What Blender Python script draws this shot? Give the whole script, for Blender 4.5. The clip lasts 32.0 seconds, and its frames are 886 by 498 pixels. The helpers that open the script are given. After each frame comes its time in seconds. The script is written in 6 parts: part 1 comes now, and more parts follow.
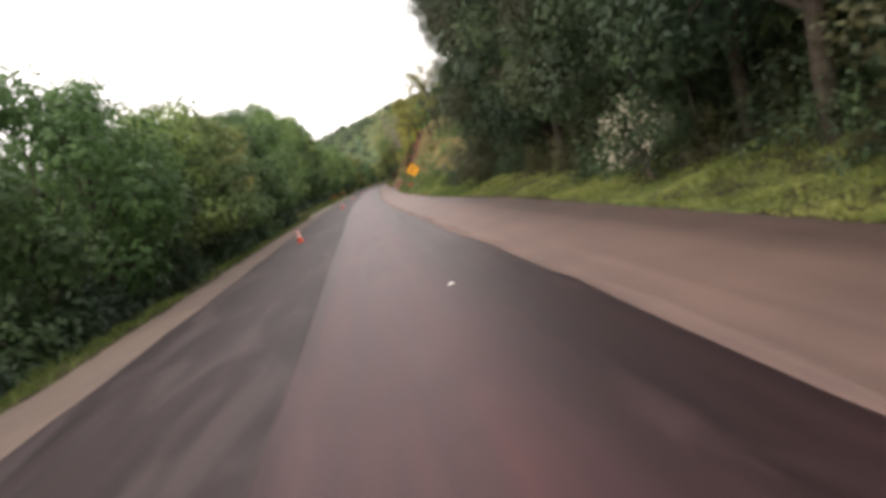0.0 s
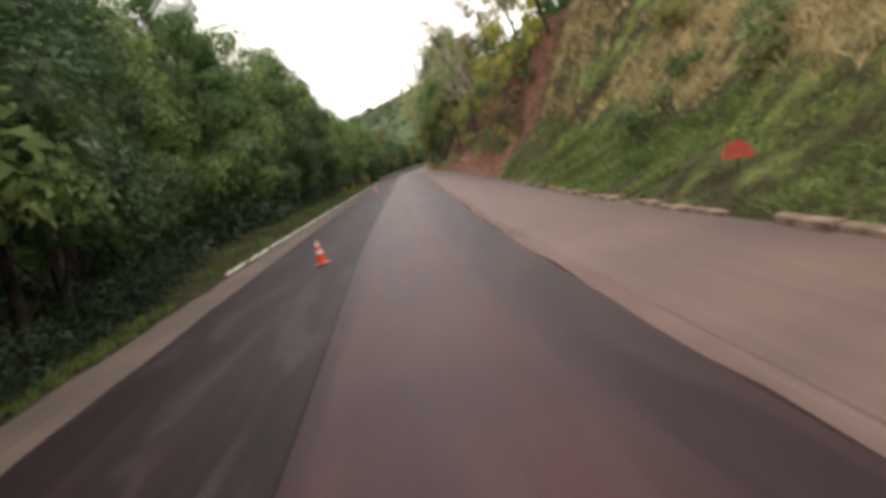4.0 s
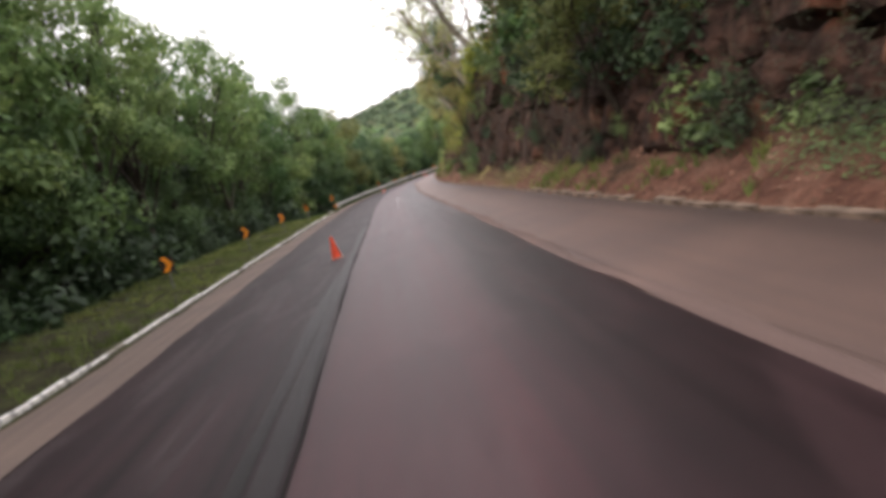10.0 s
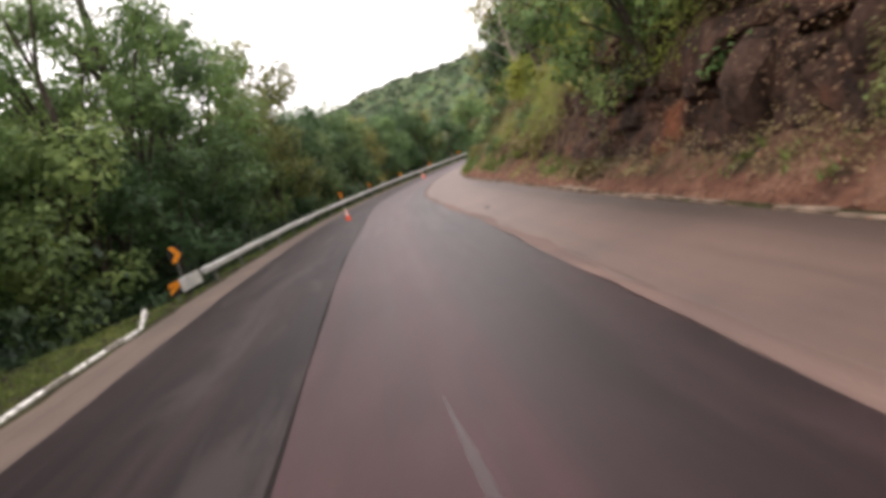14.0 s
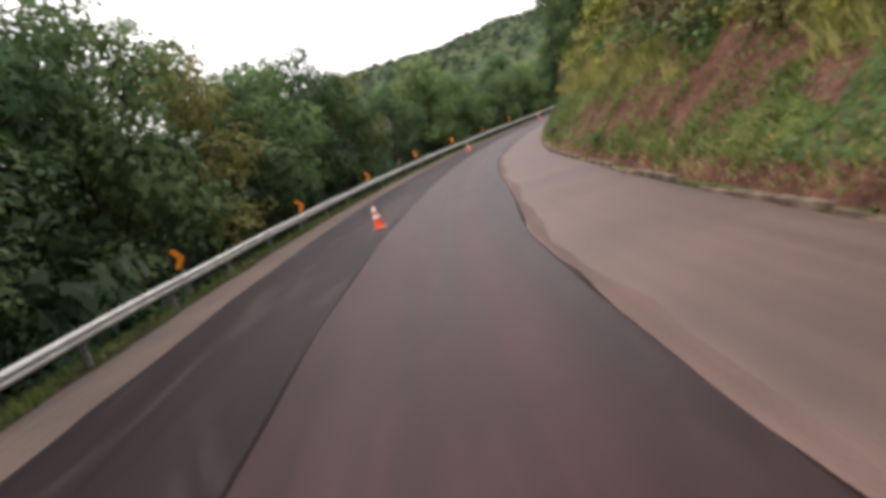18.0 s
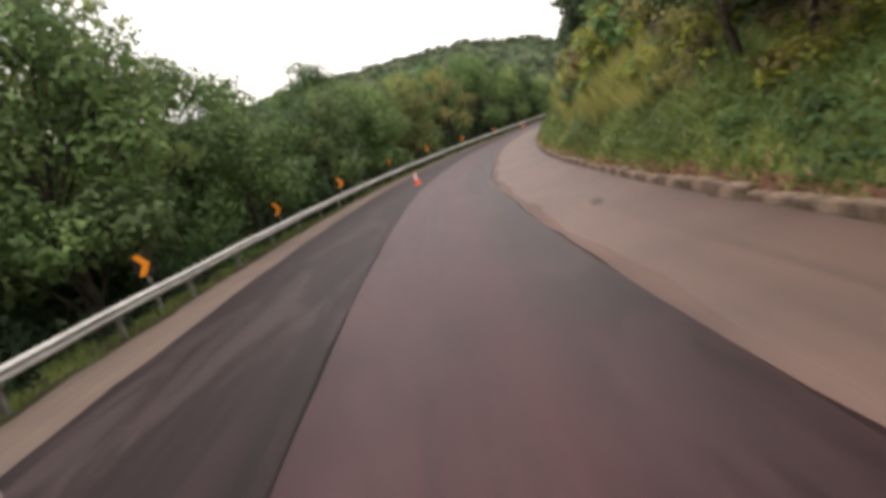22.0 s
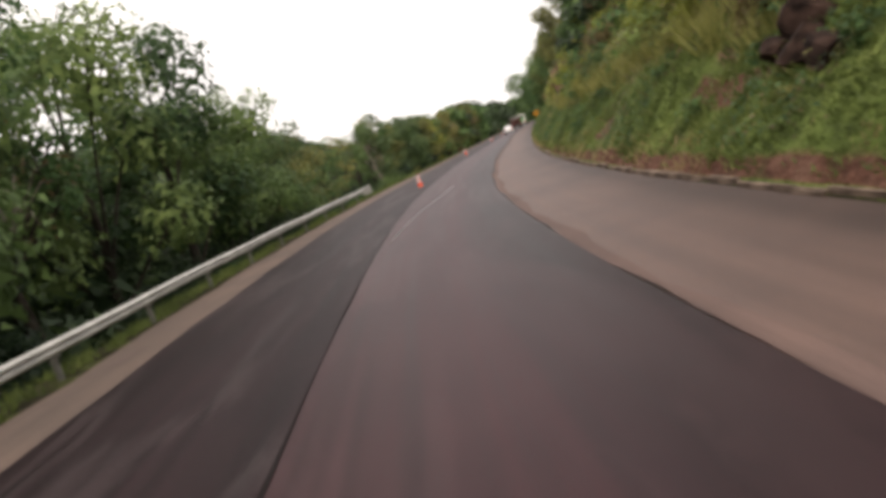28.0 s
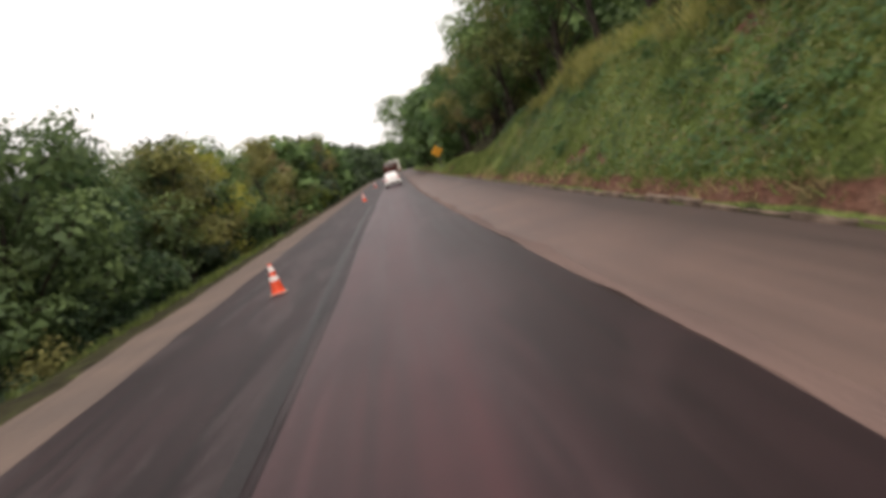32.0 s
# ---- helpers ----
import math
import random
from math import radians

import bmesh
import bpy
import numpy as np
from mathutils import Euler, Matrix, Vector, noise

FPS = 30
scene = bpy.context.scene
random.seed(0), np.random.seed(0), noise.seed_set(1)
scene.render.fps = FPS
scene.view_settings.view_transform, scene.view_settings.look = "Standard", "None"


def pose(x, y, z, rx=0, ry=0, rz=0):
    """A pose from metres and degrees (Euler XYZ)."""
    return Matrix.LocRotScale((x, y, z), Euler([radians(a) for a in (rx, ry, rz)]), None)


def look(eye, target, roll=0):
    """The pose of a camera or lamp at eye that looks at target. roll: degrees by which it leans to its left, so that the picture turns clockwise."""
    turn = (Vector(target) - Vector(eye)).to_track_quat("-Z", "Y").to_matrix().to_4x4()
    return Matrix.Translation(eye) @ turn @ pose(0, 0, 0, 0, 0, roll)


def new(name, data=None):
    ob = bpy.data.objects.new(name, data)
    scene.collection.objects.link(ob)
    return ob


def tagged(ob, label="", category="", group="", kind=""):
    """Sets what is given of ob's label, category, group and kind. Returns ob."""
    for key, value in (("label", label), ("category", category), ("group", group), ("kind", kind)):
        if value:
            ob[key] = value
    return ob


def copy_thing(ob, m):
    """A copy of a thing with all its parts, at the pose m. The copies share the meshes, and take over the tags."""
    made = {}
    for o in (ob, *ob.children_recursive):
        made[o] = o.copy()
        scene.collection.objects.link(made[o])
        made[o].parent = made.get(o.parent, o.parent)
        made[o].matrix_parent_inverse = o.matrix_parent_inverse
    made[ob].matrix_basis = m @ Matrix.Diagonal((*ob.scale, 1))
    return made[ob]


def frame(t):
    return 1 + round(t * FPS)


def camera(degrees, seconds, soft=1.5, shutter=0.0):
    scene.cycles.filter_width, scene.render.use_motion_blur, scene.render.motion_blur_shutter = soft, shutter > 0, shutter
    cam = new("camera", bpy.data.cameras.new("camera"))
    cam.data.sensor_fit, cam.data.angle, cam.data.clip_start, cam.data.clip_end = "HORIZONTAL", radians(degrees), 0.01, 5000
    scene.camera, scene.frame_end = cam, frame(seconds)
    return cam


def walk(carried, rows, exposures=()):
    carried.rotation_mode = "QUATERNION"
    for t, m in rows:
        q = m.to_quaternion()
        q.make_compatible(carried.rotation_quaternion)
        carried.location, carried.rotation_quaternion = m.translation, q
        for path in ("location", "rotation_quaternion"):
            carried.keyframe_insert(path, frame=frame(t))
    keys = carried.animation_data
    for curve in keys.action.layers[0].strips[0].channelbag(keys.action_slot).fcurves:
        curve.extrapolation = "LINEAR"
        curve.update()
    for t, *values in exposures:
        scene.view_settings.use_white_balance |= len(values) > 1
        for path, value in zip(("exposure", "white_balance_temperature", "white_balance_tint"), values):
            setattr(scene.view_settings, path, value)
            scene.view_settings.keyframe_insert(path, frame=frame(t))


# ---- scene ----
cam = camera(65.0, 32.0, soft=4.4, shutter=0.16)
walk(cam, [
    (0, pose(0.00, 0.00, 1.95, 82.90, 16.12, -10.15)),
    (0.5, pose(0.49, 7.76, 1.95, 82.94, 16.56, -9.87)),
    (1, pose(0.93, 15.52, 1.95, 82.63, 16.78, -9.30)),
    (1.5, pose(1.33, 23.27, 1.95, 82.31, 16.90, -9.00)),
    (2, pose(1.73, 31.03, 1.95, 82.09, 17.37, -8.59)),
    (2.5, pose(2.11, 38.77, 1.95, 81.96, 17.68, -8.11)),
    (3, pose(2.48, 46.48, 1.95, 81.95, 17.34, -7.86)),
    (3.5, pose(2.86, 54.16, 1.95, 81.93, 17.14, -7.57)),
    (4, pose(3.25, 61.85, 1.95, 82.22, 17.00, -7.75)),
    (4.5, pose(3.66, 69.56, 1.95, 82.64, 17.00, -8.21)),
    (5, pose(4.10, 77.28, 1.95, 83.00, 17.15, -8.79)),
    (5.5, pose(4.59, 85.01, 1.95, 83.12, 17.50, -9.30)),
    (6, pose(5.13, 92.75, 1.95, 82.81, 17.39, -9.56)),
    (6.5, pose(5.73, 100.48, 1.95, 82.96, 16.88, -9.62)),
    (7, pose(6.37, 108.19, 1.95, 82.89, 16.59, -9.57)),
    (7.5, pose(7.04, 115.90, 1.95, 82.84, 16.79, -9.48)),
    (8, pose(7.66, 123.64, 1.95, 82.82, 16.55, -9.55)),
    (8.5, pose(8.19, 131.33, 1.95, 82.78, 16.70, -9.92)),
    (9, pose(8.72, 138.90, 1.95, 82.77, 16.75, -10.15)),
    (9.5, pose(9.27, 146.36, 1.95, 82.60, 17.16, -10.05)),
    (10, pose(9.83, 153.78, 1.95, 82.64, 17.37, -9.63)),
    (10.5, pose(10.42, 161.22, 1.95, 82.53, 17.54, -9.26)),
    (11, pose(11.00, 168.59, 1.95, 82.76, 16.97, -9.21)),
    (11.5, pose(11.54, 175.80, 1.95, 82.53, 16.53, -9.41)),
    (12, pose(12.08, 182.86, 1.95, 82.54, 16.38, -9.66)),
    (12.5, pose(12.65, 189.87, 1.95, 82.44, 16.52, -10.02)),
    (13, pose(13.29, 196.88, 1.95, 82.59, 16.96, -10.39)),
    (13.5, pose(13.97, 203.92, 1.95, 82.48, 17.65, -11.13)),
    (14, pose(14.64, 210.87, 1.95, 82.10, 18.18, -12.31)),
    (14.5, pose(15.31, 217.79, 1.95, 82.07, 18.00, -13.99)),
    (15, pose(16.01, 224.68, 1.95, 81.92, 17.26, -14.74)),
    (15.5, pose(16.81, 231.51, 1.95, 81.69, 16.98, -15.03)),
    (16, pose(17.77, 238.30, 1.95, 81.43, 16.98, -15.37)),
    (16.5, pose(18.93, 245.01, 1.95, 81.18, 17.16, -16.27)),
    (17, pose(20.29, 251.67, 1.95, 80.98, 17.49, -18.21)),
    (17.5, pose(21.80, 258.26, 1.95, 80.78, 17.92, -19.03)),
    (18, pose(23.46, 264.70, 1.95, 80.74, 18.38, -19.87)),
    (18.5, pose(25.35, 271.03, 1.95, 80.63, 17.00, -21.42)),
    (19, pose(27.50, 277.25, 1.95, 80.91, 17.27, -23.45)),
    (19.5, pose(29.85, 283.32, 1.95, 80.72, 17.28, -25.54)),
    (20, pose(32.43, 289.31, 1.95, 80.50, 17.35, -27.90)),
    (20.5, pose(35.28, 295.35, 1.95, 80.60, 17.59, -30.20)),
    (21, pose(38.44, 301.51, 1.95, 80.31, 18.24, -32.24)),
    (21.5, pose(41.86, 307.71, 1.95, 80.73, 17.62, -33.98)),
    (22, pose(45.54, 313.97, 1.95, 81.00, 17.55, -35.85)),
    (22.5, pose(49.49, 320.24, 1.95, 81.12, 17.40, -37.91)),
    (23, pose(53.77, 326.48, 1.95, 81.04, 17.27, -40.07)),
    (23.5, pose(58.45, 332.67, 1.95, 81.95, 17.37, -41.46)),
    (24, pose(63.51, 338.84, 1.95, 81.62, 16.80, -43.71)),
    (24.5, pose(68.70, 344.94, 1.95, 81.94, 17.30, -45.39)),
    (25, pose(74.00, 350.91, 1.95, 81.87, 17.13, -47.64)),
    (25.5, pose(79.47, 356.70, 1.95, 81.56, 17.04, -50.20)),
    (26, pose(85.14, 362.24, 1.95, 81.19, 17.18, -52.83)),
    (26.5, pose(91.07, 367.49, 1.95, 80.90, 17.48, -55.28)),
    (27, pose(97.24, 372.42, 1.95, 80.86, 17.10, -57.30)),
    (27.5, pose(103.58, 377.07, 1.95, 81.11, 17.14, -59.04)),
    (28, pose(110.00, 381.48, 1.95, 81.43, 17.44, -60.87)),
    (28.5, pose(116.55, 385.70, 1.95, 81.90, 17.15, -62.57)),
    (29, pose(123.25, 389.70, 1.95, 81.66, 16.96, -64.56)),
    (29.5, pose(130.11, 393.43, 1.95, 81.91, 17.00, -66.24)),
    (30, pose(137.14, 396.94, 1.95, 81.95, 17.34, -68.11)),
    (30.5, pose(144.27, 400.23, 1.95, 82.08, 17.23, -69.74)),
    (31, pose(151.43, 403.35, 1.95, 82.17, 16.60, -71.12)),
    (31.5, pose(158.66, 406.27, 1.95, 82.26, 15.84, -72.34)),
    (32, pose(166.01, 409.04, 1.95, 82.07, 16.84, -73.08)),
], exposures=[(0, 0.47, 7150, 16), (1, 0.2, 7150, 17), (2, 0.12, 7150, 18), (3, 0.25, 7300, 16), (5.5, 0.14, 7150, 16), (6, 0.22, 7150, 16), (7, 0.48, 7000, 17), (8, 0.58, 6800, 18), (9, 0.42, 6800, 18), (10, 0.58, 6750, 18), (11, 0.76, 6700, 17), (12, 0.66, 6850, 16), (13, 0.82, 6950, 16),
              (14, 0.54, 7000, 17), (16.5, 0.2, 6950, 16), (17, 0.11, 6950, 16), (18, 0.14, 6850, 16), (20, 0.24, 7000, 16), (21, 0.2, 7050, 16), (22, 0.1, 7200, 17), (23, 0.04, 7200, 16), (24, -0.22, 7200, 16), (24.5, -0.15, 7200, 16), (26.5, -0.04, 7200, 16), (27, -0.11, 7250, 16), (28, -0.19, 7200, 16), (29, -0.25, 7150, 16), (30, -0.28, 7100, 16), (31, -0.2, 7100, 16), (32, -0.22, 7150, 16)])

# ---- sky, sun, exposure ----
world = bpy.data.worlds.new("overcast_sky")
scene.world = world
world.use_nodes = True
wn, wl = world.node_tree.nodes, world.node_tree.links
wn.clear()
w_out = wn.new("ShaderNodeOutputWorld")
w_bg = wn.new("ShaderNodeBackground")
w_sky = wn.new("ShaderNodeTexSky")
w_sky.sky_type = "NISHITA"
w_sky.sun_disc = False
w_sky.sun_elevation = radians(48)
w_sky.sun_rotation = radians(238)
w_sky.air_density, w_sky.dust_density = 1.0, 4.0
w_scale = wn.new("ShaderNodeVectorMath")
w_scale.operation = "SCALE"
w_scale.inputs["Scale"].default_value = 0.11
w_tc = wn.new("ShaderNodeTexCoord")
w_map = wn.new("ShaderNodeMapping")
w_map.inputs["Scale"].default_value = (1.0, 1.0, 3.0)
w_noise = wn.new("ShaderNodeTexNoise")
w_noise.inputs["Scale"].default_value = 1.6
w_noise.inputs["Detail"].default_value = 5.0
w_ramp = wn.new("ShaderNodeValToRGB")
w_ramp.color_ramp.elements[0].position, w_ramp.color_ramp.elements[0].color = 0.32, (1.25, 1.3, 1.36, 1)
w_ramp.color_ramp.elements[1].position, w_ramp.color_ramp.elements[1].color = 0.58, (1.5, 1.5, 1.52, 1)
w_mix = wn.new("ShaderNodeMix")
w_mix.data_type = "RGBA"
w_mix.inputs["Factor"].default_value = 0.85
wl.new(w_tc.outputs["Generated"], w_map.inputs["Vector"])
wl.new(w_map.outputs["Vector"], w_noise.inputs["Vector"])
wl.new(w_noise.outputs["Fac"], w_ramp.inputs["Fac"])
wl.new(w_sky.outputs["Color"], w_scale.inputs[0])
wl.new(w_scale.outputs["Vector"], w_mix.inputs["A"])
wl.new(w_ramp.outputs["Color"], w_mix.inputs["B"])
# overcast dome: brighter overhead than at the horizon
w_sep = wn.new("ShaderNodeSeparateXYZ")
w_dome = wn.new("ShaderNodeMapRange")
w_dome.inputs["From Min"].default_value, w_dome.inputs["From Max"].default_value = 0.05, 1.0
w_dome.inputs["To Min"].default_value, w_dome.inputs["To Max"].default_value = 0.92, 1.25
w_lift = wn.new("ShaderNodeVectorMath")
w_lift.operation = "SCALE"
wl.new(w_tc.outputs["Generated"], w_sep.inputs["Vector"])
wl.new(w_sep.outputs["Z"], w_dome.inputs["Value"])
wl.new(w_mix.outputs["Result"], w_lift.inputs[0])
wl.new(w_dome.outputs["Result"], w_lift.inputs["Scale"])
wl.new(w_lift.outputs["Vector"], w_bg.inputs["Color"])
wl.new(w_bg.outputs["Background"], w_out.inputs["Surface"])
w_bg.inputs["Strength"].default_value = 1.3

sun = new("sun", bpy.data.lights.new("sun", "SUN"))
sun.data.energy, sun.data.angle, sun.data.color = 1.6, radians(25), (1.0, 0.95, 0.88)
sun.matrix_world = look((0, 0, 60), (10 * math.sin(radians(238)) * -1, 10 * math.cos(radians(238)) * -1, 60 - 11))
scene.view_settings.exposure = 0.0

# ---- road line: curvature along the length, in metres ----
KNOT_S = [-60, 0, 40, 90, 130, 160, 190, 215, 240, 270, 300, 340, 380, 420, 450, 480, 560, 645, 690, 760]
KNOT_K = [0.000639, 0.000639, -3.4e-05, -0.000794, 0.00042, -0.00027, -0.000306, -0.000923, -0.003737, -0.005652, -0.005098, -0.003896, -0.004901, -0.00489, -0.0034, -0.0003, 0.0, 0.0, -0.012, -0.012]
START = (0.031, -0.003, -0.0612)
DS = 1.0
LINE_S = np.arange(-60, 760.5, DS)
_k = np.interp(LINE_S, KNOT_S, KNOT_K)
_th = np.concatenate([[0], np.cumsum((_k[1:] + _k[:-1]) / 2 * DS)])
_th = _th - _th[60] + START[2]
_m = (_th[1:] + _th[:-1]) / 2
_x = np.concatenate([[0], np.cumsum(-np.sin(_m) * DS)])
_y = np.concatenate([[0], np.cumsum(np.cos(_m) * DS)])
LINE_X, LINE_Y, LINE_T = _x - _x[60] + START[0], _y - _y[60] + START[1], _th


def at(s, u):
    """World x, y of the place s metres along the road and u metres to the right of its line."""
    t = np.interp(s, LINE_S, LINE_T)
    return np.interp(s, LINE_S, LINE_X) + u * np.cos(t), np.interp(s, LINE_S, LINE_Y) + u * np.sin(t)


def heading(s):
    return float(np.degrees(np.interp(s, LINE_S, LINE_T)))


def lay(s, u, z=0.0, turn=0.0):
    """The pose of a thing on the road: its y axis along the road."""
    x, y = at(s, u)
    return pose(float(x), float(y), z, 0, 0, heading(s) + turn)


# widths along the road: fresh asphalt's right edge and the foot of the right slope
EDGE_S = [-60, 8, 14, 20, 26, 36, 45, 57, 68, 82, 90, 97, 112, 119, 130, 141, 150, 164, 176, 188, 201, 214, 221, 229, 240, 250, 277, 284, 293, 300, 310, 325, 339, 346, 351, 356, 362, 371, 380, 396, 404, 411, 417, 426, 437, 446, 450, 456, 466, 474, 481, 500, 520, 760]
EDGE_U = [2.28, 2.27, 2.22, 2.06, 2.0, 1.84, 1.78, 1.8, 1.8, 1.95, 2.18, 2.13, 2.26, 2.34, 2.46, 2.46, 2.32, 2.23, 2.31, 2.28, 2.24, 2.19, 2.32, 2.42, 2.0, 1.45, 1.32, 1.65, 1.55, 1.45, 1.58, 1.8, 1.77, 1.68, 1.85, 2.0, 1.94, 1.92, 1.85, 1.76, 1.9, 2.12, 2.12, 2.05, 1.98, 2.06, 2.2, 2.16, 2.22, 2.17, 2.36, 2.04, 1.8, 1.85]
FOOT_S = [-60, 5, 25, 45, 75, 115, 140, 165, 190, 215, 240, 265, 285, 297, 310, 320, 341, 350, 366, 376, 396, 405, 455, 480, 500, 760]
FOOT_U = [5.1, 5.1, 5.2, 4.3, 4.2, 4.9, 5.1, 4.7, 4.7, 4.7, 4.9, 3.7, 3.9, 3.65, 3.65, 3.9, 4.1, 4.2, 4.5, 4.65, 4.6, 4.7, 4.8, 4.8, 4.8, 4.8]


def left_in(s):
    """How far the valley-side edges draw in where the road straightens."""
    return np.interp(s, [455, 485, 510, 760], [0, 0.55, 0.7, 0.7])


def left_edge(s):
    return float(-5.15 + left_in(s))


def joint(s):
    """The seam between the two lanes."""
    return float(np.interp(s, [-60, 30, 120, 240, 258, 275, 292, 330, 420, 470, 490, 760], [-1.45, -1.5, -1.4, -1.3, -2.05, -2.0, -1.5, -1.55, -1.5, -1.4, -1.1, -0.9])) + 0.03 * math.sin(s * .21)


def edge_u(s):
    return np.interp(s, EDGE_S, EDGE_U)


def foot_u(s):
    return np.interp(s, FOOT_S, FOOT_U)


def wave(a, b, seed, scale):
    """Smooth noise about -1 to 1 over two arrays, from sines of fixed random phase."""
    r = np.random.RandomState(seed)
    out = 0.0
    for i in range(7):
        f, d = scale * (0.6 + 0.35 * i), r.uniform(0, 6.28)
        out = out + np.sin(f * (a * math.cos(d) + b * math.sin(d)) + r.uniform(0, 6.28)) / (1 + 0.5 * i)
    return out / 2.2


# right bank: foot slope m1 up to z1, face m2 up to z2, then m3
BANK_S = [-60, 28, 40, 58, 85, 95, 105, 140, 150, 172, 182, 196, 206, 225, 240, 255, 262, 280, 296, 305, 311, 317, 325, 333, 342, 350, 358, 366, 376, 400, 412, 431, 445, 470, 486, 492, 498, 506, 519, 530, 560, 760]
BANK_Z1 = [.25, .25, .4, .55, .6, 2.0, 1.3, 1.3, 1.5, .85, .8, .75, .8, .8, .95, 1.1, 1.4, 1.6, 2.1, 1.95, 1.6, 1.0, 1.1, 1.4, 1.1, 1.2, 1.9, 2.4, 1.9, 1.9, 2.4, 2.5, 2.1, 2.3, 2.8, 3.2, 3.3, 2.6, 1.9, 1.0, .5, .5]
BANK_M1 = [.10, .10, .2, .25, .28, .7, .6, .6, .58, .55, .55, .55, .55, .6, .6, .65, .8, .9, .9, .9, .85, .7, .7, .85, .85, .85, .9, .95, .95, .95, 1.0, 1.0, 1.0, 1.0, 1.0, 1.05, 1.05, .85, .62, .4, .3, .3]
BANK_Z2 = [1.6, 1.6, 3, 7, 7, 6.4, 6.4, 6.4, 5.6, 5.4, 6.6, 6.6, 5.6, 4.8, 4.2, 4.2, 5.5, 6, 6, 5.5, 5, 5, 5, 5, 5, 5.5, 6, 6.5, 6.5, 7, 7.5, 7.5, 6.5, 6.5, 5.6, 5.2, 4.6, 3.4, 2.8, 2.2, 2, 2]
BANK_M2 = [.25, .25, .5, .8, .85, 1.4, 2.8, 3.2, 2.6, 2.8, 3.4, 3.4, 2.8, 2.2, 1.3, 1.1, 1, .9, .9, .9, .9, .9, .9, .9, .9, .9, .9, .9, .9, .9, .9, .9, .85, .8, .6, .5, .4, .3, .3, .3, .25, .25]


def crest(s):
    """How far behind its foot the first slope of the right bank ends."""
    return np.interp(s, BANK_S, BANK_Z1) / np.interp(s, BANK_S, BANK_M1)


def bare(s, u):
    """Where the slope above the bend has slipped and shows dry red earth."""
    worn = np.interp(s, [254, 262, 266, 272, 281, 287, 308, 311, 315, 318, 340, 362, 380, 430, 520], [.1, .1, .1, .42, .42, -.1, -.1, .2, .2, -.3, -.6, -.6, -.5, -.2, -.2])
    return (u > foot_u(s) + .5) & (s > 254) & (wave(s, u * 2.2, 41, .42) + .55 * wave(s, u * 3, 42, 1.3) + worn > .5)


def ground_z(s, u):
    """Height of the natural ground."""
    s, u = np.broadcast_arrays(np.asarray(s, float), np.asarray(u, float))
    d = u - foot_u(s)
    z1, m1, z2, m2 = (np.interp(s, BANK_S, b) for b in (BANK_Z1, BANK_M1, BANK_Z2, BANK_M2))
    d1 = z1 / m1
    d2 = d1 + (z2 - z1) / m2
    right = np.where(d < d1, m1 * d, np.where(d < d2, z1 + m2 * (d - d1), z2 + 0.32 * (d - d2)))
    right = right + np.clip(d, 0, 1.2) * (0.16 * wave(s, u, 3, 1.1) + 0.22 * wave(s, u, 4, 0.33)) + np.clip(d - 1, 0, 3) * 0.16 * wave(s, u, 5, 0.6)
    right = right + np.interp(s, [250, 262, 520, 530], [0, 1, 1, 0]) * np.clip(d - .3, 0, 1) * 0.16 * wave(s, u * 1.6, 6, 0.95)
    right = np.minimum(right, 26)
    verge = np.interp(s, [-60, 80, 95, 225, 240, 760], [8.2, 8.2, 11.5, 11.5, 8.4, 8.4])
    e = -u - 6.7 + left_in(s)
    fall = np.maximum(-u - verge + left_in(s), 0)
    hump = np.interp(s, [-60, 88, 105, 222, 238, 760], [-0.10, -0.10, 0.17, 0.17, -0.10, -0.10])
    left = hump * np.clip(e - 0.35, 0, 4.2) - 0.55 * np.minimum(fall, 14) - 0.05 * np.maximum(fall - 14, 0)
    left = left + np.clip(e, 0, 1) * (0.06 * wave(s, u, 7, 1.3)) + np.clip(fall, 0, 3) * 0.18 * wave(s, u, 8, 0.4)
    return np.where(d > 0, right, np.where(e > 0, left, 0.0))


# ---- materials ----
def nodes_of(name):
    mat = bpy.data.materials.new(name)
    mat.use_nodes = True
    return mat, mat.node_tree.nodes, mat.node_tree.links, mat.node_tree.nodes["Principled BSDF"]


def ramp_node(n, stops):
    r = n.new("ShaderNodeValToRGB")
    els = r.color_ramp.elements
    while len(els) < len(stops):
        els.new(0.5)
    for e, (p, c) in zip(els, stops):
        e.position, e.color = p, (*c, 1)
    return r


def noise_node(n, l, vec, scale, detail=4.0, rough=0.55):
    t = n.new("ShaderNodeTexNoise")
    t.inputs["Scale"].default_value, t.inputs["Detail"].default_value, t.inputs["Roughness"].default_value = scale, detail, rough
    if vec is not None:
        l.new(vec, t.inputs["Vector"])
    return t


def mix_node(n, l, fac, a, b, blend="MIX"):
    m = n.new("ShaderNodeMix")
    m.data_type, m.blend_type = "RGBA", blend
    for key, v in (("Factor", fac), ("A", a), ("B", b)):
        if isinstance(v, (int, float)):
            m.inputs[key].default_value = v
        elif isinstance(v, tuple):
            m.inputs[key].default_value = (*v, 1)
        else:
            l.new(v, m.inputs[key])
    return m.outputs["Result"]


def bump_node(n, l, height, strength, dist):
    b = n.new("ShaderNodeBump")
    b.inputs["Strength"].default_value, b.inputs["Distance"].default_value = strength, dist
    l.new(height, b.inputs["Height"])
    return b.outputs["Normal"]


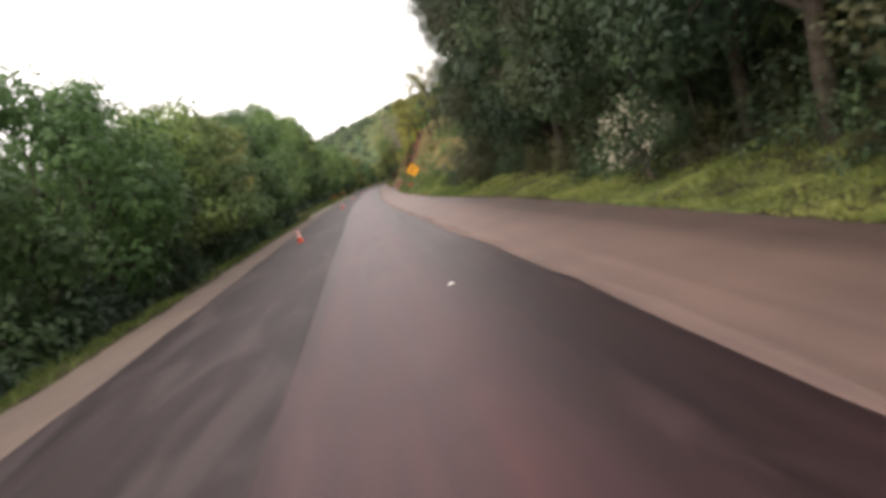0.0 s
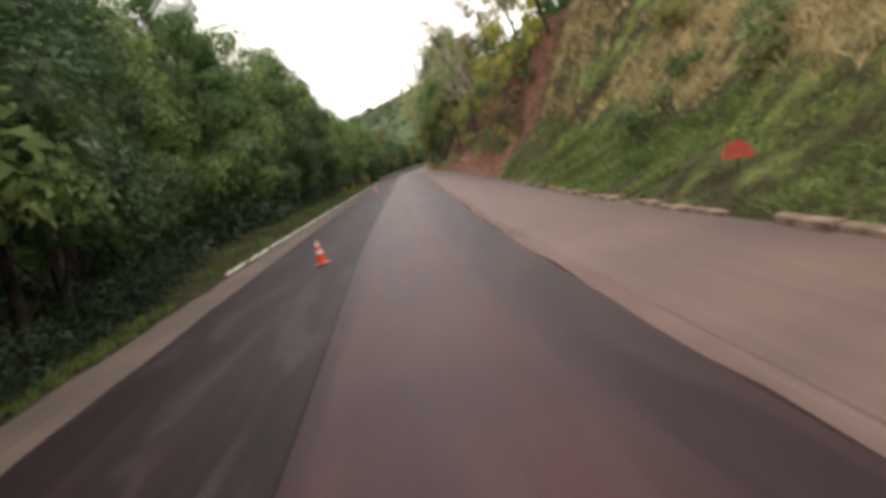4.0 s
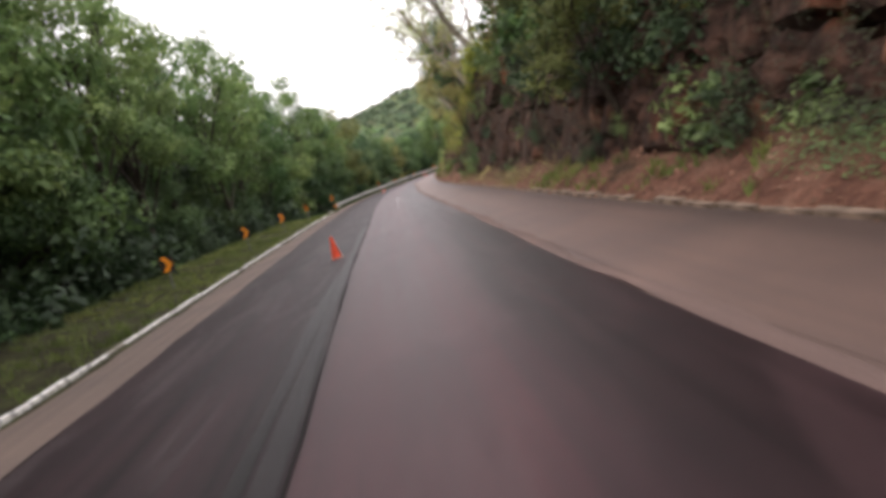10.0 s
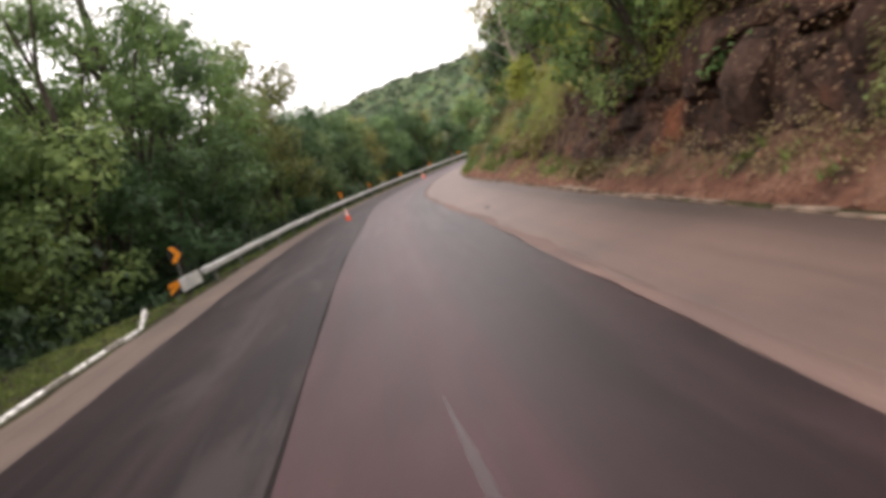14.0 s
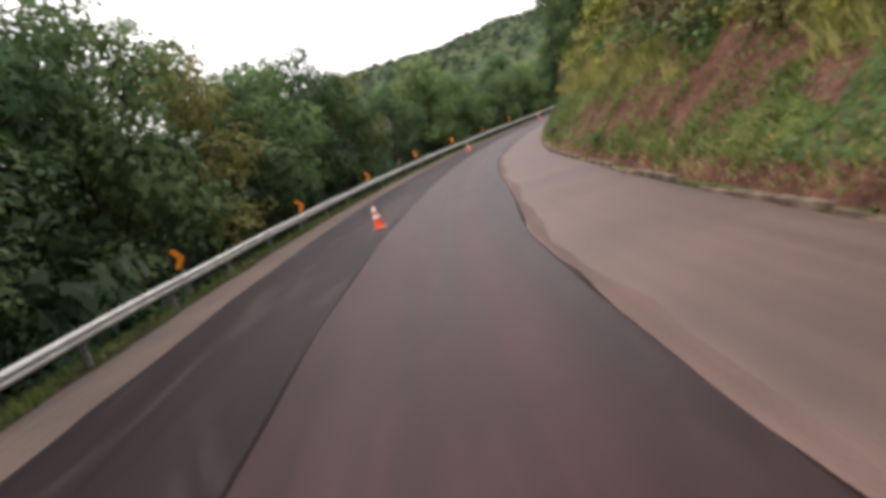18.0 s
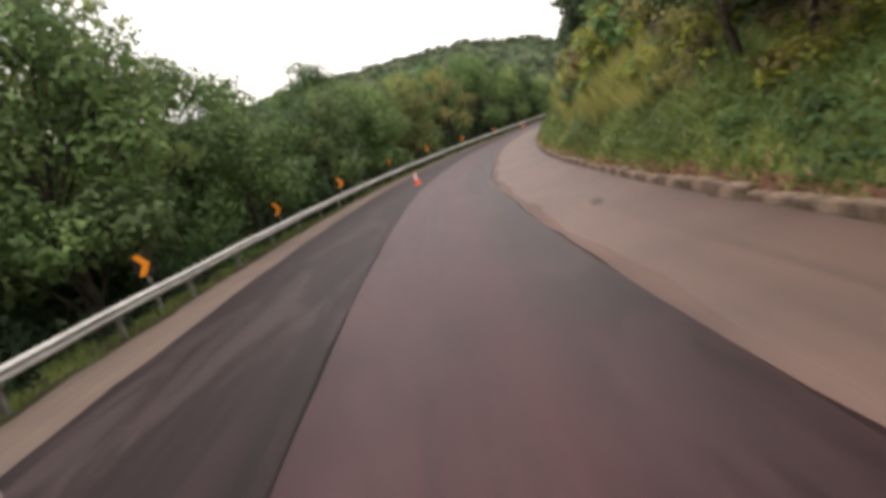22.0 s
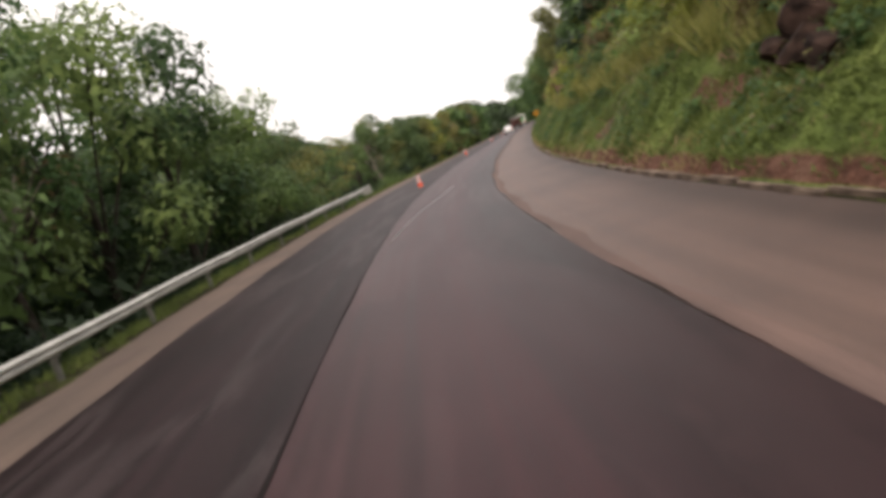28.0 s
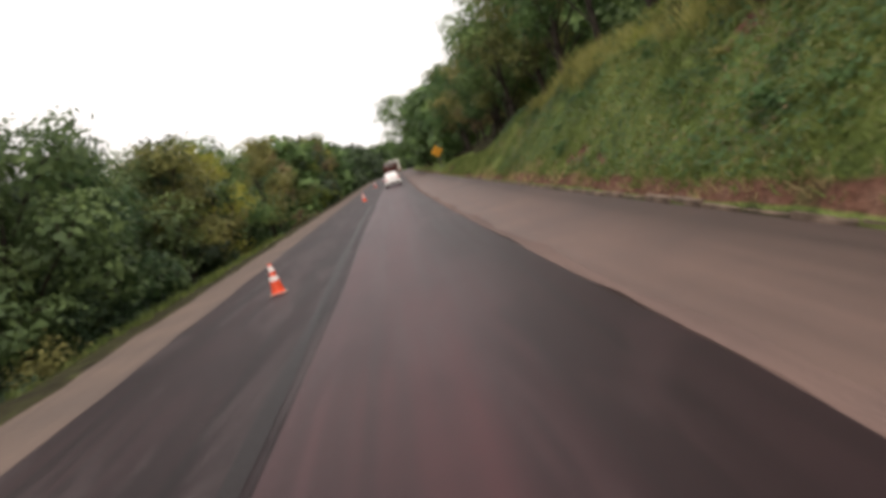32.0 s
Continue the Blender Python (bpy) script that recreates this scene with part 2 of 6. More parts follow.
def plain(name, col, rough=0.6, metal=0.0, spread=0.15, scale=6.0, bump=0.0, spec=0.4):
    """Paint, metal, rubber or plastic with faint dirt at two scales."""
    mat, n, l, p = nodes_of(name)
    tc = n.new("ShaderNodeTexCoord").outputs["Object"]
    a, b = noise_node(n, l, tc, scale), noise_node(n, l, tc, scale * 9)
    dark = tuple(c * (1 - 2 * spread) for c in col)
    light = tuple(min(1, c * (1 + spread)) for c in col)
    r = ramp_node(n, [(0.3, dark), (0.65, light)])
    l.new(a.outputs["Fac"], r.inputs["Fac"])
    g = ramp_node(n, [(0.3, (0.85, 0.84, 0.82)), (0.6, (1, 1, 1))])
    l.new(b.outputs["Fac"], g.inputs["Fac"])
    l.new(mix_node(n, l, 1.0, r.outputs["Color"], g.outputs["Color"], "MULTIPLY"), p.inputs["Base Color"])
    p.inputs["Roughness"].default_value, p.inputs["Metallic"].default_value = rough, metal
    p.inputs["Specular IOR Level"].default_value = spec
    if bump:
        l.new(bump_node(n, l, b.outputs["Fac"], bump, 0.02), p.inputs["Normal"])
    return mat


def leaf(name, dark, mid, light, thin=0.4):
    """Leaves: colour differs from leaf to leaf and from plant to plant."""
    mat, n, l, p = nodes_of(name)
    g = n.new("ShaderNodeNewGeometry")
    oi = n.new("ShaderNodeObjectInfo")
    r = ramp_node(n, [(0.0, dark), (0.5, mid), (1.0, light)])
    tc = n.new("ShaderNodeTexCoord").outputs["Object"]
    clump = noise_node(n, l, tc, 0.55, 3.0)
    add = n.new("ShaderNodeMath")
    add.operation = "MULTIPLY_ADD"
    l.new(g.outputs["Random Per Island"], add.inputs[0])
    add.inputs[1].default_value = 0.3
    sub = n.new("ShaderNodeMath")
    sub.operation = "MULTIPLY_ADD"
    l.new(clump.outputs["Fac"], sub.inputs[0])
    sub.inputs[1].default_value, sub.inputs[2].default_value = 1.7, -0.5
    l.new(sub.outputs["Value"], add.inputs[2])
    l.new(add.outputs["Value"], r.inputs["Fac"])
    hsv = n.new("ShaderNodeHueSaturation")
    l.new(r.outputs["Color"], hsv.inputs["Color"])
    for key, lo, hi in (("Hue", 0.47, 0.53), ("Value", 0.7, 1.35)):
        mr = n.new("ShaderNodeMapRange")
        l.new(oi.outputs["Random"], mr.inputs["Value"])
        mr.inputs["To Min"].default_value, mr.inputs["To Max"].default_value = (hi, lo) if key == "Hue" else (lo, hi)
        l.new(mr.outputs["Result"], hsv.inputs[key])
    l.new(hsv.outputs["Color"], p.inputs["Base Color"])
    p.inputs["Roughness"].default_value, p.inputs["Specular IOR Level"].default_value = 0.6, 0.25
    tr = n.new("ShaderNodeBsdfTranslucent")
    l.new(hsv.outputs["Color"], tr.inputs["Color"])
    ms = n.new("ShaderNodeMixShader")
    ms.inputs["Fac"].default_value = thin
    l.new(p.outputs["BSDF"], ms.inputs[1])
    l.new(tr.outputs["BSDF"], ms.inputs[2])
    l.new(ms.outputs["Shader"], n["Material Output"].inputs["Surface"])
    return mat


def road_material(name, base, tracks, streak, rough, smear=0.0, spec=0.4, tint=(0.1, 0.085, 0.085), soft_edge=False):
    """Asphalt with wheel tracks across the lane (UV x is metres across, y metres along) and grit."""
    mat, n, l, p = nodes_of(name)
    uv = n.new("ShaderNodeUVMap").outputs["UV"]
    sep = n.new("ShaderNodeSeparateXYZ")
    l.new(uv, sep.inputs["Vector"])
    # wheel tracks, and any tint passed in along with them
    tr = n.new("ShaderNodeValToRGB")
    els = tr.color_ramp.elements
    while len(els) < len(tracks):
        els.new(0.5)
    for e, (pos, v) in zip(els, tracks):
        e.position, e.color = pos, (v if type(v) is tuple else (v, v * 0.985, v * 0.985)) + (1,)
    wob = n.new("ShaderNodeMapping")
    wob.inputs["Scale"].default_value = (0.0, 0.05, 0.0)
    l.new(uv, wob.inputs["Vector"])
    wn_ = noise_node(n, l, wob.outputs["Vector"], 1.0, 2.0)
    shift = n.new("ShaderNodeMath")
    shift.operation = "MULTIPLY_ADD"
    l.new(wn_.outputs["Fac"], shift.inputs[0])
    shift.inputs[1].default_value = 0.7
    l.new(sep.outputs["X"], shift.inputs[2])
    mr = n.new("ShaderNodeMapRange")
    l.new(shift.outputs["Value"], mr.inputs["Value"])
    mr.inputs["From Min"].default_value, mr.inputs["From Max"].default_value = -6.0, 6.0
    l.new(mr.outputs["Result"], tr.inputs["Fac"])
    # streaks along the road, patches and grit
    st = n.new("ShaderNodeMapping")
    st.inputs["Scale"].default_value = (4.2, 0.07, 1.0)
    l.new(uv, st.inputs["Vector"])
    s1 = noise_node(n, l, st.outputs["Vector"], 1.0, 5.0)
    r1 = ramp_node(n, [(0.34, (1 - streak,) * 3), (0.66, (1 + streak, 1 + streak * 0.93, 1 + streak * 0.9))])
    l.new(s1.outputs["Fac"], r1.inputs["Fac"])
    s2 = noise_node(n, l, uv, 0.35, 5.0)
    r2 = ramp_node(n, [(0.35, (0.84, 0.84, 0.86)), (0.65, (1.14, 1.1, 1.08))])
    l.new(s2.outputs["Fac"], r2.inputs["Fac"])
    s3 = noise_node(n, l, uv, 45.0, 3.0, 0.7)
    r3 = ramp_node(n, [(0.3, (0.72,) * 3), (0.7, (1.25,) * 3)])
    l.new(s3.outputs["Fac"], r3.inputs["Fac"])
    c = mix_node(n, l, 1.0, base, tr.outputs["Color"], "MULTIPLY")
    for r in (r1, r2, r3):
        c = mix_node(n, l, 1.0, c, r.outputs["Color"], "MULTIPLY")
    if soft_edge:
        # on the straights the lane's edge is smeared with fresh bitumen; in the bend it is crisp
        def ramped(value, a, b, lo, hi):
            m = n.new("ShaderNodeMapRange")
            m.interpolation_type = "SMOOTHSTEP"
            l.new(value, m.inputs["Value"])
            for key, v in (("From Min", a), ("From Max", b), ("To Min", lo), ("To Max", hi)):
                m.inputs[key].default_value = v
            return m.outputs["Result"]
        crisp = n.new("ShaderNodeMath")
        crisp.operation = "MULTIPLY"
        l.new(ramped(sep.outputs["Y"], 120, 190, 0, 1), crisp.inputs[0])
        l.new(ramped(sep.outputs["Y"], 455, 485, 1, 0), crisp.inputs[1])
        wide = n.new("ShaderNodeMath")
        wide.operation = "MULTIPLY_ADD"
        l.new(s1.outputs["Fac"], wide.inputs[0])
        wide.inputs[1].default_value = 0.5
        l.new(sep.outputs["X"], wide.inputs[2])
        dark = ramped(wide.outputs["Value"], -1.35, -0.75, 0.42, 1.0)
        lift = n.new("ShaderNodeMath")
        lift.operation = "MAXIMUM"
        l.new(dark, lift.inputs[0])
        l.new(crisp.outputs["Value"], lift.inputs[1])
        c = mix_node(n, l, 1.0, c, lift.outputs["Value"], "MULTIPLY")
    if smear:
        # dusty smears dragged along the lane
        sm = n.new("ShaderNodeMapping")
        sm.inputs["Scale"].default_value, sm.inputs["Rotation"].default_value = (0.9, 0.16, 1.0), (0, 0, radians(4))
        l.new(uv, sm.inputs["Vector"])
        s4 = noise_node(n, l, sm.outputs["Vector"], 1.0, 6.0, 0.62)
        s4.inputs["Distortion"].default_value = 0.9
        r4 = ramp_node(n, [(0.50, (0, 0, 0)), (0.60, (smear,) * 3), (0.75, (smear,) * 3)])
        l.new(s4.outputs["Fac"], r4.inputs["Fac"])
        c = mix_node(n, l, r4.outputs["Color"], c, tint)
    l.new(c, p.inputs["Base Color"])
    rr = n.new("ShaderNodeMapRange")
    l.new(s1.outputs["Fac"], rr.inputs["Value"])
    rr.inputs["To Min"].default_value, rr.inputs["To Max"].default_value = rough - 0.05, rough + 0.06
    l.new(rr.outputs["Result"], p.inputs["Roughness"])
    p.inputs["Specular IOR Level"].default_value = spec
    l.new(bump_node(n, l, s3.outputs["Fac"], 0.5, 0.01), p.inputs["Normal"])
    return mat


# The red stops near 0.5-0.6 paint the lens's colour shading onto the lane.
LANE = road_material("fresh_asphalt_with_tracks_and_lens_tint", (0.0385, 0.0202, 0.0224),
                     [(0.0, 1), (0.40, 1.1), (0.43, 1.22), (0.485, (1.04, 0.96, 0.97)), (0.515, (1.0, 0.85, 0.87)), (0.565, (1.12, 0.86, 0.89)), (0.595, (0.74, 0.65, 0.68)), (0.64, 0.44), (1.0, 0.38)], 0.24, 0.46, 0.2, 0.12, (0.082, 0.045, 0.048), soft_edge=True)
DARK_LANE = road_material("new_dark_asphalt_with_pale_smears", (0.0158, 0.0088, 0.0102),
                          [(0.0, 0.75), (0.10, 0.8), (0.16, 1.05), (0.24, 0.95), (0.30, 1.2), (0.36, 0.85), (1.0, 0.85)], 0.5, 0.58, 0.38, 0.15, (0.066, 0.05, 0.051))
OLD = road_material("old_dusty_asphalt", (0.106, 0.0705, 0.0588), [(0.0, 1), (0.62, 1.12), (0.72, 0.98), (0.80, 0.97), (0.86, 0.80), (0.895, 0.52), (1.0, 0.5)], 0.13, 0.6, 0.0, 0.32)
DUST = road_material("pinkish_dust_beside_the_paving", (0.114, 0.077, 0.066), [(0.0, 1), (1.0, 1)], 0.2, 0.9)
SEAM = road_material("dark_bitumen_seam", (0.010, 0.0075, 0.0075), [(0.0, 1), (1.0, 1)], 0.3, 0.75, 0.0, 0.12)
SMEAR = road_material("faint_bitumen_smear", (0.0085, 0.0066, 0.0072), [(0.0, 1), (1.0, 1)], 0.6, 0.5, 0.0, 0.15)
CRACK = road_material("dark_dusty_crack", (0.088, 0.059, 0.05), [(0.0, 1), (1.0, 1)], 0.3, 0.8)
OLD_LEFT = road_material("worn_grey_shoulder_asphalt", (0.112, 0.083, 0.067), [(0.0, 1), (1.0, 1)], 0.14, 0.85)


def ground_material():
    mat, n, l, p = nodes_of("hillside_earth_grass_and_litter")
    pos = n.new("ShaderNodeNewGeometry").outputs["Position"]
    zone = n.new("ShaderNodeVertexColor")
    zone.layer_name = "cover"
    sep = n.new("ShaderNodeSeparateColor")
    l.new(zone.outputs["Color"], sep.inputs["Color"])
    big, fine, mid = noise_node(n, l, pos, 0.22, 5.0), noise_node(n, l, pos, 9.0, 4.0, 0.65), noise_node(n, l, pos, 1.3, 5.0)

    def tone(a, b, c, src):
        r = ramp_node(n, [(0.3, a), (0.5, b), (0.7, c)])
        l.new(src.outputs["Fac"], r.inputs["Fac"])
        return r.outputs["Color"]

    litter = tone((0.027, 0.0243, 0.0135), (0.0473, 0.0446, 0.0203), (0.0675, 0.0743, 0.027), mid)
    grass = tone((0.075, 0.108, 0.028), (0.13, 0.18, 0.044), (0.19, 0.235, 0.065), mid)
    earth = tone((0.075, 0.036, 0.025), (0.145, 0.068, 0.046), (0.21, 0.115, 0.08), mid)
    dry = tone((0.125, 0.11, 0.047), (0.195, 0.17, 0.075), (0.27, 0.23, 0.11), mid)
    rock = tone((0.022, 0.014, 0.011), (0.05, 0.029, 0.021), (0.105, 0.058, 0.04), mid)

    def soft(channel):
        m = n.new("ShaderNodeMath")
        m.operation = "MULTIPLY_ADD"
        l.new(big.outputs["Fac"], m.inputs[0])
        m.inputs[1].default_value = 0.9
        l.new(channel, m.inputs[2])
        mm = n.new("ShaderNodeMath")
        mm.operation = "MULTIPLY_ADD"
        l.new(mid.outputs["Fac"], mm.inputs[0])
        mm.inputs[1].default_value = 0.7
        l.new(m.outputs["Value"], mm.inputs[2])
        r = n.new("ShaderNodeMapRange")
        l.new(mm.outputs["Value"], r.inputs["Value"])
        r.inputs["From Min"].default_value, r.inputs["From Max"].default_value = 1.15, 1.45
        return r.outputs["Result"]

    c = mix_node(n, l, soft(sep.outputs["Green"]), litter, grass)
    c = mix_node(n, l, soft(sep.outputs["Red"]), c, earth)
    c = mix_node(n, l, soft(sep.outputs["Blue"]), c, dry)
    al = n.new("ShaderNodeVertexColor")
    al.layer_name = "stone"
    s2 = n.new("ShaderNodeSeparateColor")
    l.new(al.outputs["Color"], s2.inputs["Color"])
    c = mix_node(n, l, soft(s2.outputs["Red"]), c, rock)
    grit = ramp_node(n, [(0.3, (0.62,) * 3), (0.7, (1.3,) * 3)])
    l.new(fine.outputs["Fac"], grit.inputs["Fac"])
    l.new(mix_node(n, l, 1.0, c, grit.outputs["Color"], "MULTIPLY"), p.inputs["Base Color"])
    p.inputs["Roughness"].default_value, p.inputs["Specular IOR Level"].default_value = 0.95, 0.15
    hb = n.new("ShaderNodeMath")
    hb.operation = "MULTIPLY_ADD"
    l.new(mid.outputs["Fac"], hb.inputs[0])
    hb.inputs[1].default_value = 2.0
    l.new(fine.outputs["Fac"], hb.inputs[2])
    l.new(bump_node(n, l, hb.outputs["Value"], 0.9, 0.28), p.inputs["Normal"])
    return mat


GROUND = ground_material()
LEAF_DARK = leaf("dark_green_leaves", (0.027, 0.05, 0.023), (0.067, 0.116, 0.045), (0.165, 0.25, 0.09), 0.38)
# Darker copy of the green leaves, with forest-interior shade mixed into the colour.
LEAF_SHADE = leaf("shade_darkened_forest_leaves", (0.013, 0.025, 0.0135), (0.029, 0.054, 0.026), (0.07, 0.115, 0.047), 0.3)
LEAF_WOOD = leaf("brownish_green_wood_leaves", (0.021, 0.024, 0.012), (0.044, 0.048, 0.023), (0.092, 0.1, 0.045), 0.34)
LEAF_MID = leaf("mid_green_leaves", (0.042, 0.075, 0.029), (0.105, 0.175, 0.058), (0.235, 0.34, 0.11))
LEAF_OLIVE = leaf("olive_yellowish_leaves", (0.06, 0.065, 0.024), (0.16, 0.17, 0.055), (0.34, 0.33, 0.11), 0.45)
LEAF_BROWN = leaf("dry_brownish_leaves", (0.066, 0.0462, 0.0264), (0.165, 0.116, 0.0578), (0.33, 0.247, 0.132))
# Paled and flattened: distance haze is mixed into these leaf colours.
LEAF_HAZY = leaf("haze_paled_hillside_leaves", (0.06, 0.085, 0.05), (0.08, 0.11, 0.062), (0.105, 0.135, 0.075))
LEAF_YELLOW = leaf("yellow_green_leaves", (0.085, 0.10, 0.02), (0.22, 0.25, 0.045), (0.40, 0.42, 0.1), 0.5)
LEAF_PALE = leaf("pale_airy_leaves", (0.08, 0.105, 0.042), (0.19, 0.24, 0.09), (0.34, 0.4, 0.16), 0.5)
VERGE_GRASS = leaf("dull_verge_grass_blades", (0.036, 0.056, 0.017), (0.088, 0.13, 0.035), (0.18, 0.225, 0.07), 0.35)
GRASS = leaf("green_grass_blades", (0.054, 0.076, 0.023), (0.138, 0.18, 0.05), (0.28, 0.3, 0.1), 0.4)
REED = leaf("pale_yellow_green_reeds", (0.11, 0.12, 0.035), (0.22, 0.23, 0.07), (0.36, 0.35, 0.13), 0.4)
DRY_GRASS = leaf("dry_straw_grass", (0.145, 0.125, 0.055), (0.27, 0.235, 0.105), (0.42, 0.37, 0.18), 0.3)
BLOSSOM = leaf("pale_cream_blossom", (0.3, 0.28, 0.2), (0.5, 0.47, 0.37), (0.68, 0.64, 0.54), 0.2)
BARK = plain("grey_brown_bark", (0.05, 0.041, 0.032), 0.9, 0, 0.35, 3.0, 0.6, 0.2)
PALE_BARK = plain("pale_grey_bark", (0.26, 0.232, 0.19), 0.9, 0, 0.3, 3.0, 0.5, 0.2)
STEEL = plain("weathered_galvanised_steel", (0.5, 0.5, 0.47), 0.55, 0.35, 0.14, 2.0)
POST_STEEL = plain("dull_steel_post", (0.2, 0.2, 0.18), 0.7, 0.3, 0.2, 4.0)
KERB_PAINT = plain("chipped_white_kerb_paint", (0.66, 0.64, 0.6), 0.85, 0, 0.4, 5.0, 0.5)
KERB_BARE = plain("worn_grey_kerb_concrete", (0.26, 0.235, 0.2), 0.9, 0, 0.35, 4.0, 0.5)
CONCRETE = plain("dirty_red_stained_concrete", (0.17, 0.125, 0.095), 0.9, 0, 0.3, 2.5, 0.6, 0.2)
ORANGE = plain("orange_cone_plastic", (0.8, 0.085, 0.03), 0.5, 0, 0.12, 6.0)
REFLECT = plain("white_reflective_band", (0.75, 0.74, 0.72), 0.4, 0, 0.08, 8.0)
CONE_BASE = plain("grimy_cone_base", (0.28, 0.22, 0.19), 0.8, 0, 0.25, 8.0)
SIGN_YELLOW = plain("amber_sign_sheeting", (0.75, 0.34, 0.02), 0.45, 0, 0.06, 3.0)
SIGN_ORANGE = plain("orange_chevron_sheeting", (0.8, 0.27, 0.015), 0.45, 0, 0.08, 4.0)
BLACK = plain("black_sheeting", (0.012, 0.012, 0.012), 0.6, 0, 0.2, 5.0)
RED_BOARD = plain("faded_red_board", (0.42, 0.075, 0.05), 0.7, 0, 0.2, 4.0)
RED_STONE = plain("reddish_weathered_rock", (0.105, 0.056, 0.038), 0.95, 0, 0.45, 2.0, 1.0, 0.15)
STONE = plain("red_brown_stone", (0.2, 0.115, 0.082), 0.95, 0, 0.35, 2.0, 0.7, 0.15)
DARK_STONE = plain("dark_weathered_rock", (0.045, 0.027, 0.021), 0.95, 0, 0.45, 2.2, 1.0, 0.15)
WHITE_PAINT = plain("glossy_white_car_paint", (0.80, 0.80, 0.80), 0.25, 0, 0.03, 2.0, 0, 0.5)
GLASS_DARK = plain("dark_tinted_glass", (0.02, 0.022, 0.025), 0.08, 0, 0.05, 2.0, 0, 0.6)
TAIL_RED = plain("red_tail_lamp_lens", (0.5, 0.02, 0.02), 0.2, 0, 0.05, 5.0)
RUBBER = plain("black_tyre_rubber", (0.02, 0.02, 0.02), 0.85, 0, 0.2, 8.0)
RIM = plain("grey_wheel_rim", (0.35, 0.35, 0.36), 0.4, 0.6, 0.1, 5.0)
PLASTIC = plain("dark_grey_bumper_plastic", (0.03, 0.03, 0.032), 0.6, 0, 0.15, 5.0)
MAROON = plain("dusty_maroon_truck_boards", (0.12, 0.035, 0.028), 0.75, 0, 0.3, 3.0)
GREY_LOAD = plain("grey_wrapped_load", (0.32, 0.30, 0.29), 0.7, 0, 0.2, 2.0)
BUS_WHITE = plain("cream_white_bus_paint", (0.70, 0.70, 0.64), 0.4, 0, 0.06, 1.5)
BUS_GREEN = plain("bright_green_bus_panel", (0.05, 0.36, 0.08), 0.45, 0, 0.08, 2.0)


# ---- building helpers ----
def mesh_from(name, verts, faces, mat, uvs=None, smooth=False):
    me = bpy.data.meshes.new(name)
    me.from_pydata([tuple(map(float, v)) for v in verts], [], faces)
    if uvs is not None:
        layer = me.uv_layers.new(name="UVMap")
        idx = np.zeros(len(me.loops), np.int32)
        me.loops.foreach_get("vertex_index", idx)
        layer.data.foreach_set("uv", np.asarray(uvs, np.float32)[idx].ravel())
    me.materials.append(mat)
    if smooth:
        me.polygons.foreach_set("use_smooth", np.ones(len(me.polygons), bool))
    me.update()
    return me


def part(name, shape, mat, parent=None, label=""):
    """Links a bmesh or mesh as one mesh object, under a thing or part."""
    if isinstance(shape, bmesh.types.BMesh):
        me = bpy.data.meshes.new(name)
        shape.to_mesh(me)
        shape.free()
        me.materials.append(mat)
    else:
        me = shape
    ob = new(name, me)
    ob.parent = parent
    return tagged(ob, label)


def thing(name, m, label, category, group="", kind=""):
    ob = new(name)
    ob.matrix_world = m
    ob.empty_display_size = 0.2
    return tagged(ob, label, category, group, kind)


def box(bm, x0, x1, y0, y1, z0, z1, bevel=0.0):
    r = bmesh.ops.create_cube(bm, size=1.0, matrix=Matrix.Translation(((x0 + x1) / 2, (y0 + y1) / 2, (z0 + z1) / 2)) @ Matrix.Diagonal((x1 - x0, y1 - y0, z1 - z0, 1)))
    if bevel:
        edges = list({e for v in r["verts"] for e in v.link_edges})
        bmesh.ops.bevel(bm, geom=edges, offset=bevel, segments=1, affect="EDGES")
    return bm


def boxed(x0, x1, y0, y1, z0, z1, bevel=0.0):
    return box(bmesh.new(), x0, x1, y0, y1, z0, z1, bevel)


def turned(profile, sides=14, axis="Z"):
    """A turned solid from (radius, height) pairs."""
    bm = bmesh.new()
    rings = []
    for r, z in profile:
        rings.append([bm.verts.new((r * math.cos(a), r * math.sin(a), z) if axis == "Z" else (z, r * math.cos(a), r * math.sin(a))) for a in np.linspace(0, 2 * math.pi, sides, endpoint=False)])
    for a, b in zip(rings, rings[1:]):
        for i in range(sides):
            bm.faces.new((a[i], a[(i + 1) % sides], b[(i + 1) % sides], b[i]))
    bm.faces.new(rings[0][::-1])
    bm.faces.new(rings[-1])
    bmesh.ops.recalc_face_normals(bm, faces=bm.faces)
    return bm


def prism(points, y0, y1):
    """A polygon in x, z given depth along y."""
    bm = bmesh.new()
    a = [bm.verts.new((x, y0, z)) for x, z in points]
    b = [bm.verts.new((x, y1, z)) for x, z in points]
    bm.faces.new(a)
    bm.faces.new(b[::-1])
    n = len(points)
    for i in range(n):
        bm.faces.new((a[i], b[i], b[(i + 1) % n], a[(i + 1) % n]))
    bmesh.ops.recalc_face_normals(bm, faces=bm.faces)
    return bm


def loft(sections):
    """A skin over cross-sections, each the same number of points, closed at both ends."""
    bm = bmesh.new()
    rings = [[bm.verts.new(p) for p in s] for s in sections]
    n = len(rings[0])
    for a, b in zip(rings, rings[1:]):
        for i in range(n):
            bm.faces.new((a[i], a[(i + 1) % n], b[(i + 1) % n], b[i]))
    bm.faces.new(rings[0])
    bm.faces.new(rings[-1][::-1])
    bmesh.ops.recalc_face_normals(bm, faces=bm.faces)
    return bm


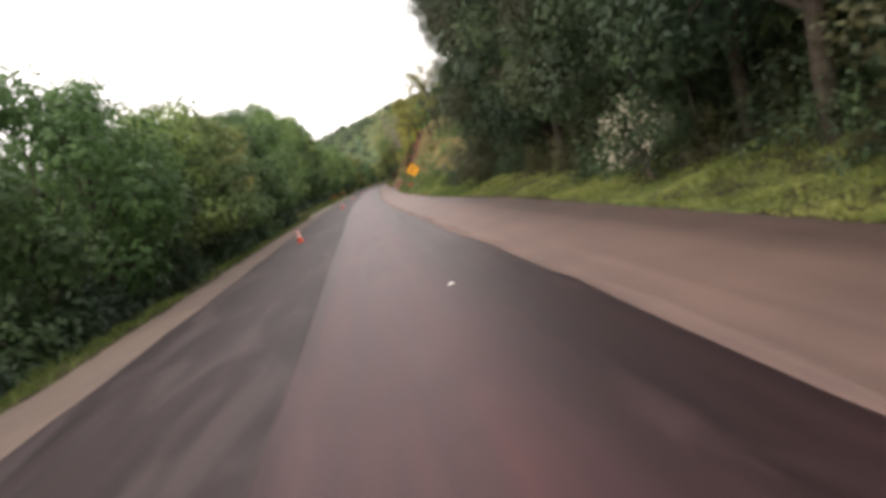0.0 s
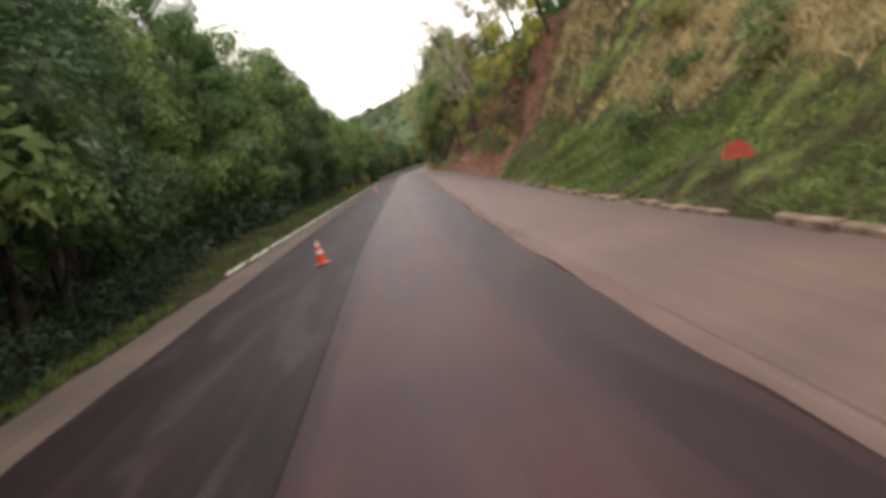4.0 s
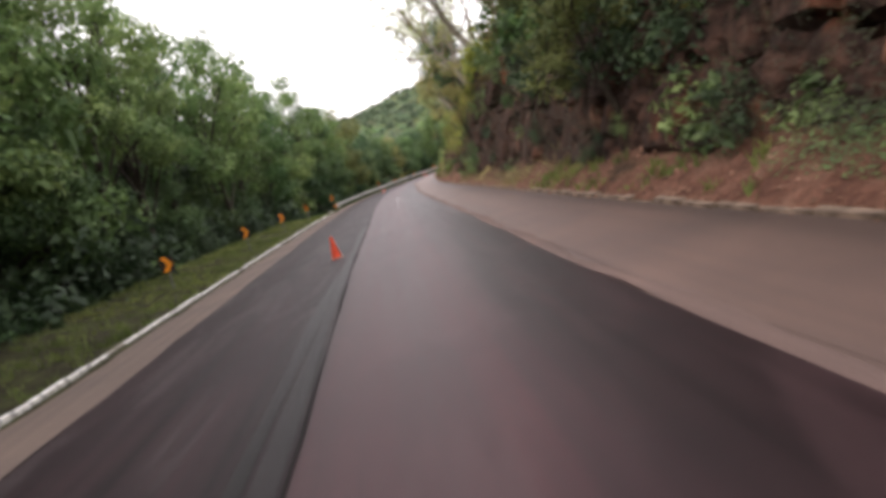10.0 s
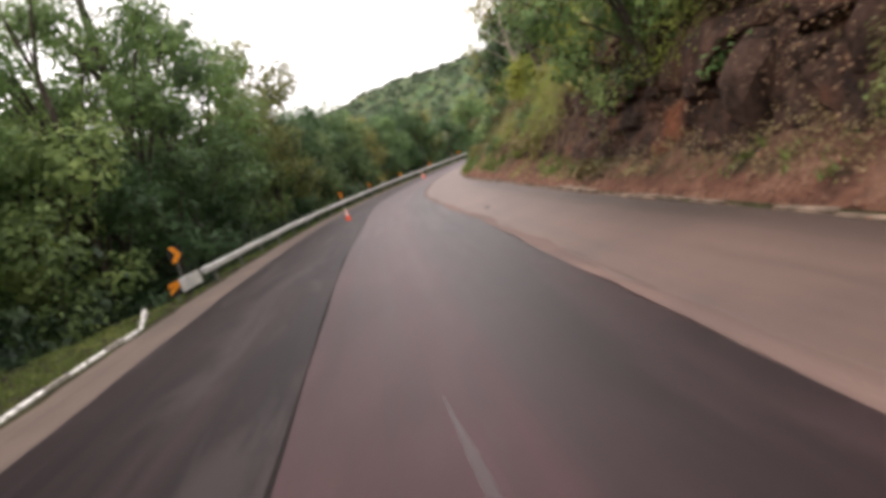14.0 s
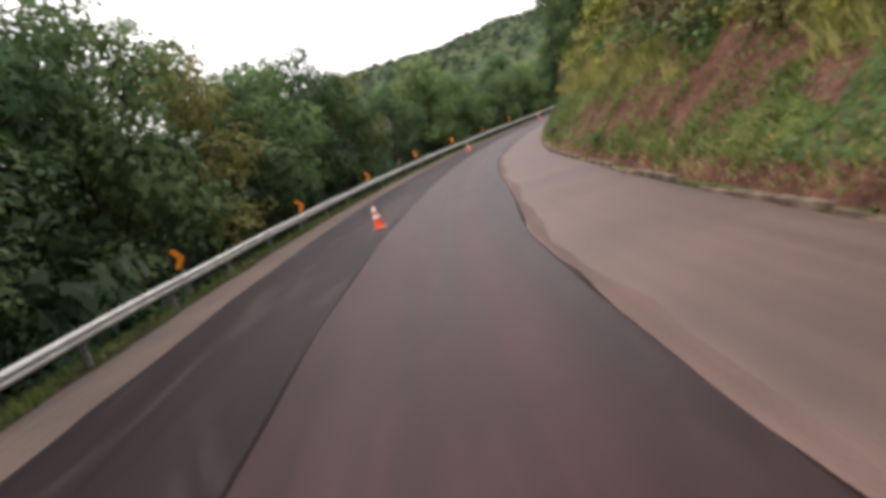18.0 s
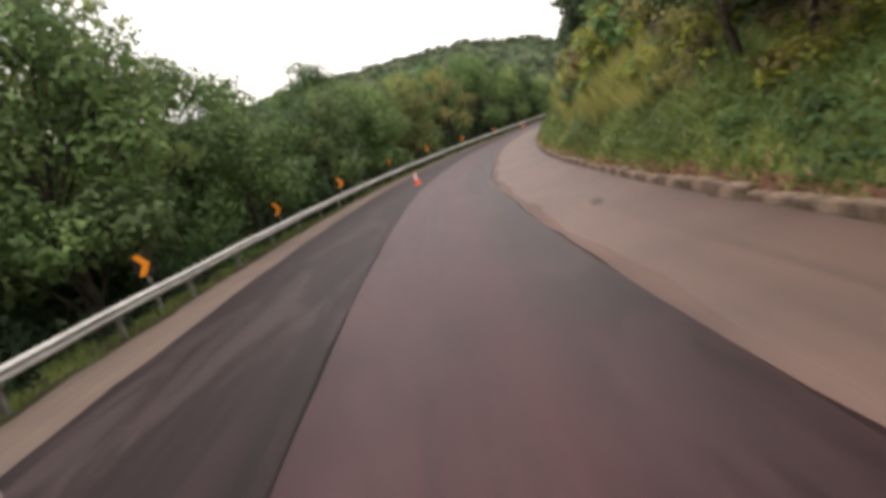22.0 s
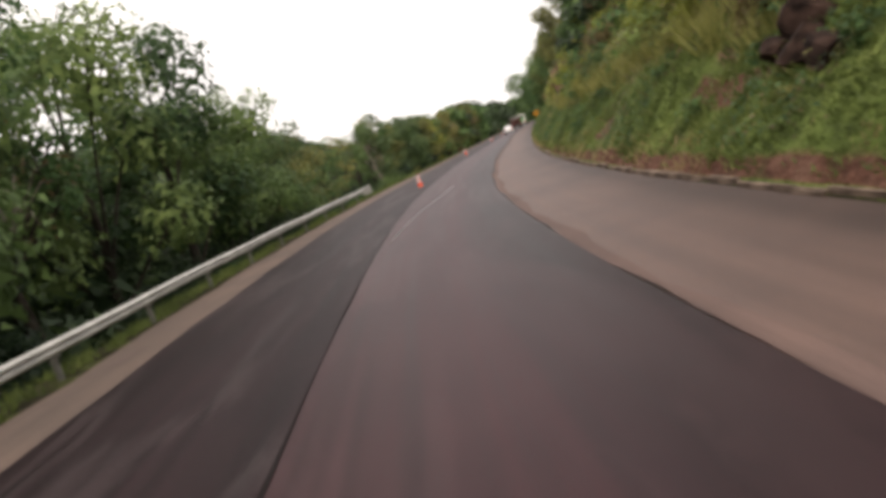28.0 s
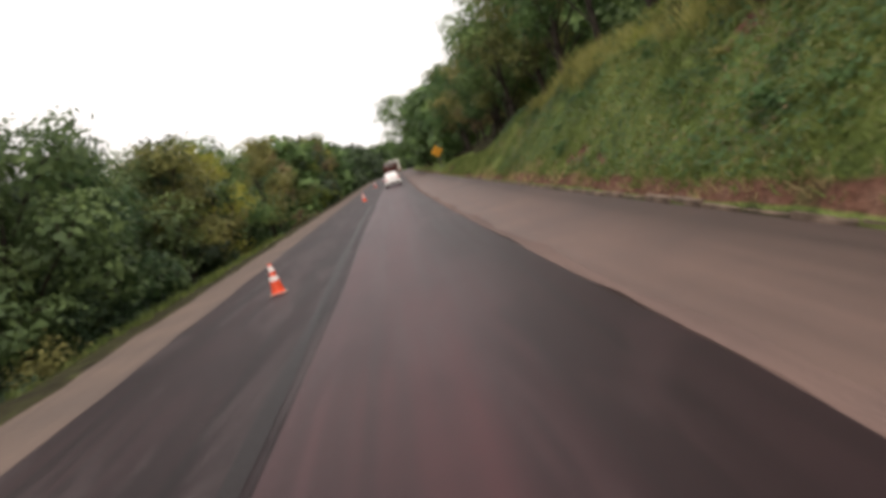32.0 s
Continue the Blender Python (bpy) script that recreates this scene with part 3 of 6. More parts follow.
def strip(name, s0, s1, step, columns, mat, label, category):
    """A band along the road. columns: list of functions of s that give (u, z)."""
    ss = np.arange(s0, s1 + step / 2, step)
    verts, uvs = [], []
    for s in ss:
        for col in columns:
            u, z = col(s)
            x, y = at(s, u)
            verts.append((x, y, z))
            uvs.append((u, s))
    n = len(columns)
    faces = [(i * n + j, i * n + j + 1, (i + 1) * n + j + 1, (i + 1) * n + j) for i in range(len(ss) - 1) for j in range(n - 1)]
    ob = new(name, mesh_from(name, verts, faces, mat, uvs))
    return tagged(ob, label, category, kind="structure")


# ---- ground ----
def build_ground():
    ss = np.concatenate([np.arange(-60, 560, 1.0), np.arange(560, 761, 4.0)])
    right = np.array([0.0, .12, .3, .5, .75, 1, 1.3, 1.6, 1.9, 2.2, 2.5, 2.8, 3.1, 3.5, 3.9, 4.3, 4.8, 5.4, 6.2, 7.2, 8.5, 10, 12, 15, 19, 25, 34, 48, 66])
    left = np.array([-95, -70, -50, -38, -30, -24, -20, -17, -15, -13.5, -12.5, -11.5, -10.7, -10, -9.4, -8.8, -8.3, -7.8, -7.4, -7.0, -6.72])
    nl, nr = len(left), len(right)
    S = np.repeat(ss[:, None], nl + nr, 1)
    U = np.concatenate([left[None] + left_in(ss)[:, None], foot_u(ss)[:, None] + right[None]], 1)
    Z = ground_z(S, U)
    d = np.clip(U - foot_u(S), 0, None)
    stone = np.interp(S, [-60, 92, 106, 150, 230, 258, 760], [0, 0, .8, 1, 1, 0, 0])
    # rough the cut face sideways
    rough = stone * np.clip(d - 0.8, 0, 1)
    U = U + rough * (0.45 * wave(S, Z, 11, 0.9) + 0.25 * wave(S, Z, 12, 2.6))
    Z = np.where(d <= 0, np.where(U < 0, Z, -0.06), Z)
    Z[:, nl - 1] = -0.02
    Z[:, nl] = -0.02
    X, Y = at(S, U)
    n = nl + nr
    verts = np.stack([X, Y, Z], -1).reshape(-1, 3)
    faces = [(i * n + j, i * n + j + 1, (i + 1) * n + j + 1, (i + 1) * n + j) for i in range(len(ss) - 1) for j in range(n - 1)]
    me = mesh_from("ground", verts, faces, GROUND, smooth=True)
    # cover: red earth, green grass, dry grass; rock apart
    is_right = d > 0
    earth = np.where(is_right, np.interp(S, [-60, 88, 100, 145, 160, 215, 240, 262, 290, 310, 500, 530, 760], [-.6, -.6, .9, .9, .62, .6, .6, .4, .4, .14, .14, .14, -.3]), -.6)
    earth = earth + np.where(is_right & (d < 0.35) & (S > 92), 0.6, 0)
    earth = earth + np.where(~is_right & (U > -8.2), np.interp(S, [-60, 85, 100, 178, 195, 230, 245, 760], [-.1, -.1, .45, .4, -.1, -.1, .05, .05]), 0)
    earth = earth + np.where(bare(S, U) & is_right, .9, 0)
    grass = np.where(is_right, np.interp(S, [-60, 20, 45, 88, 100, 150, 215, 255, 270, 760], [.4, .4, .4, .4, -.2, -.1, .1, .6, .9, .9]), np.where(U > -9.0 - 2.5 * ((S > 85) & (S < 238)), .26, -.5))
    grass = np.where(is_right & (d > crest(S) + 1.0) & (S > 90), grass - .7, grass)
    dry = np.where(is_right, np.interp(S, [-60, 38, 50, 80, 92, 250, 265, 510, 530, 760], [-.6, -.6, .1, .15, -.6, -.6, .02, .02, -.3, -.3]) + np.where((d > 3.2) & (S > 42) & (S < 90), .45, 0), -.6)
    dry = dry + np.where(is_right & (d < 0.8) & (S > 255), 0.12, 0)
    rockf = np.where(is_right, stone * 1.1 - 0.55 + np.clip(Z - np.interp(S, BANK_S, BANK_Z1), -1, 1) * 0.55 * (stone > 0.1), -.6)
    far = np.clip((d - 8) / 4, 0, 1)
    earth, dry, rockf, grass = earth - far, dry - far, rockf - far, grass - .6 * far
    for key, chans in (("cover", (earth, grass, dry)), ("stone", (rockf, rockf, rockf))):
        att = me.color_attributes.new(key, "FLOAT_COLOR", "POINT")
        data = np.ones((len(verts), 4), np.float32)
        for k, c in enumerate(chans):
            data[:, k] = np.clip(c, -1, 2).reshape(-1)
        att.data.foreach_set("color", data.ravel())
    ob = new("ground", me)
    tagged(ob, "sloping roadside ground of grass, red earth and cut rock", "ground", kind="structure")


build_ground()


def build_far_ground():
    """The valley floor that reaches the horizon."""
    verts, faces, n = [], [], 48
    for r in (0, 60, 150, 300, 600, 1200, 2600):
        for a in np.linspace(0, 2 * math.pi, n, endpoint=False):
            verts.append((60 + r * math.cos(a), 230 + r * math.sin(a), -16.5 - 0.004 * r + 1.5 * math.sin(a * 5 + r * 0.01)))
    for k in range(6):
        for i in range(n):
            faces.append((k * n + i, k * n + (i + 1) % n, (k + 1) * n + (i + 1) % n, (k + 1) * n + i))
    tagged(new("valley_floor", mesh_from("valley_floor", verts, faces, FOREST, smooth=True)), "distant wooded valley floor below the road", "ground", kind="structure")


def forest_material():
    mat, n, l, p = nodes_of("distant_forest_canopy_with_haze")
    pos = n.new("ShaderNodeNewGeometry").outputs["Position"]
    v = n.new("ShaderNodeTexVoronoi")
    v.inputs["Scale"].default_value = 0.16
    l.new(pos, v.inputs["Vector"])
    a, b = noise_node(n, l, pos, 0.035, 4.0), noise_node(n, l, pos, 0.6, 4.0)
    # light, low-contrast greens: the haze of distance is blended into this ramp
    r = ramp_node(n, [(0.3, (0.05, 0.075, 0.045)), (0.5, (0.07, 0.096, 0.052)), (0.7, (0.095, 0.115, 0.062))])
    l.new(a.outputs["Fac"], r.inputs["Fac"])
    g = ramp_node(n, [(0.3, (0.6, 0.62, 0.66)), (0.7, (1.25, 1.2, 1.1))])
    l.new(b.outputs["Fac"], g.inputs["Fac"])
    c = mix_node(n, l, 1.0, r.outputs["Color"], g.outputs["Color"], "MULTIPLY")
    c = mix_node(n, l, 0.25, c, v.outputs["Color"], "SOFT_LIGHT")
    l.new(c, p.inputs["Base Color"])
    p.inputs["Roughness"].default_value = 1.0
    p.inputs["Specular IOR Level"].default_value = 0.05
    l.new(bump_node(n, l, v.outputs["Distance"], 1.0, 3.0), p.inputs["Normal"])
    return mat


FOREST = forest_material()
build_far_ground()


def build_hill():
    """The wooded ridge beyond the bend, over a kilometre away."""
    verts, faces = [], []
    az = np.linspace(-40, 72, 190)
    rr = np.concatenate([np.linspace(780, 1420, 40), np.linspace(1460, 2000, 8)])
    for a in az:
        rise = np.interp(a, [-40, -25, -10, 0, 5, 10, 20, 27, 35, 40, 44, 47, 50, 54, 60, 72], [0.3, 1.5, 4.2, 5.5, 6.4, 7.1, 6.9, 7.2, 7.0, 6.4, 5.4, 4.0, 2.3, 0.9, 0.2, 0.1])
        top = 1400 * math.tan(radians(rise)) + 2
        for r in rr:
            x, y = 35 + r * math.sin(radians(a)), 270 + r * math.cos(radians(a))
            k = np.interp(r, [780, 900, 1180, 1400, 2000], [-0.2, 0.06, 0.72, 1.0, 0.85])
            z = top * k - 4 + 4 * noise.noise((x * 0.04, y * 0.04, 0)) + 7 * noise.noise((x * 0.01, y * 0.01, 3)) + 2 * abs(noise.noise((x * 0.15, y * 0.15, 7)))
            verts.append((x, y, z))
    n = len(rr)
    faces = [(i * n + j, i * n + j + 1, (i + 1) * n + j + 1, (i + 1) * n + j) for i in range(len(az) - 1) for j in range(n - 1)]
    tagged(new("backdrop_hill", mesh_from("backdrop_hill", verts, faces, FOREST, smooth=True)), "green wooded hill beyond the bend, distance haze in its colour", "hill", kind="structure")


build_hill()

def rock_material():
    """Broken red-brown rock with rusty faces, dark cracks and dead roots hanging down it."""
    mat, n, l, p = nodes_of("broken_red_brown_rock")
    pos = n.new("ShaderNodeNewGeometry").outputs["Position"]
    big, mid, fine = noise_node(n, l, pos, 0.5, 4.0), noise_node(n, l, pos, 2.2, 5.0, 0.6), noise_node(n, l, pos, 14.0, 4.0, 0.65)
    hang = n.new("ShaderNodeMapping")
    hang.inputs["Scale"].default_value = (3.5, 3.5, 0.35)
    l.new(pos, hang.inputs["Vector"])
    roots = noise_node(n, l, hang.outputs["Vector"], 1.6, 4.0, 0.6)
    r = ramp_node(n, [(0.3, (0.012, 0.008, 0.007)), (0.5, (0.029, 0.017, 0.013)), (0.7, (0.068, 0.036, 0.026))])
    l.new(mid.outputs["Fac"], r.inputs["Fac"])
    rust = ramp_node(n, [(0.60, (0, 0, 0)), (0.72, (1, 1, 1))])
    l.new(big.outputs["Fac"], rust.inputs["Fac"])
    c = mix_node(n, l, rust.outputs["Color"], r.outputs["Color"], (0.13, 0.05, 0.028))
    straw = ramp_node(n, [(0.58, (0, 0, 0)), (0.68, (0.6,) * 3)])
    l.new(roots.outputs["Fac"], straw.inputs["Fac"])
    c = mix_node(n, l, straw.outputs["Color"], c, (0.075, 0.05, 0.033))
    g = ramp_node(n, [(0.3, (0.6,) * 3), (0.7, (1.3,) * 3)])
    l.new(fine.outputs["Fac"], g.inputs["Fac"])
    l.new(mix_node(n, l, 1.0, c, g.outputs["Color"], "MULTIPLY"), p.inputs["Base Color"])
    p.inputs["Roughness"].default_value, p.inputs["Specular IOR Level"].default_value = 0.95, 0.12
    l.new(bump_node(n, l, mid.outputs["Fac"], 0.8, 0.2), p.inputs["Normal"])
    return mat


ROCK_FACE = rock_material()


def build_rock_cut():
    """The steep broken face between the talus and the lip of the cut."""
    ss, vv = np.arange(97, 258.1, 0.3), np.linspace(0, 1, 26)
    verts = []
    for s in ss:
        z1, m1, z2, m2 = (float(np.interp(s, BANK_S, b)) for b in (BANK_Z1, BANK_M1, BANK_Z2, BANK_M2))
        d1 = z1 / m1
        d2 = d1 + (z2 - z1) / m2
        fade = float(np.interp(s, [97, 104, 244, 258], [0, 1, 1, 0]))
        foot = float(foot_u(s))
        for v in vv:
            z = z1 - 0.3 + v * (z2 - z1 + 0.3)
            q = Vector((s * 0.62, z * 0.85, 0.3 * noise.noise((s * 0.3, z * 0.4, 2))))
            dist, cells = noise.voronoi(q)
            block = noise.noise(cells[0] * 7.3)
            crack = max(0.0, 1 - (dist[1] - dist[0]) / 0.16)
            out = 0.3 + 0.5 * block + 0.3 * noise.noise((s * 0.18, z * 0.3, 5)) + 0.16 * noise.noise((s * 1.7, z * 1.9, 9)) - 0.32 * crack
            out = out * fade * math.sin(math.pi * min(1.0, 0.12 + 0.88 * v)) ** 0.5 - 0.5 * (1 - fade)
            x, y = at(s, foot + d1 - 0.25 + v * (d2 - d1 + 0.35) - out)
            verts.append((x, y, z))
    n = len(vv)
    faces = [(i * n + j, i * n + j + 1, (i + 1) * n + j + 1, (i + 1) * n + j) for i in range(len(ss) - 1) for j in range(n - 1)]
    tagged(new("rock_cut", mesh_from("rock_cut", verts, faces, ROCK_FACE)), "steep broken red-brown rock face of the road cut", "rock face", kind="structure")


build_rock_cut()

# ---- carriageway ----
def wob(s, k=0.0):
    return 0.04 * math.sin(s * 0.9 + k) + 0.025 * math.sin(s * 2.3 + 2 * k)


strip("road_bed", -60, 760, 4, [lambda s: (-6.75 + float(left_in(s)), -0.03), lambda s: (float(foot_u(s)) + 0.1, -0.03)], OLD, "old asphalt base under the newer surfacing", "road")
strip("shoulder_left", -60, 760, 1, [lambda s: (-6.8 + 2 * wob(s, 1) + float(left_in(s)), -0.012), lambda s: (-6.0 + float(left_in(s)), -0.004), lambda s: (left_edge(s) + 0.1, -0.002)], OLD_LEFT, "worn grey asphalt shoulder beside the dark lane", "road shoulder")
strip("shoulder_right", -60, 760, 1, [lambda s: (float(edge_u(s)) - 0.15, -0.002), lambda s: (float(edge_u(s)) + 0.9, -0.003), lambda s: (float(foot_u(s)) - 0.6, -0.006), lambda s: (float(foot_u(s)) + 0.12, -0.008)], OLD, "old brownish dusty asphalt shoulder stained by red soil", "road shoulder")
strip("road_lane", -60, 760, 1, [lambda s: (joint(s), 0.045), lambda s: (-0.5, 0.048), lambda s: (0.6, 0.047), lambda s: (float(edge_u(s)) - 0.06, 0.043), lambda s: (float(edge_u(s)) + wob(s), -0.004)], LANE, "freshly paved reddish grey asphalt lane with wheel tracks and a red lens tint painted along the middle", "road")
strip("road_lane_dark", -60, 760, 1, [lambda s: (left_edge(s) - 0.03 + wob(s, 3), -0.005), lambda s: (left_edge(s) + 0.09, 0.026), lambda s: (-3.3, 0.03), lambda s: (joint(s) - 0.05, 0.030), lambda s: (joint(s) + 0.01, 0.044)], DARK_LANE, "newly laid dark asphalt lane closed off with cones", "road")

strip("road_seam", 118, 478, 1, [lambda s: (joint(s) - 0.035 + wob(s, 5) * .4, 0.036), lambda s: (joint(s) + 0.002, 0.0505), lambda s: (joint(s) + 0.010 + wob(s, 2) * .3, 0.0515)], SEAM, "dark bitumen seam between the two lanes", "road")
strip("road_edge_dust", -60, 760, 1, [lambda s: (float(edge_u(s)) + wob(s, 1) - 0.02, 0.003), lambda s: (float(edge_u(s)) + 0.2 + 1.6 * wob(s, 2), 0.0025)], DUST, "pinkish dust strip beside the fresh paving", "road")
strip("road_edge_crack", 40, 250, 1, [lambda s: (float(edge_u(s)) + 0.20 + wob(s, 4) * .5, 0.002), lambda s: (float(edge_u(s)) + 0.222 + wob(s, 4) * .6, 0.002)], CRACK, "dark broken line along the old paving edge", "road")

SCUFF = road_material("dusty_tyre_scuff", (0.03, 0.0155, 0.0175), [(0.0, 1), (1.0, 1)], 0.3, 0.25, 0.0, 0.12)
PALE_STAIN = road_material("pale_dusty_stain", (0.135, 0.098, 0.085), [(0.0, 1), (1.0, 1)], 0.25, 0.9)
DARK_STAIN = road_material("dark_oily_stain", (0.06, 0.042, 0.036), [(0.0, 1), (1.0, 1)], 0.25, 0.7)


def road_mark(name, path, width, z, mat, label):
    """A thin ragged mark drawn along a path of places on the road, fading to a point at both ends."""
    path = np.array(path, float)
    f = np.linspace(0, len(path) - 1, 10 * (len(path) - 1) + 1)
    ss, uu = np.interp(f, np.arange(len(path)), path[:, 0]), np.interp(f, np.arange(len(path)), path[:, 1])
    w = width / 2 * np.clip(np.minimum(f, f[-1] - f) * 4, .05, 1) * (1 + .25 * np.sin(f * 9))
    verts, uvs = [], []
    for a, b, c in zip(ss, uu, w):
        for side in (-1, 1):
            x, y = at(a, b + side * c)
            verts.append((x, y, z))
            uvs.append((b + side * c, a))
    faces = [(2 * i, 2 * i + 1, 2 * i + 3, 2 * i + 2) for i in range(len(f) - 1)]
    tagged(new(name, mesh_from(name, verts, faces, mat, uvs)), label, "road mark", kind="structure")


road_mark("tyre_scuff", [(217, .1), (211, .36), (207.4, .48), (203.8, .7), (201.4, .96), (196, 1.5)], .08, .0505, SCUFF, "pale dusty tyre scuff across the lane")
road_mark("tyre_scuff", [(212, .3), (207, .36), (201.5, .36), (193, .2)], .05, .0505, SCUFF, "thin pale tyre scuff along the lane")
road_mark("tyre_scuff", [(446, .25), (443, 0), (439.5, -.45), (436, -.86), (431, -1.25)], .09, .0515, SCUFF, "pale tyre scuff crossing the lane")
for a, b in ((-1.8, 112), (-1.56, 128), (-1.44, 464)):
    road_mark("bitumen_smear", [(b, a + .05), (b + 12, a), (b + 26, a + .03), (b + 44, a - .03), (b + 60, a + .05)], .2, .0375, SMEAR, "dark bitumen smear beside the lane joint")
for a, b, c, d, m in ((104.7, 3.55, .5, .3, PALE_STAIN), (98.2, 2.85, .6, .28, DARK_STAIN), (260.7, 2.3, .5, .12, PALE_STAIN), (256.7, 2.6, .5, .14, PALE_STAIN), (198, 3.2, .9, .2, PALE_STAIN), (232, 3.0, 1.2, .16, DARK_STAIN), (333, 2.9, .9, .2, DARK_STAIN), (426.6, -6.0, .8, .22, PALE_STAIN), (207.2, -6.1, .5, .18, PALE_STAIN)):
    road_mark("shoulder_stain", [(a - c / 2, b - .08), (a, b), (a + c / 2, b + .06)], d, .0045, m, "pale dusty stain on the old shoulder" if m is PALE_STAIN else "dark stain on the old shoulder")

# ---- painted kerb on the verge side ----
def build_kerb():
    kerb = thing("kerb", Matrix.Identity(4), "chipped white painted concrete kerb along the grass verge", "kerb", kind="structure")
    meshes = []
    for k in range(3):
        bm = bmesh.new()
        box(bm, -0.052, 0.052, -0.49, 0.49, -0.1, 0.085 + 0.012 * k, 0.018)
        for v in bm.verts:
            v.co += Vector((random.uniform(-.01, .01), random.uniform(-.008, .008), random.uniform(-.012, .006)))
        me = bpy.data.meshes.new("kerb_stone")
        bm.to_mesh(me)
        bm.free()
        me.materials.append(KERB_PAINT)
        meshes.append(me)
    bare = [me.copy() for me in meshes]
    for me in bare:
        me.materials[0] = KERB_BARE
    for i, s in enumerate(np.arange(88.5, 229.6, 1.0)):
        ob = part("kerb_stone", (bare if random.random() < .14 else meshes)[i % 3], KERB_PAINT, kerb)
        ob.matrix_basis = lay(s, -7.08 + random.uniform(-.015, .015), random.uniform(-.02, .01), random.uniform(-.6, .6))
    for i in range(4):
        ob = part("kerb_stone", meshes[i % 3], KERB_PAINT, kerb)
        ob.matrix_basis = lay(230.6 + i * 0.95, -7.2 - i * 0.30, -0.02 + i * 0.05, 17)


build_kerb()


# ---- low wall at the foot of the cut slope ----
def build_gutter_walls():
    meshes = []
    for k in range(4):
        bm = bmesh.new()
        box(bm, -0.08, 0.12, -0.58, 0.58, -0.25, 0.0, 0.02)
        for v in bm.verts:
            v.co += Vector((random.uniform(-.025, .025), random.uniform(-.02, .02), random.uniform(-.03, .012)))
        me = bpy.data.meshes.new("wall_block")
        bm.to_mesh(me)
        bm.free()
        me.materials.append(CONCRETE)
        meshes.append(me)
    for a, b in ((40, 150), (150, 262), (262, 390), (390, 520)):
        wall = thing("gutter_wall", Matrix.Identity(4), "low broken concrete gutter wall stained with red soil", "wall", "gutter walls", "structure")
        for i, s in enumerate(np.arange(a + .6, b, 1.2)):
            h = float(np.interp(s, [40, 60, 110, 250, 280, 305, 345, 400, 440, 520], [.05, .07, .07, .06, .08, .15, .15, .12, .09, .06])) + random.uniform(-.03, .03)
            if random.random() < 0.08:
                h -= 0.08
            ob = part("wall_block", meshes[random.randrange(4)], CONCRETE, wall)
            ob.matrix_basis = lay(s, float(foot_u(s)) + 0.08 + random.uniform(-.03, .03), h, random.uniform(-1.5, 1.5))


build_gutter_walls()

# ---- guardrail ----
W_PROFILE = [(0.0, 0.0), (-0.02, 0.016), (-0.085, 0.052), (-0.085, 0.086), (-0.02, 0.122), (-0.02, 0.138), (-0.085, 0.174), (-0.085, 0.208), (-0.02, 0.244), (0.0, 0.26)]
RAIL_U, RAIL_Z = -6.95, 0.485


def build_guardrail():
    rail = thing("guardrail", Matrix.Identity(4), "weathered galvanised steel guardrail along the outer edge of the bend", "guardrail")
    post_mesh = None
    for i, s in enumerate(np.arange(238.4, 460.5, 4.0)):
        # beam section, front and back skins
        verts, faces = [], []
        ss = np.linspace(s - 2.02, s + 2.02, 5)
        n = len(W_PROFILE)
        for skin in (0.0, -0.008):
            for q in ss:
                for dx, dz in W_PROFILE:
                    x, y = at(q, RAIL_U - dx + skin)
                    verts.append((x, y, RAIL_Z + dz + 0.01 * math.sin(q * 0.7)))
        for sk in (0, 1):
            o = sk * 5 * n
            for a in range(4):
                for b in range(n - 1):
                    f = (o + a * n + b, o + a * n + b + 1, o + (a + 1) * n + b + 1, o + (a + 1) * n + b)
                    faces.append(f if sk == 0 else f[::-1])
        part("beam", mesh_from("beam", verts, faces, STEEL, smooth=False), STEEL, rail)
        gz = float(ground_z(s, RAIL_U - 0.12))
        if post_mesh is None:
            bm = bmesh.new()
            box(bm, -0.16, -0.145, -0.055, 0.055, -0.9, 0.72)
            box(bm, -0.09, -0.075, -0.055, 0.055, -0.9, 0.72)
            box(bm, -0.145, -0.09, -0.006, 0.006, -0.9, 0.72)
            box(bm, -0.075, 0.0, -0.05, 0.05, 0.42, 0.70)
            post_mesh = bpy.data.meshes.new("post")
            bm.to_mesh(post_mesh)
            bm.free()
            post_mesh.materials.append(POST_STEEL)
        p = part("post", post_mesh, POST_STEEL, rail)
        p.matrix_basis = lay(s, RAIL_U, 0.0, random.uniform(-2, 2))
    # flat end plates at both ends
    for s0, s1, turn in ((234.3, 236.42, -4), (460.4, 462.9, 3)):
        pts = [(s0, .28), (s1, .30), (s1, .76), (s0 + .3, .74), (s0, .62)] if turn < 0 else [(s0, .24), (s1, .26), (s1 - .05, .80), (s0, .74)]
        verts = []
        for off in (0.0, 0.09):
            for q, z in pts:
                x, y = at(q, RAIL_U - 0.02 - off + (q - 236.4) * (-0.06 if turn < 0 else 0) * (-1))
                verts.append((x, y, z))
        n = len(pts)
        faces = [tuple(range(n)), tuple(range(2 * n - 1, n - 1, -1))] + [(i, i + n, (i + 1) % n + n, (i + 1) % n) for i in range(n)]
        part("end_plate", mesh_from("end_plate", verts, faces, STEEL), STEEL, rail, "flat pale steel end plate")


build_guardrail()


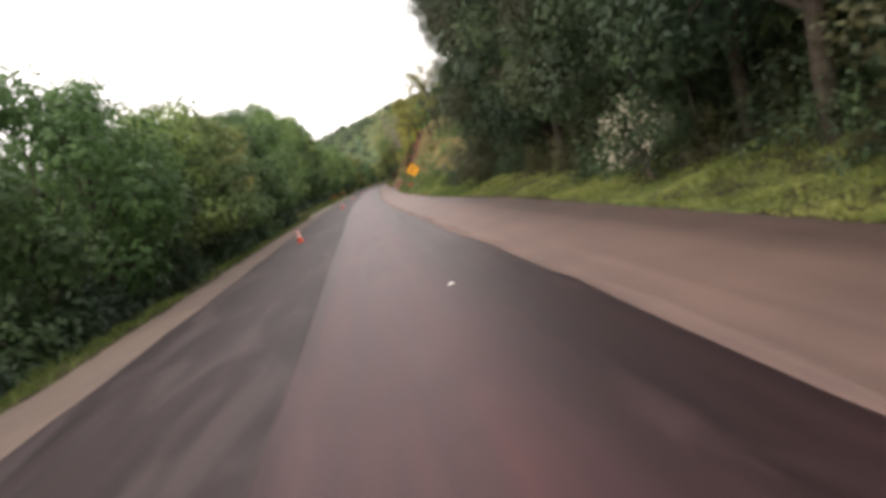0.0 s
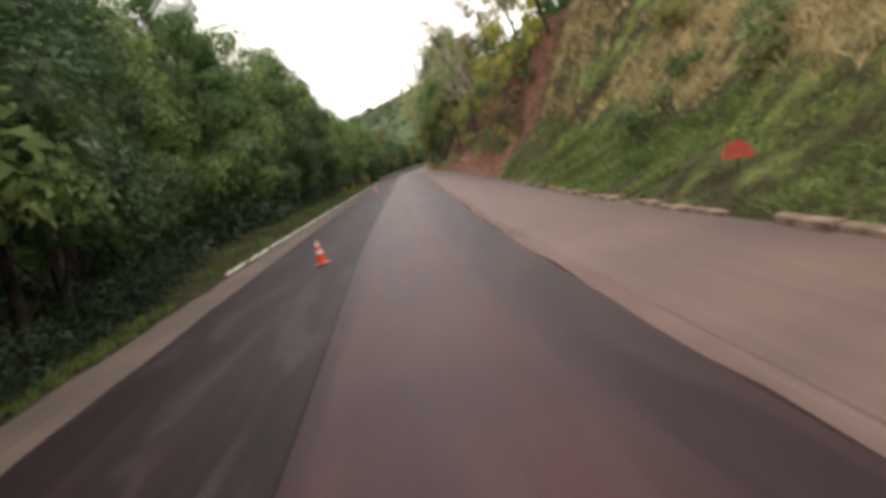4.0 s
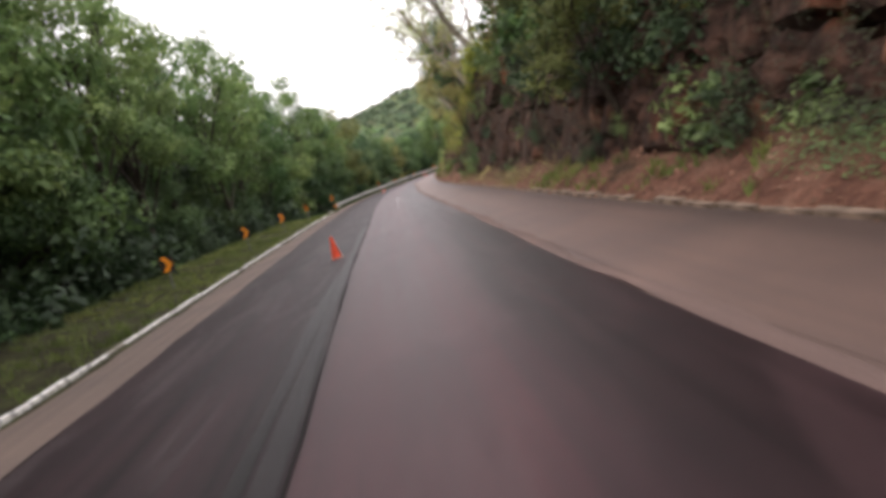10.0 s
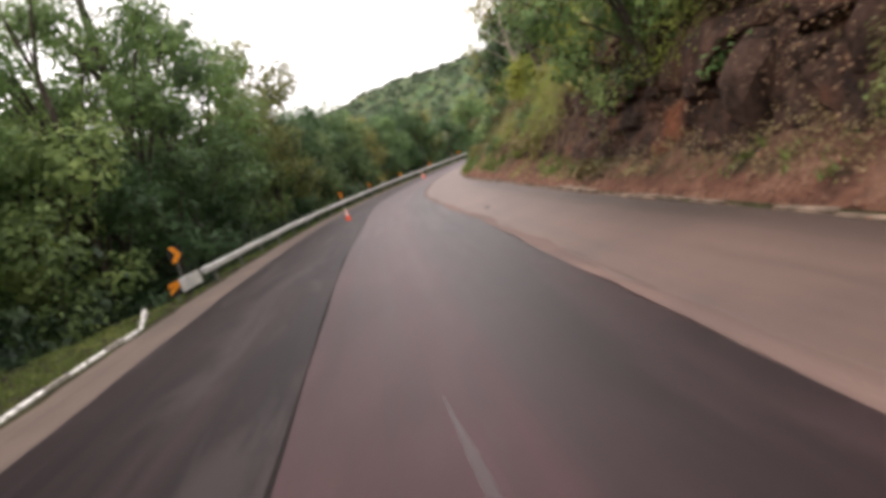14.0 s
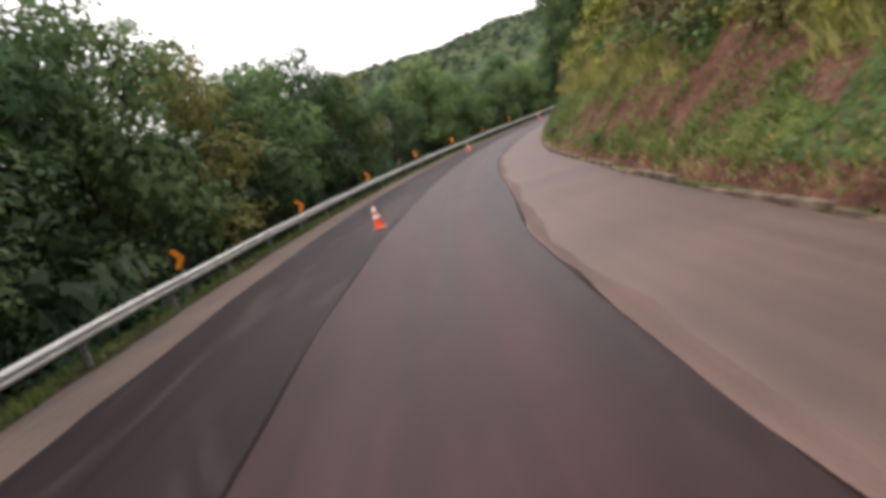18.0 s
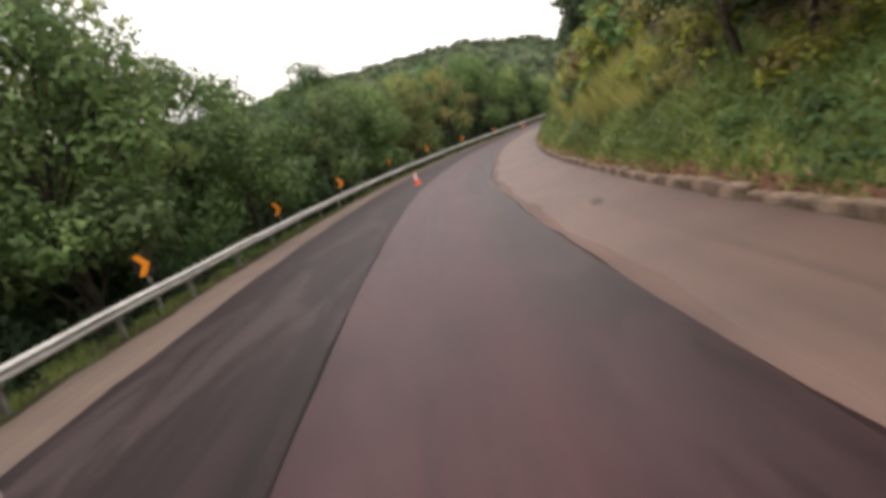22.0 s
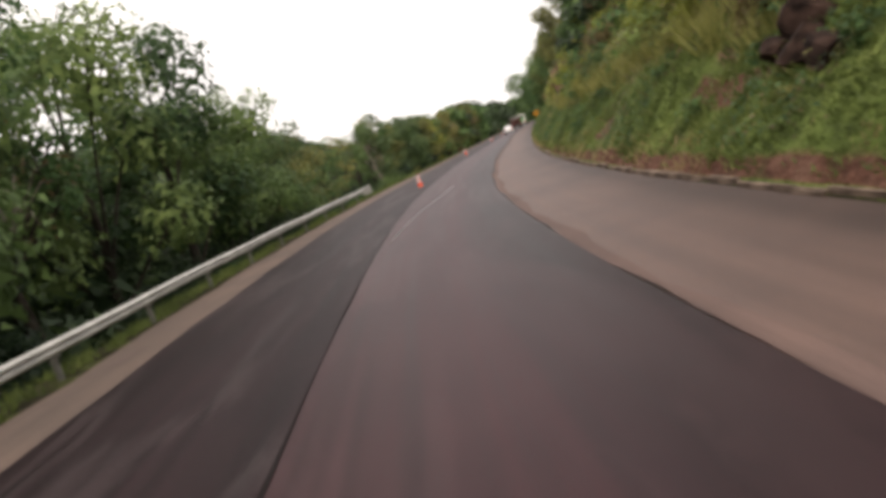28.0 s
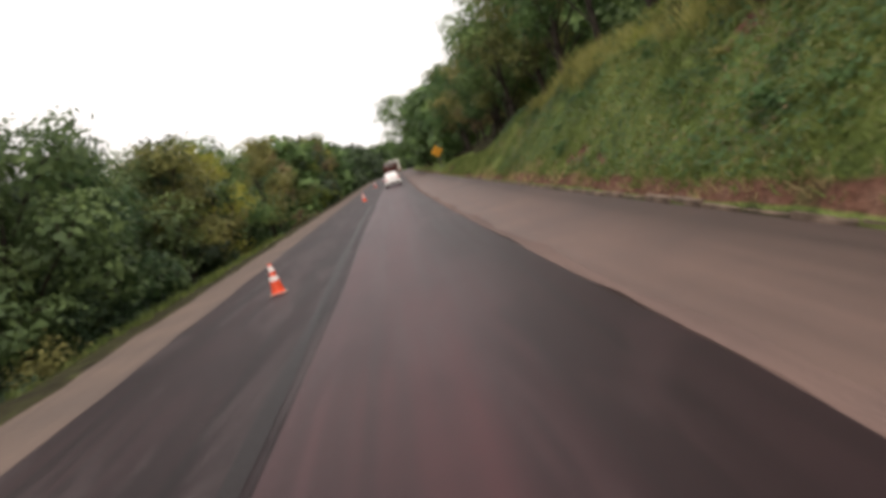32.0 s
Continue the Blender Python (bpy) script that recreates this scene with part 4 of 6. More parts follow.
# ---- signs ----
def chevron_sign():
    t = thing("chevron_sign", Matrix.Identity(4), "black bend marker board with an orange chevron on a thin post", "road sign", "bend marker boards")
    part("post", boxed(-0.03, 0.03, 0.012, 0.06, -1.3, 0.30), POST_STEEL, t)
    board = part("board", boxed(-0.26, 0.26, -0.006, 0.012, -0.31, 0.31, 0.004), BLACK, t, "matt black board")
    w = [(-0.21, 0.29), (0.0, 0.29), (0.22, 0.0), (0.0, -0.29), (-0.21, -0.29), (0.0, 0.0)]
    part("chevron", prism(w, -0.012, -0.0065), SIGN_ORANGE, board, "bright orange arrowhead")
    return t


CHEVRON = chevron_sign()
CHEVRONS = [(163, -8.6, 1.34), (180.8, -8.7, 1.30), (194.5, -8.5, 1.36), (206.6, -8.3, 1.42), (222.5, -8.5, 1.42), (236.8, -7.7, 1.5), (274.0, -7.9, 1.22), (285.8, -8.2, 1.02), (298.7, -8.3, 0.95), (311.3, -8.1, 1.0),
            (325.8, -8.3, 1.18), (338.4, -8.1, 1.2), (352.0, -8.3, 1.2), (365.5, -8.6, 1.26), (378.7, -8.3, 1.5), (392.5, -8.3, 1.5), (406.5, -8.2, 1.3), (420.4, -8.0, 1.0)]
for i, (s, u, z) in enumerate(CHEVRONS):
    m = lay(s, u, z, random.uniform(-6, 6)) @ pose(0, 0, 0, 0, random.uniform(-5, 5), 0)
    if i == 0:
        CHEVRON.matrix_world = m
    else:
        copy_thing(CHEVRON, m)
marker = thing("hazard_marker", lay(234.2, -7.2, 0.52, 0), "small orange and black hazard marker at the guardrail end", "road sign")
part("post", boxed(-0.025, 0.025, 0.012, 0.05, -0.8, 0.2), POST_STEEL, marker)
mb = part("board", boxed(-0.2, 0.2, -0.006, 0.012, -0.24, 0.24, 0.004), BLACK, marker, "matt black board")
for k in range(2):
    part("stripe", prism([(-0.19, -0.2 + k * .22), (-0.19, -0.06 + k * .22), (0.19, 0.16 + k * .06), (0.19, 0.02 + k * .06)], -0.012, -0.0065), SIGN_ORANGE, mb, "orange stripe")


def diamond_sign(s, u, z, side, lean, label):
    t = thing("warning_sign", lay(s, u, z, -4) @ pose(0, 0, 0, 0, lean, 0), label, "road sign", "amber warning signs")
    h = side / math.sqrt(2)
    foot = float(ground_z(s, u)) - z
    part("post", boxed(-0.045, 0.045, 0.015, 0.10, foot - 0.3, h * 0.9), POST_STEEL, t, "dark steel post")
    face = part("panel", prism([(0, h), (h, 0), (0, -h), (-h, 0)], -0.006, 0.014), SIGN_YELLOW, t, "amber diamond panel")
    k = side / 0.95
    q = h - 0.035
    bm = bmesh.new()
    ring = [((0, q), (q, 0)), ((q, 0), (0, -q)), ((0, -q), (-q, 0)), ((-q, 0), (0, q))]
    for (x0, z0), (x1, z1) in ring:
        f = 0.965
        v = [bm.verts.new((x, -0.0085, zz)) for x, zz in ((x0, z0), (x1, z1), (x1 * f, z1 * f), (x0 * f, z0 * f))]
        bm.faces.new(v)
    part("border", bm, BLACK, face, "thin black border line")
    arrow = [(-0.15, -0.28), (-0.06, -0.28), (-0.06, 0.05), (0.08, 0.13), (0.11, 0.07), (0.25, 0.22), (0.04, 0.26), (0.06, 0.20), (-0.15, 0.10)]
    part("arrow", prism([(x * k, zz * k) for x, zz in arrow], -0.013, -0.0068), BLACK, face, "black bent arrow")


diamond_sign(67.3, 5.42, 2.05, 1.0, 1.5, "amber diamond warning sign with a black bent arrow")
diamond_sign(556.8, 5.9, 2.25, 1.0, 0, "amber diamond warning sign beside the road ahead")
rb = thing("red_marker_board", lay(72.2, 5.1, 0.66, 8) @ pose(0, 0, 0, 0, 10, 0), "faded red half-round board leaning on a short stake", "marker board")
part("board", prism([(0.27 * math.cos(a), 0.27 * math.sin(a) - 0.08) for a in np.linspace(0, math.pi, 10)], -0.01, 0.012), RED_BOARD, rb)
part("stake", boxed(-0.02, 0.02, 0.012, 0.045, -0.75, 0.05), BARK, rb, "short wooden stake")


# ---- traffic cones ----
def traffic_cone(banded):
    t = thing("traffic_cone", Matrix.Identity(4), "orange traffic cone with two white bands on the dark lane" if banded else "plain orange traffic cone with a dirty base", "traffic cone", "lane closing cones")
    r = lambda z: 0.15 - (0.15 - 0.03) * (z - 0.03) / 0.66
    bm = boxed(-0.20, 0.20, -0.20, 0.20, 0.0, 0.035, 0.012)
    part("base", bm, CONE_BASE, t, "square grimy base plate")
    part("body", turned([(r(0.03) + .02, 0.036), (r(0.06), 0.06), (r(0.64), 0.64), (r(0.69), 0.685), (0.018, 0.692)], 18), ORANGE, t)
    if banded:
        for a, b in ((0.31, 0.41), (0.51, 0.64)):
            part("band", turned([(r(a) + .001, a), (r(a) + .005, a + .003), (r(b) + .005, b - .003), (r(b) + .001, b)], 18), REFLECT, t, "white reflective band")
    return t


CONE, BARE_CONE = traffic_cone(True), traffic_cone(False)
CONES = [(36.6, -3.75), (81.2, -2.58), (135.9, -3.19), (175.6, -2.07), (249.8, -2.9), (285.7, -2.22), (324.8, -3.43), (357.2, -2.3), (416.8, -2.87), (453.8, -2.2), (492.3, -2.73), (532.0, -2.3), (572, -2.5)]
first = {CONE: True, BARE_CONE: True}
for s, u in CONES:
    src = BARE_CONE if abs(s - 175.6) < 1 else CONE
    m = lay(s, u, 0.031, random.uniform(-25, 25))
    if first[src]:
        src.matrix_world = m
        first[src] = False
    else:
        copy_thing(src, m)


def litter(s, u, z, size, label):
    """A crumpled scrap of paper."""
    bm = bmesh.new()
    bmesh.ops.create_icosphere(bm, subdivisions=2, radius=size)
    for v in bm.verts:
        v.co *= 1 + .5 * noise.noise(v.co / size * 1.7 + Vector((s, u, 0)))
        v.co.z *= .35
    ob = part("litter", bm, REFLECT, None)
    ob.matrix_world = lay(s, u, z + size * .3)
    tagged(ob, label, "litter")


litter(10.9, .86, .05, .055, "crumpled white paper scrap on the lane")
litter(147.5, float(foot_u(147.5)) + .2, .08, .06, "white litter scrap at the foot of the cut")
litter(173.0, float(foot_u(173)) + .15, .06, .05, "white litter scrap at the foot of the cut")
litter(130.8, float(foot_u(130.8)) + .3, .15, .08, "pale scrap among the talus stones")


# ---- vegetation ----


def leaf_quads(centres, normals, size, rng, long=1.5):
    """Small leaves at the centres."""
    n = len(centres)
    nrm = normals + rng.normal(0, 0.24, (n, 3))
    nrm /= np.linalg.norm(nrm, axis=1)[:, None] + 1e-9
    a = np.cross(nrm, rng.normal(0, 1, (n, 3)))
    a /= np.linalg.norm(a, axis=1)[:, None] + 1e-9
    b = np.cross(nrm, a)
    w = (size * rng.uniform(0.6, 1.4, n))[:, None]
    verts = np.stack([centres - a * w * long * 0.55, centres + a * w * long * 0.4 + b * w * 0.45, centres + a * w * long * 0.4 - b * w * 0.45], 1).reshape(-1, 3)
    faces = np.arange(3 * n).reshape(n, 3)
    return verts, faces


def quick_mesh(name, verts, faces, mat):
    me = bpy.data.meshes.new(name)
    k = faces.shape[1]
    me.vertices.add(len(verts))
    me.vertices.foreach_set("co", np.asarray(verts, np.float32).ravel())
    me.loops.add(faces.size)
    me.loops.foreach_set("vertex_index", faces.astype(np.int32).ravel())
    me.polygons.add(len(faces))
    me.polygons.foreach_set("loop_start", np.arange(0, faces.size, k, dtype=np.int32))
    me.polygons.foreach_set("loop_total", np.full(len(faces), k, np.int32))
    me.materials.append(mat)
    me.update()
    me.validate()
    return me


def tube(verts, faces, pts, radii, sides=6):
    """Adds a tapered tube through the points to the lists."""
    base = len(verts)
    pts = [Vector(p) for p in pts]
    for i, (p, r) in enumerate(zip(pts, radii)):
        d = (pts[min(i + 1, len(pts) - 1)] - pts[max(i - 1, 0)]).normalized()
        x = d.cross(Vector((0.3, 1, 0.2))).normalized()
        y = d.cross(x)
        for k in range(sides):
            a = 2 * math.pi * k / sides
            verts.append(tuple(p + (x * math.cos(a) + y * math.sin(a)) * r))
    for i in range(len(pts) - 1):
        for k in range(sides):
            faces.append((base + i * sides + k, base + i * sides + (k + 1) % sides, base + (i + 1) * sides + (k + 1) % sides, base + (i + 1) * sides + k))
    faces.append(tuple(base + (len(pts) - 1) * sides + k for k in range(sides)))


def cluster_leaves(rng, centres, radii, count, size, flat=0.6, core=0.0):
    """Leaves spread over the shells of leaf clusters; core adds larger ones inside each cluster."""
    weights = radii ** 2 / (radii ** 2).sum()

    def spread_out(n, r0, r1, big):
        pick = rng.choice(len(centres), n, p=weights)
        d = rng.normal(0, 1, (n, 3))
        d[:, 2] = d[:, 2] + 0.25
        d /= np.linalg.norm(d, axis=1)[:, None]
        rad = radii[pick] * rng.uniform(r0, r1, n)
        c = centres[pick] + d * rad[:, None] * np.array([1, 1, flat])
        return leaf_quads(c, d + np.array([0, 0, 0.6]), big, rng)
    v, f = spread_out(count, 0.5, 1.12, size)
    if core:
        v2, f2 = spread_out(int(count * core * 1.4), 0.0, 0.7, size * 1.5)
        v, f = np.concatenate([v, v2]), np.concatenate([f, f2 + len(v)])
    return v, f


def make_tree(seed, height, spread, leaves, size, mat, bark=BARK, low=0.25, lobes=7, lobe=1.0, core=0.5, bare=False, inner=1.75):
    """A tree: tapered trunk, a limb to each lobe of the crown, and leaf sprays over the lobes."""
    rng = np.random.RandomState(seed)
    tv, tf = [], []
    trunk_top = height * (0.66 if not bare else 0.85)
    bend = rng.uniform(-0.5, 0.5, 2)
    spine = [(bend[0] * math.sin(h * 0.5), bend[1] * math.sin(h * 0.4 + 1) - bend[1] * math.sin(1), h) for h in np.linspace(-0.8, trunk_top, 7)]
    r0 = 0.0155 * height + 0.035
    tube(tv, tf, spine, [r0 * 1.3] + list(np.linspace(r0, r0 * 0.35, 6)), 6)
    balls = [(Vector((bend[0], bend[1], height - spread * 0.3 * lobe)), spread * 0.42 * lobe)]
    for i in range(lobes):
        f = (i + rng.uniform(0.1, 0.9)) / lobes
        ang, r = i * 2.4 + rng.uniform(-0.5, 0.5), spread * rng.uniform(0.34, 0.5) * lobe
        out = spread * rng.uniform(0.42, 0.68) * (1 - 0.35 * f)
        balls.append((Vector((out * math.cos(ang), out * math.sin(ang), height * (low + (0.88 - low) * f))), r))
    centres, radii = [], []
    for i, (c, r) in enumerate(balls):
        a = Vector(spine[min(6, max(2, int(6 * (c.z - 0.3 * r) / trunk_top * rng.uniform(0.6, 0.85))))])
        mid = a.lerp(c, 0.5) + Vector((0, 0, 0.1 * r))
        tube(tv, tf, [a, mid, c, c + Vector(rng.normal(0, 0.3 * r, 3)) + Vector((0, 0, 0.5 * r))], [r0 * 0.34, r0 * 0.22, r0 * 0.12, 0.012], 4)
        for j in range(10 if not bare else 6):
            d = rng.normal(0, 1, 3)
            d[2] = d[2] * 0.8 + 0.35
            d /= np.linalg.norm(d)
            q = c + Vector(d * np.array([1, 1, 0.75])) * r * rng.uniform(0.6, 0.95)
            centres.append(q)
            radii.append(r * rng.uniform(0.26, 0.46))
            if j < (3 if not bare else 6):
                tube(tv, tf, [c.lerp(a, 0.2), c.lerp(q, 0.6) + Vector((0, 0, 0.08 * r)), q], [0.04, 0.025, 0.008], 3)
    centres, radii = np.array([tuple(c) for c in centres]), np.array(radii)
    lv, lf = cluster_leaves(rng, centres, radii, leaves, size)
    if core:
        n = int(leaves * core * 1.5)
        bc, br = np.array([tuple(b[0]) for b in balls]), np.array([b[1] for b in balls])
        pick = rng.choice(len(bc), n, p=br ** 2 / (br ** 2).sum())
        d = rng.normal(0, 1, (n, 3))
        d /= np.linalg.norm(d, axis=1)[:, None]
        v2, f2 = leaf_quads(bc[pick] + d * (br[pick] * rng.uniform(0.35, 0.9, n))[:, None] * np.array([1, 1, 0.75]), d + np.array([0, 0, 0.6]), size * inner, rng)
        lv, lf = np.concatenate([lv, v2]), np.concatenate([lf, f2 + len(lv)])
    return mesh_from("trunk", tv, tf, bark, smooth=True), quick_mesh("crown", lv, lf, mat)


def make_shrub(seed, width, height, leaves, size, mat):
    rng = np.random.RandomState(seed)
    n = 14
    ang, rr, h = rng.uniform(0, 6.28, n), width * 0.5 * np.sqrt(rng.uniform(0, 1, n)), rng.uniform(0.1, 0.85, n) * height
    c = np.stack([rr * np.cos(ang), rr * np.sin(ang), h * (1 - 0.5 * (rr / width))], 1)
    lv, lf = cluster_leaves(rng, c, rng.uniform(0.16, 0.3, n) * (width + height) * 0.6, leaves, size, 0.9, 0.3)
    sv, sf = [], []
    for i in range(5):
        tube(sv, sf, [(0.1 * math.cos(i), 0.1 * math.sin(i), -0.5), tuple(c[i] * 0.6), tuple(c[i])], [0.03, 0.02, 0.008], 4)
    return mesh_from("stems", sv, sf, BARK), quick_mesh("leaves", lv, lf, mat)


# kinds: near ones rich in leaves, far ones lean
NEAR = [make_tree(21, 11.0, 4.2, 3500, .12, LEAF_DARK, low=.28, lobes=8), make_tree(22, 9.5, 4.0, 3400, .115, LEAF_MID, low=.32, lobes=8),
        make_tree(23, 12.5, 4.8, 3600, .13, LEAF_MID, low=.32, lobes=8), make_tree(24, 10.0, 3.8, 3000, .115, LEAF_OLIVE, low=.24, lobes=7),
        make_tree(25, 8.5, 3.9, 3400, .115, LEAF_DARK, low=.24, lobes=8), make_tree(26, 11.5, 3.6, 3400, .1, LEAF_OLIVE, low=.38, lobes=8, lobe=.8, core=.16)]
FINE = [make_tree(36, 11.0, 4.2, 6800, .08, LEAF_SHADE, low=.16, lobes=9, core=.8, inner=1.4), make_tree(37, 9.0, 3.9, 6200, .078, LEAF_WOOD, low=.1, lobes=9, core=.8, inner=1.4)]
HIGH = [make_tree(27, 19.5, 5.6, 5600, .145, LEAF_DARK, low=.3, lobes=12, lobe=.9), make_tree(28, 18.0, 5.2, 5400, .14, LEAF_MID, low=.26, lobes=12, lobe=.9), make_tree(29, 20.0, 5.0, 5000, .135, LEAF_MID, low=.42, lobes=11, lobe=.85, core=.35)]
THIN = [make_tree(31, 17.0, 4.8, 6400, .108, LEAF_MID, low=.42, lobes=13, lobe=.72, core=.14), make_tree(32, 11.0, 3.6, 900, .09, LEAF_BROWN, PALE_BARK, low=.45, lobes=9, lobe=.9, core=0, bare=True)]
# Back rows mostly wear dark leaves: the wood's inner shade as leaf colour.
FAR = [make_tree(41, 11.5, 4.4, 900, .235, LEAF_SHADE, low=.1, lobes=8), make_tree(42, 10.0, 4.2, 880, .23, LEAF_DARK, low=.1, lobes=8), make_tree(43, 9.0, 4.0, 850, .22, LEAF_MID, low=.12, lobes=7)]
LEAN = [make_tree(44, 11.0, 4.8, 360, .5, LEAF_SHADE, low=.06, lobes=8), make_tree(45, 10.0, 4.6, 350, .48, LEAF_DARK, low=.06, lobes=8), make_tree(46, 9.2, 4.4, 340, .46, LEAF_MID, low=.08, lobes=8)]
AIRY = [make_tree(34, 12.0, 4.4, 3000, .1, LEAF_PALE, PALE_BARK, low=.32, lobes=11, lobe=.72, core=0), make_tree(35, 10.5, 3.8, 2700, .1, LEAF_PALE, BARK, low=.25, lobes=9, lobe=.8, core=.1)]
DRYISH = [make_tree(51, 8.0, 3.2, 2900, .1, LEAF_BROWN, low=.2, lobes=7, lobe=.9, core=.15), make_tree(52, 8.5, 3.4, 3200, .1, LEAF_YELLOW, low=.18, lobes=7, lobe=.9, core=.15)]
# The first kind is darkened to stand for shade along the forest's foot.
SHRUBS = [make_shrub(61, 2.6, 2.2, 1300, .075, LEAF_SHADE), make_shrub(62, 2.4, 1.8, 1000, .078, LEAF_DARK), make_shrub(63, 3.0, 2.6, 1200, .08, LEAF_MID), make_shrub(64, 2.2, 1.6, 720, .082, LEAF_OLIVE), make_shrub(65, 2.4, 1.9, 700, .08, LEAF_BROWN), make_shrub(66, 2.2, 2.0, 760, .086, LEAF_YELLOW)]
SCRUB = [make_shrub(71, 2.6, 2.2, 240, .18, LEAF_DARK), make_shrub(72, 2.4, 1.8, 230, .174, LEAF_MID), make_shrub(73, 3.0, 2.6, 250, .185, LEAF_MID), make_shrub(74, 2.2, 1.6, 210, .165, LEAF_OLIVE), make_shrub(75, 2.4, 1.9, 205, .165, LEAF_BROWN), make_shrub(76, 2.2, 2.0, 215, .174, LEAF_YELLOW)]
# Undergrowth for the dark hollows; their shade is in the leaf colour.
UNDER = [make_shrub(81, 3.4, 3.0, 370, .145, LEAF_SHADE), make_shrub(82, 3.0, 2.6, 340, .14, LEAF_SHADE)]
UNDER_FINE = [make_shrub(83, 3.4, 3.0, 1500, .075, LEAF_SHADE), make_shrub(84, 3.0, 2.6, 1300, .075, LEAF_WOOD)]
JOINED = {}


def join_into(store, pieces, m):
    """Collects copies of meshes that stand too far back to be told apart."""
    for me in pieces:
        v = np.zeros(len(me.vertices) * 3, np.float32)
        me.vertices.foreach_get("co", v)
        v = v.reshape(-1, 3) @ np.array(m.to_3x3()).T + np.array(m.translation)
        JOINED.setdefault(store, {}).setdefault(me.materials[0].name, []).append((v, me))


def link_joined(store, label, category):
    for mat_name, items in JOINED[store].items():
        verts, loops, totals, base = [], [], [], 0
        for v, me in items:
            li = np.zeros(len(me.loops), np.int32)
            me.loops.foreach_get("vertex_index", li)
            lt = np.zeros(len(me.polygons), np.int32)
            me.polygons.foreach_get("loop_total", lt)
            verts.append(v)
            loops.append(li + base)
            totals.append(lt)
            base += len(v)
        verts, loops, totals = np.concatenate(verts), np.concatenate(loops), np.concatenate(totals)
        me = bpy.data.meshes.new(store)
        me.vertices.add(len(verts))
        me.vertices.foreach_set("co", verts.ravel())
        me.loops.add(len(loops))
        me.loops.foreach_set("vertex_index", loops)
        me.polygons.add(len(totals))
        me.polygons.foreach_set("loop_start", np.concatenate([[0], np.cumsum(totals)[:-1]]).astype(np.int32))
        me.polygons.foreach_set("loop_total", totals)
        me.materials.append(bpy.data.materials[mat_name])
        me.update()
        tagged(new(store, me), label, category, kind="stuff")


def plant(kind, s, u, scale, turn, lean, name, label, category, group, parts=("trunk", "crown"), sink=0.15, tall=1.0, store=""):
    z = float(ground_z(s, u)) - sink
    x, y = at(s, u)
    m = pose(float(x), float(y), z, 0, 0, heading(s)) @ pose(0, 0, 0, 0, lean, 0) @ pose(0, 0, 0, 0, 0, turn) @ Matrix.Diagonal((scale, scale, scale * tall, 1))
    if store:
        return join_into(store, kind[1:] if kind in FAR or kind in LEAN or kind in SCRUB or kind in UNDER + UNDER_FINE else kind, m)
    t = new(name)
    t.matrix_world = m
    tagged(t, label, category, group)
    for nm, me in zip(parts, kind):
        ob = new(nm, me)
        ob.parent = t
    return t


LABELS = {id(k): lab for ks, labs in (
    (NEAR, ("dense dark green broadleaf tree at the forest edge", "mid green leafy tree at the forest edge", "tall spreading green tree above the roadside", "olive green tree with a loose crown", "low bushy dark green tree", "slim pale-barked tree with sparse olive leaves")),
    (FINE, ("dense dark green tree with small leaves beside the road", "low bushy dark green tree with small leaves")),
    (HIGH, ("towering dark green forest tree beside the verge", "towering mid green tree with a full crown", "very tall green tree with a high crown")),
    (THIN, ("tall thin tree with an airy green crown", "nearly bare pale tree with few dry leaves")),
    (AIRY, ("slender pale green tree with an airy crown above the cut", "light green tree with a loose crown above the cut")),
    (FAR, ("forest tree behind the roadside trees, its green darkened for shade", "green forest tree behind the roadside trees", "olive forest tree behind the roadside trees")),
    (LEAN, ("forest tree deep in the wood, its leaves darkened for shade", "forest tree deep in the wood", "mid green tree deep in the wood")),
    (DRYISH, ("brownish half-dry tree on the slope", "yellowish green tree on the slope")),
    (SHRUBS, ("leafy shrub at the road edge, shade put into its dark green", "mid green leafy shrub at the road edge", "large rounded green shrub by the forest", "olive green shrub on the bank", "dry brown scrub bush on the bank", "bright yellow-green bush hanging on the bank"))) for k, lab in zip(ks, labs)}


def tree(kind, s, u, scale, tall=1.0, lean=None, back=False):
    plant(kind, s, u, scale, random.uniform(0, 360), random.uniform(-4, 4) if lean is None else lean, "tree", LABELS[id(kind)], "tree", "roadside trees", tall=tall, store="far_woods" if kind in FAR or kind in LEAN or back else "")


def shrub(kind, s, u, scale, tall=1.0, back=False):
    if back:
        return plant(SCRUB[SHRUBS.index(kind)], s, u, scale, random.uniform(0, 360), random.uniform(-8, 8), "", "", "", "", (), 0.2, tall, "slope_scrub")
    plant(kind, s, u, scale, random.uniform(0, 360), random.uniform(-8, 8), "shrub", LABELS[id(kind)], "shrub", "roadside shrubs", ("woody_base", "foliage"), 0.2, tall)


def left_front(s):
    """Where the forest wall begins on the valley side."""
    return float(np.interp(s, [-60, 80, 95, 225, 245, 410, 425, 465, 480, 760], [-9.6, -9.6, -12.6, -12.6, -10.2, -10.2, -11.2, -11.2, -10.2, -10.2]))


TOP_S = [-60, 15, 28, 42, 60, 73, 87, 105, 120, 160, 240, 262, 272, 283, 292, 301, 312, 320, 327, 333, 340, 353, 360, 367, 376, 385, 393, 406, 423, 436, 446, 455, 463, 470, 476, 486, 495, 510, 517, 530, 545, 570, 620, 690]
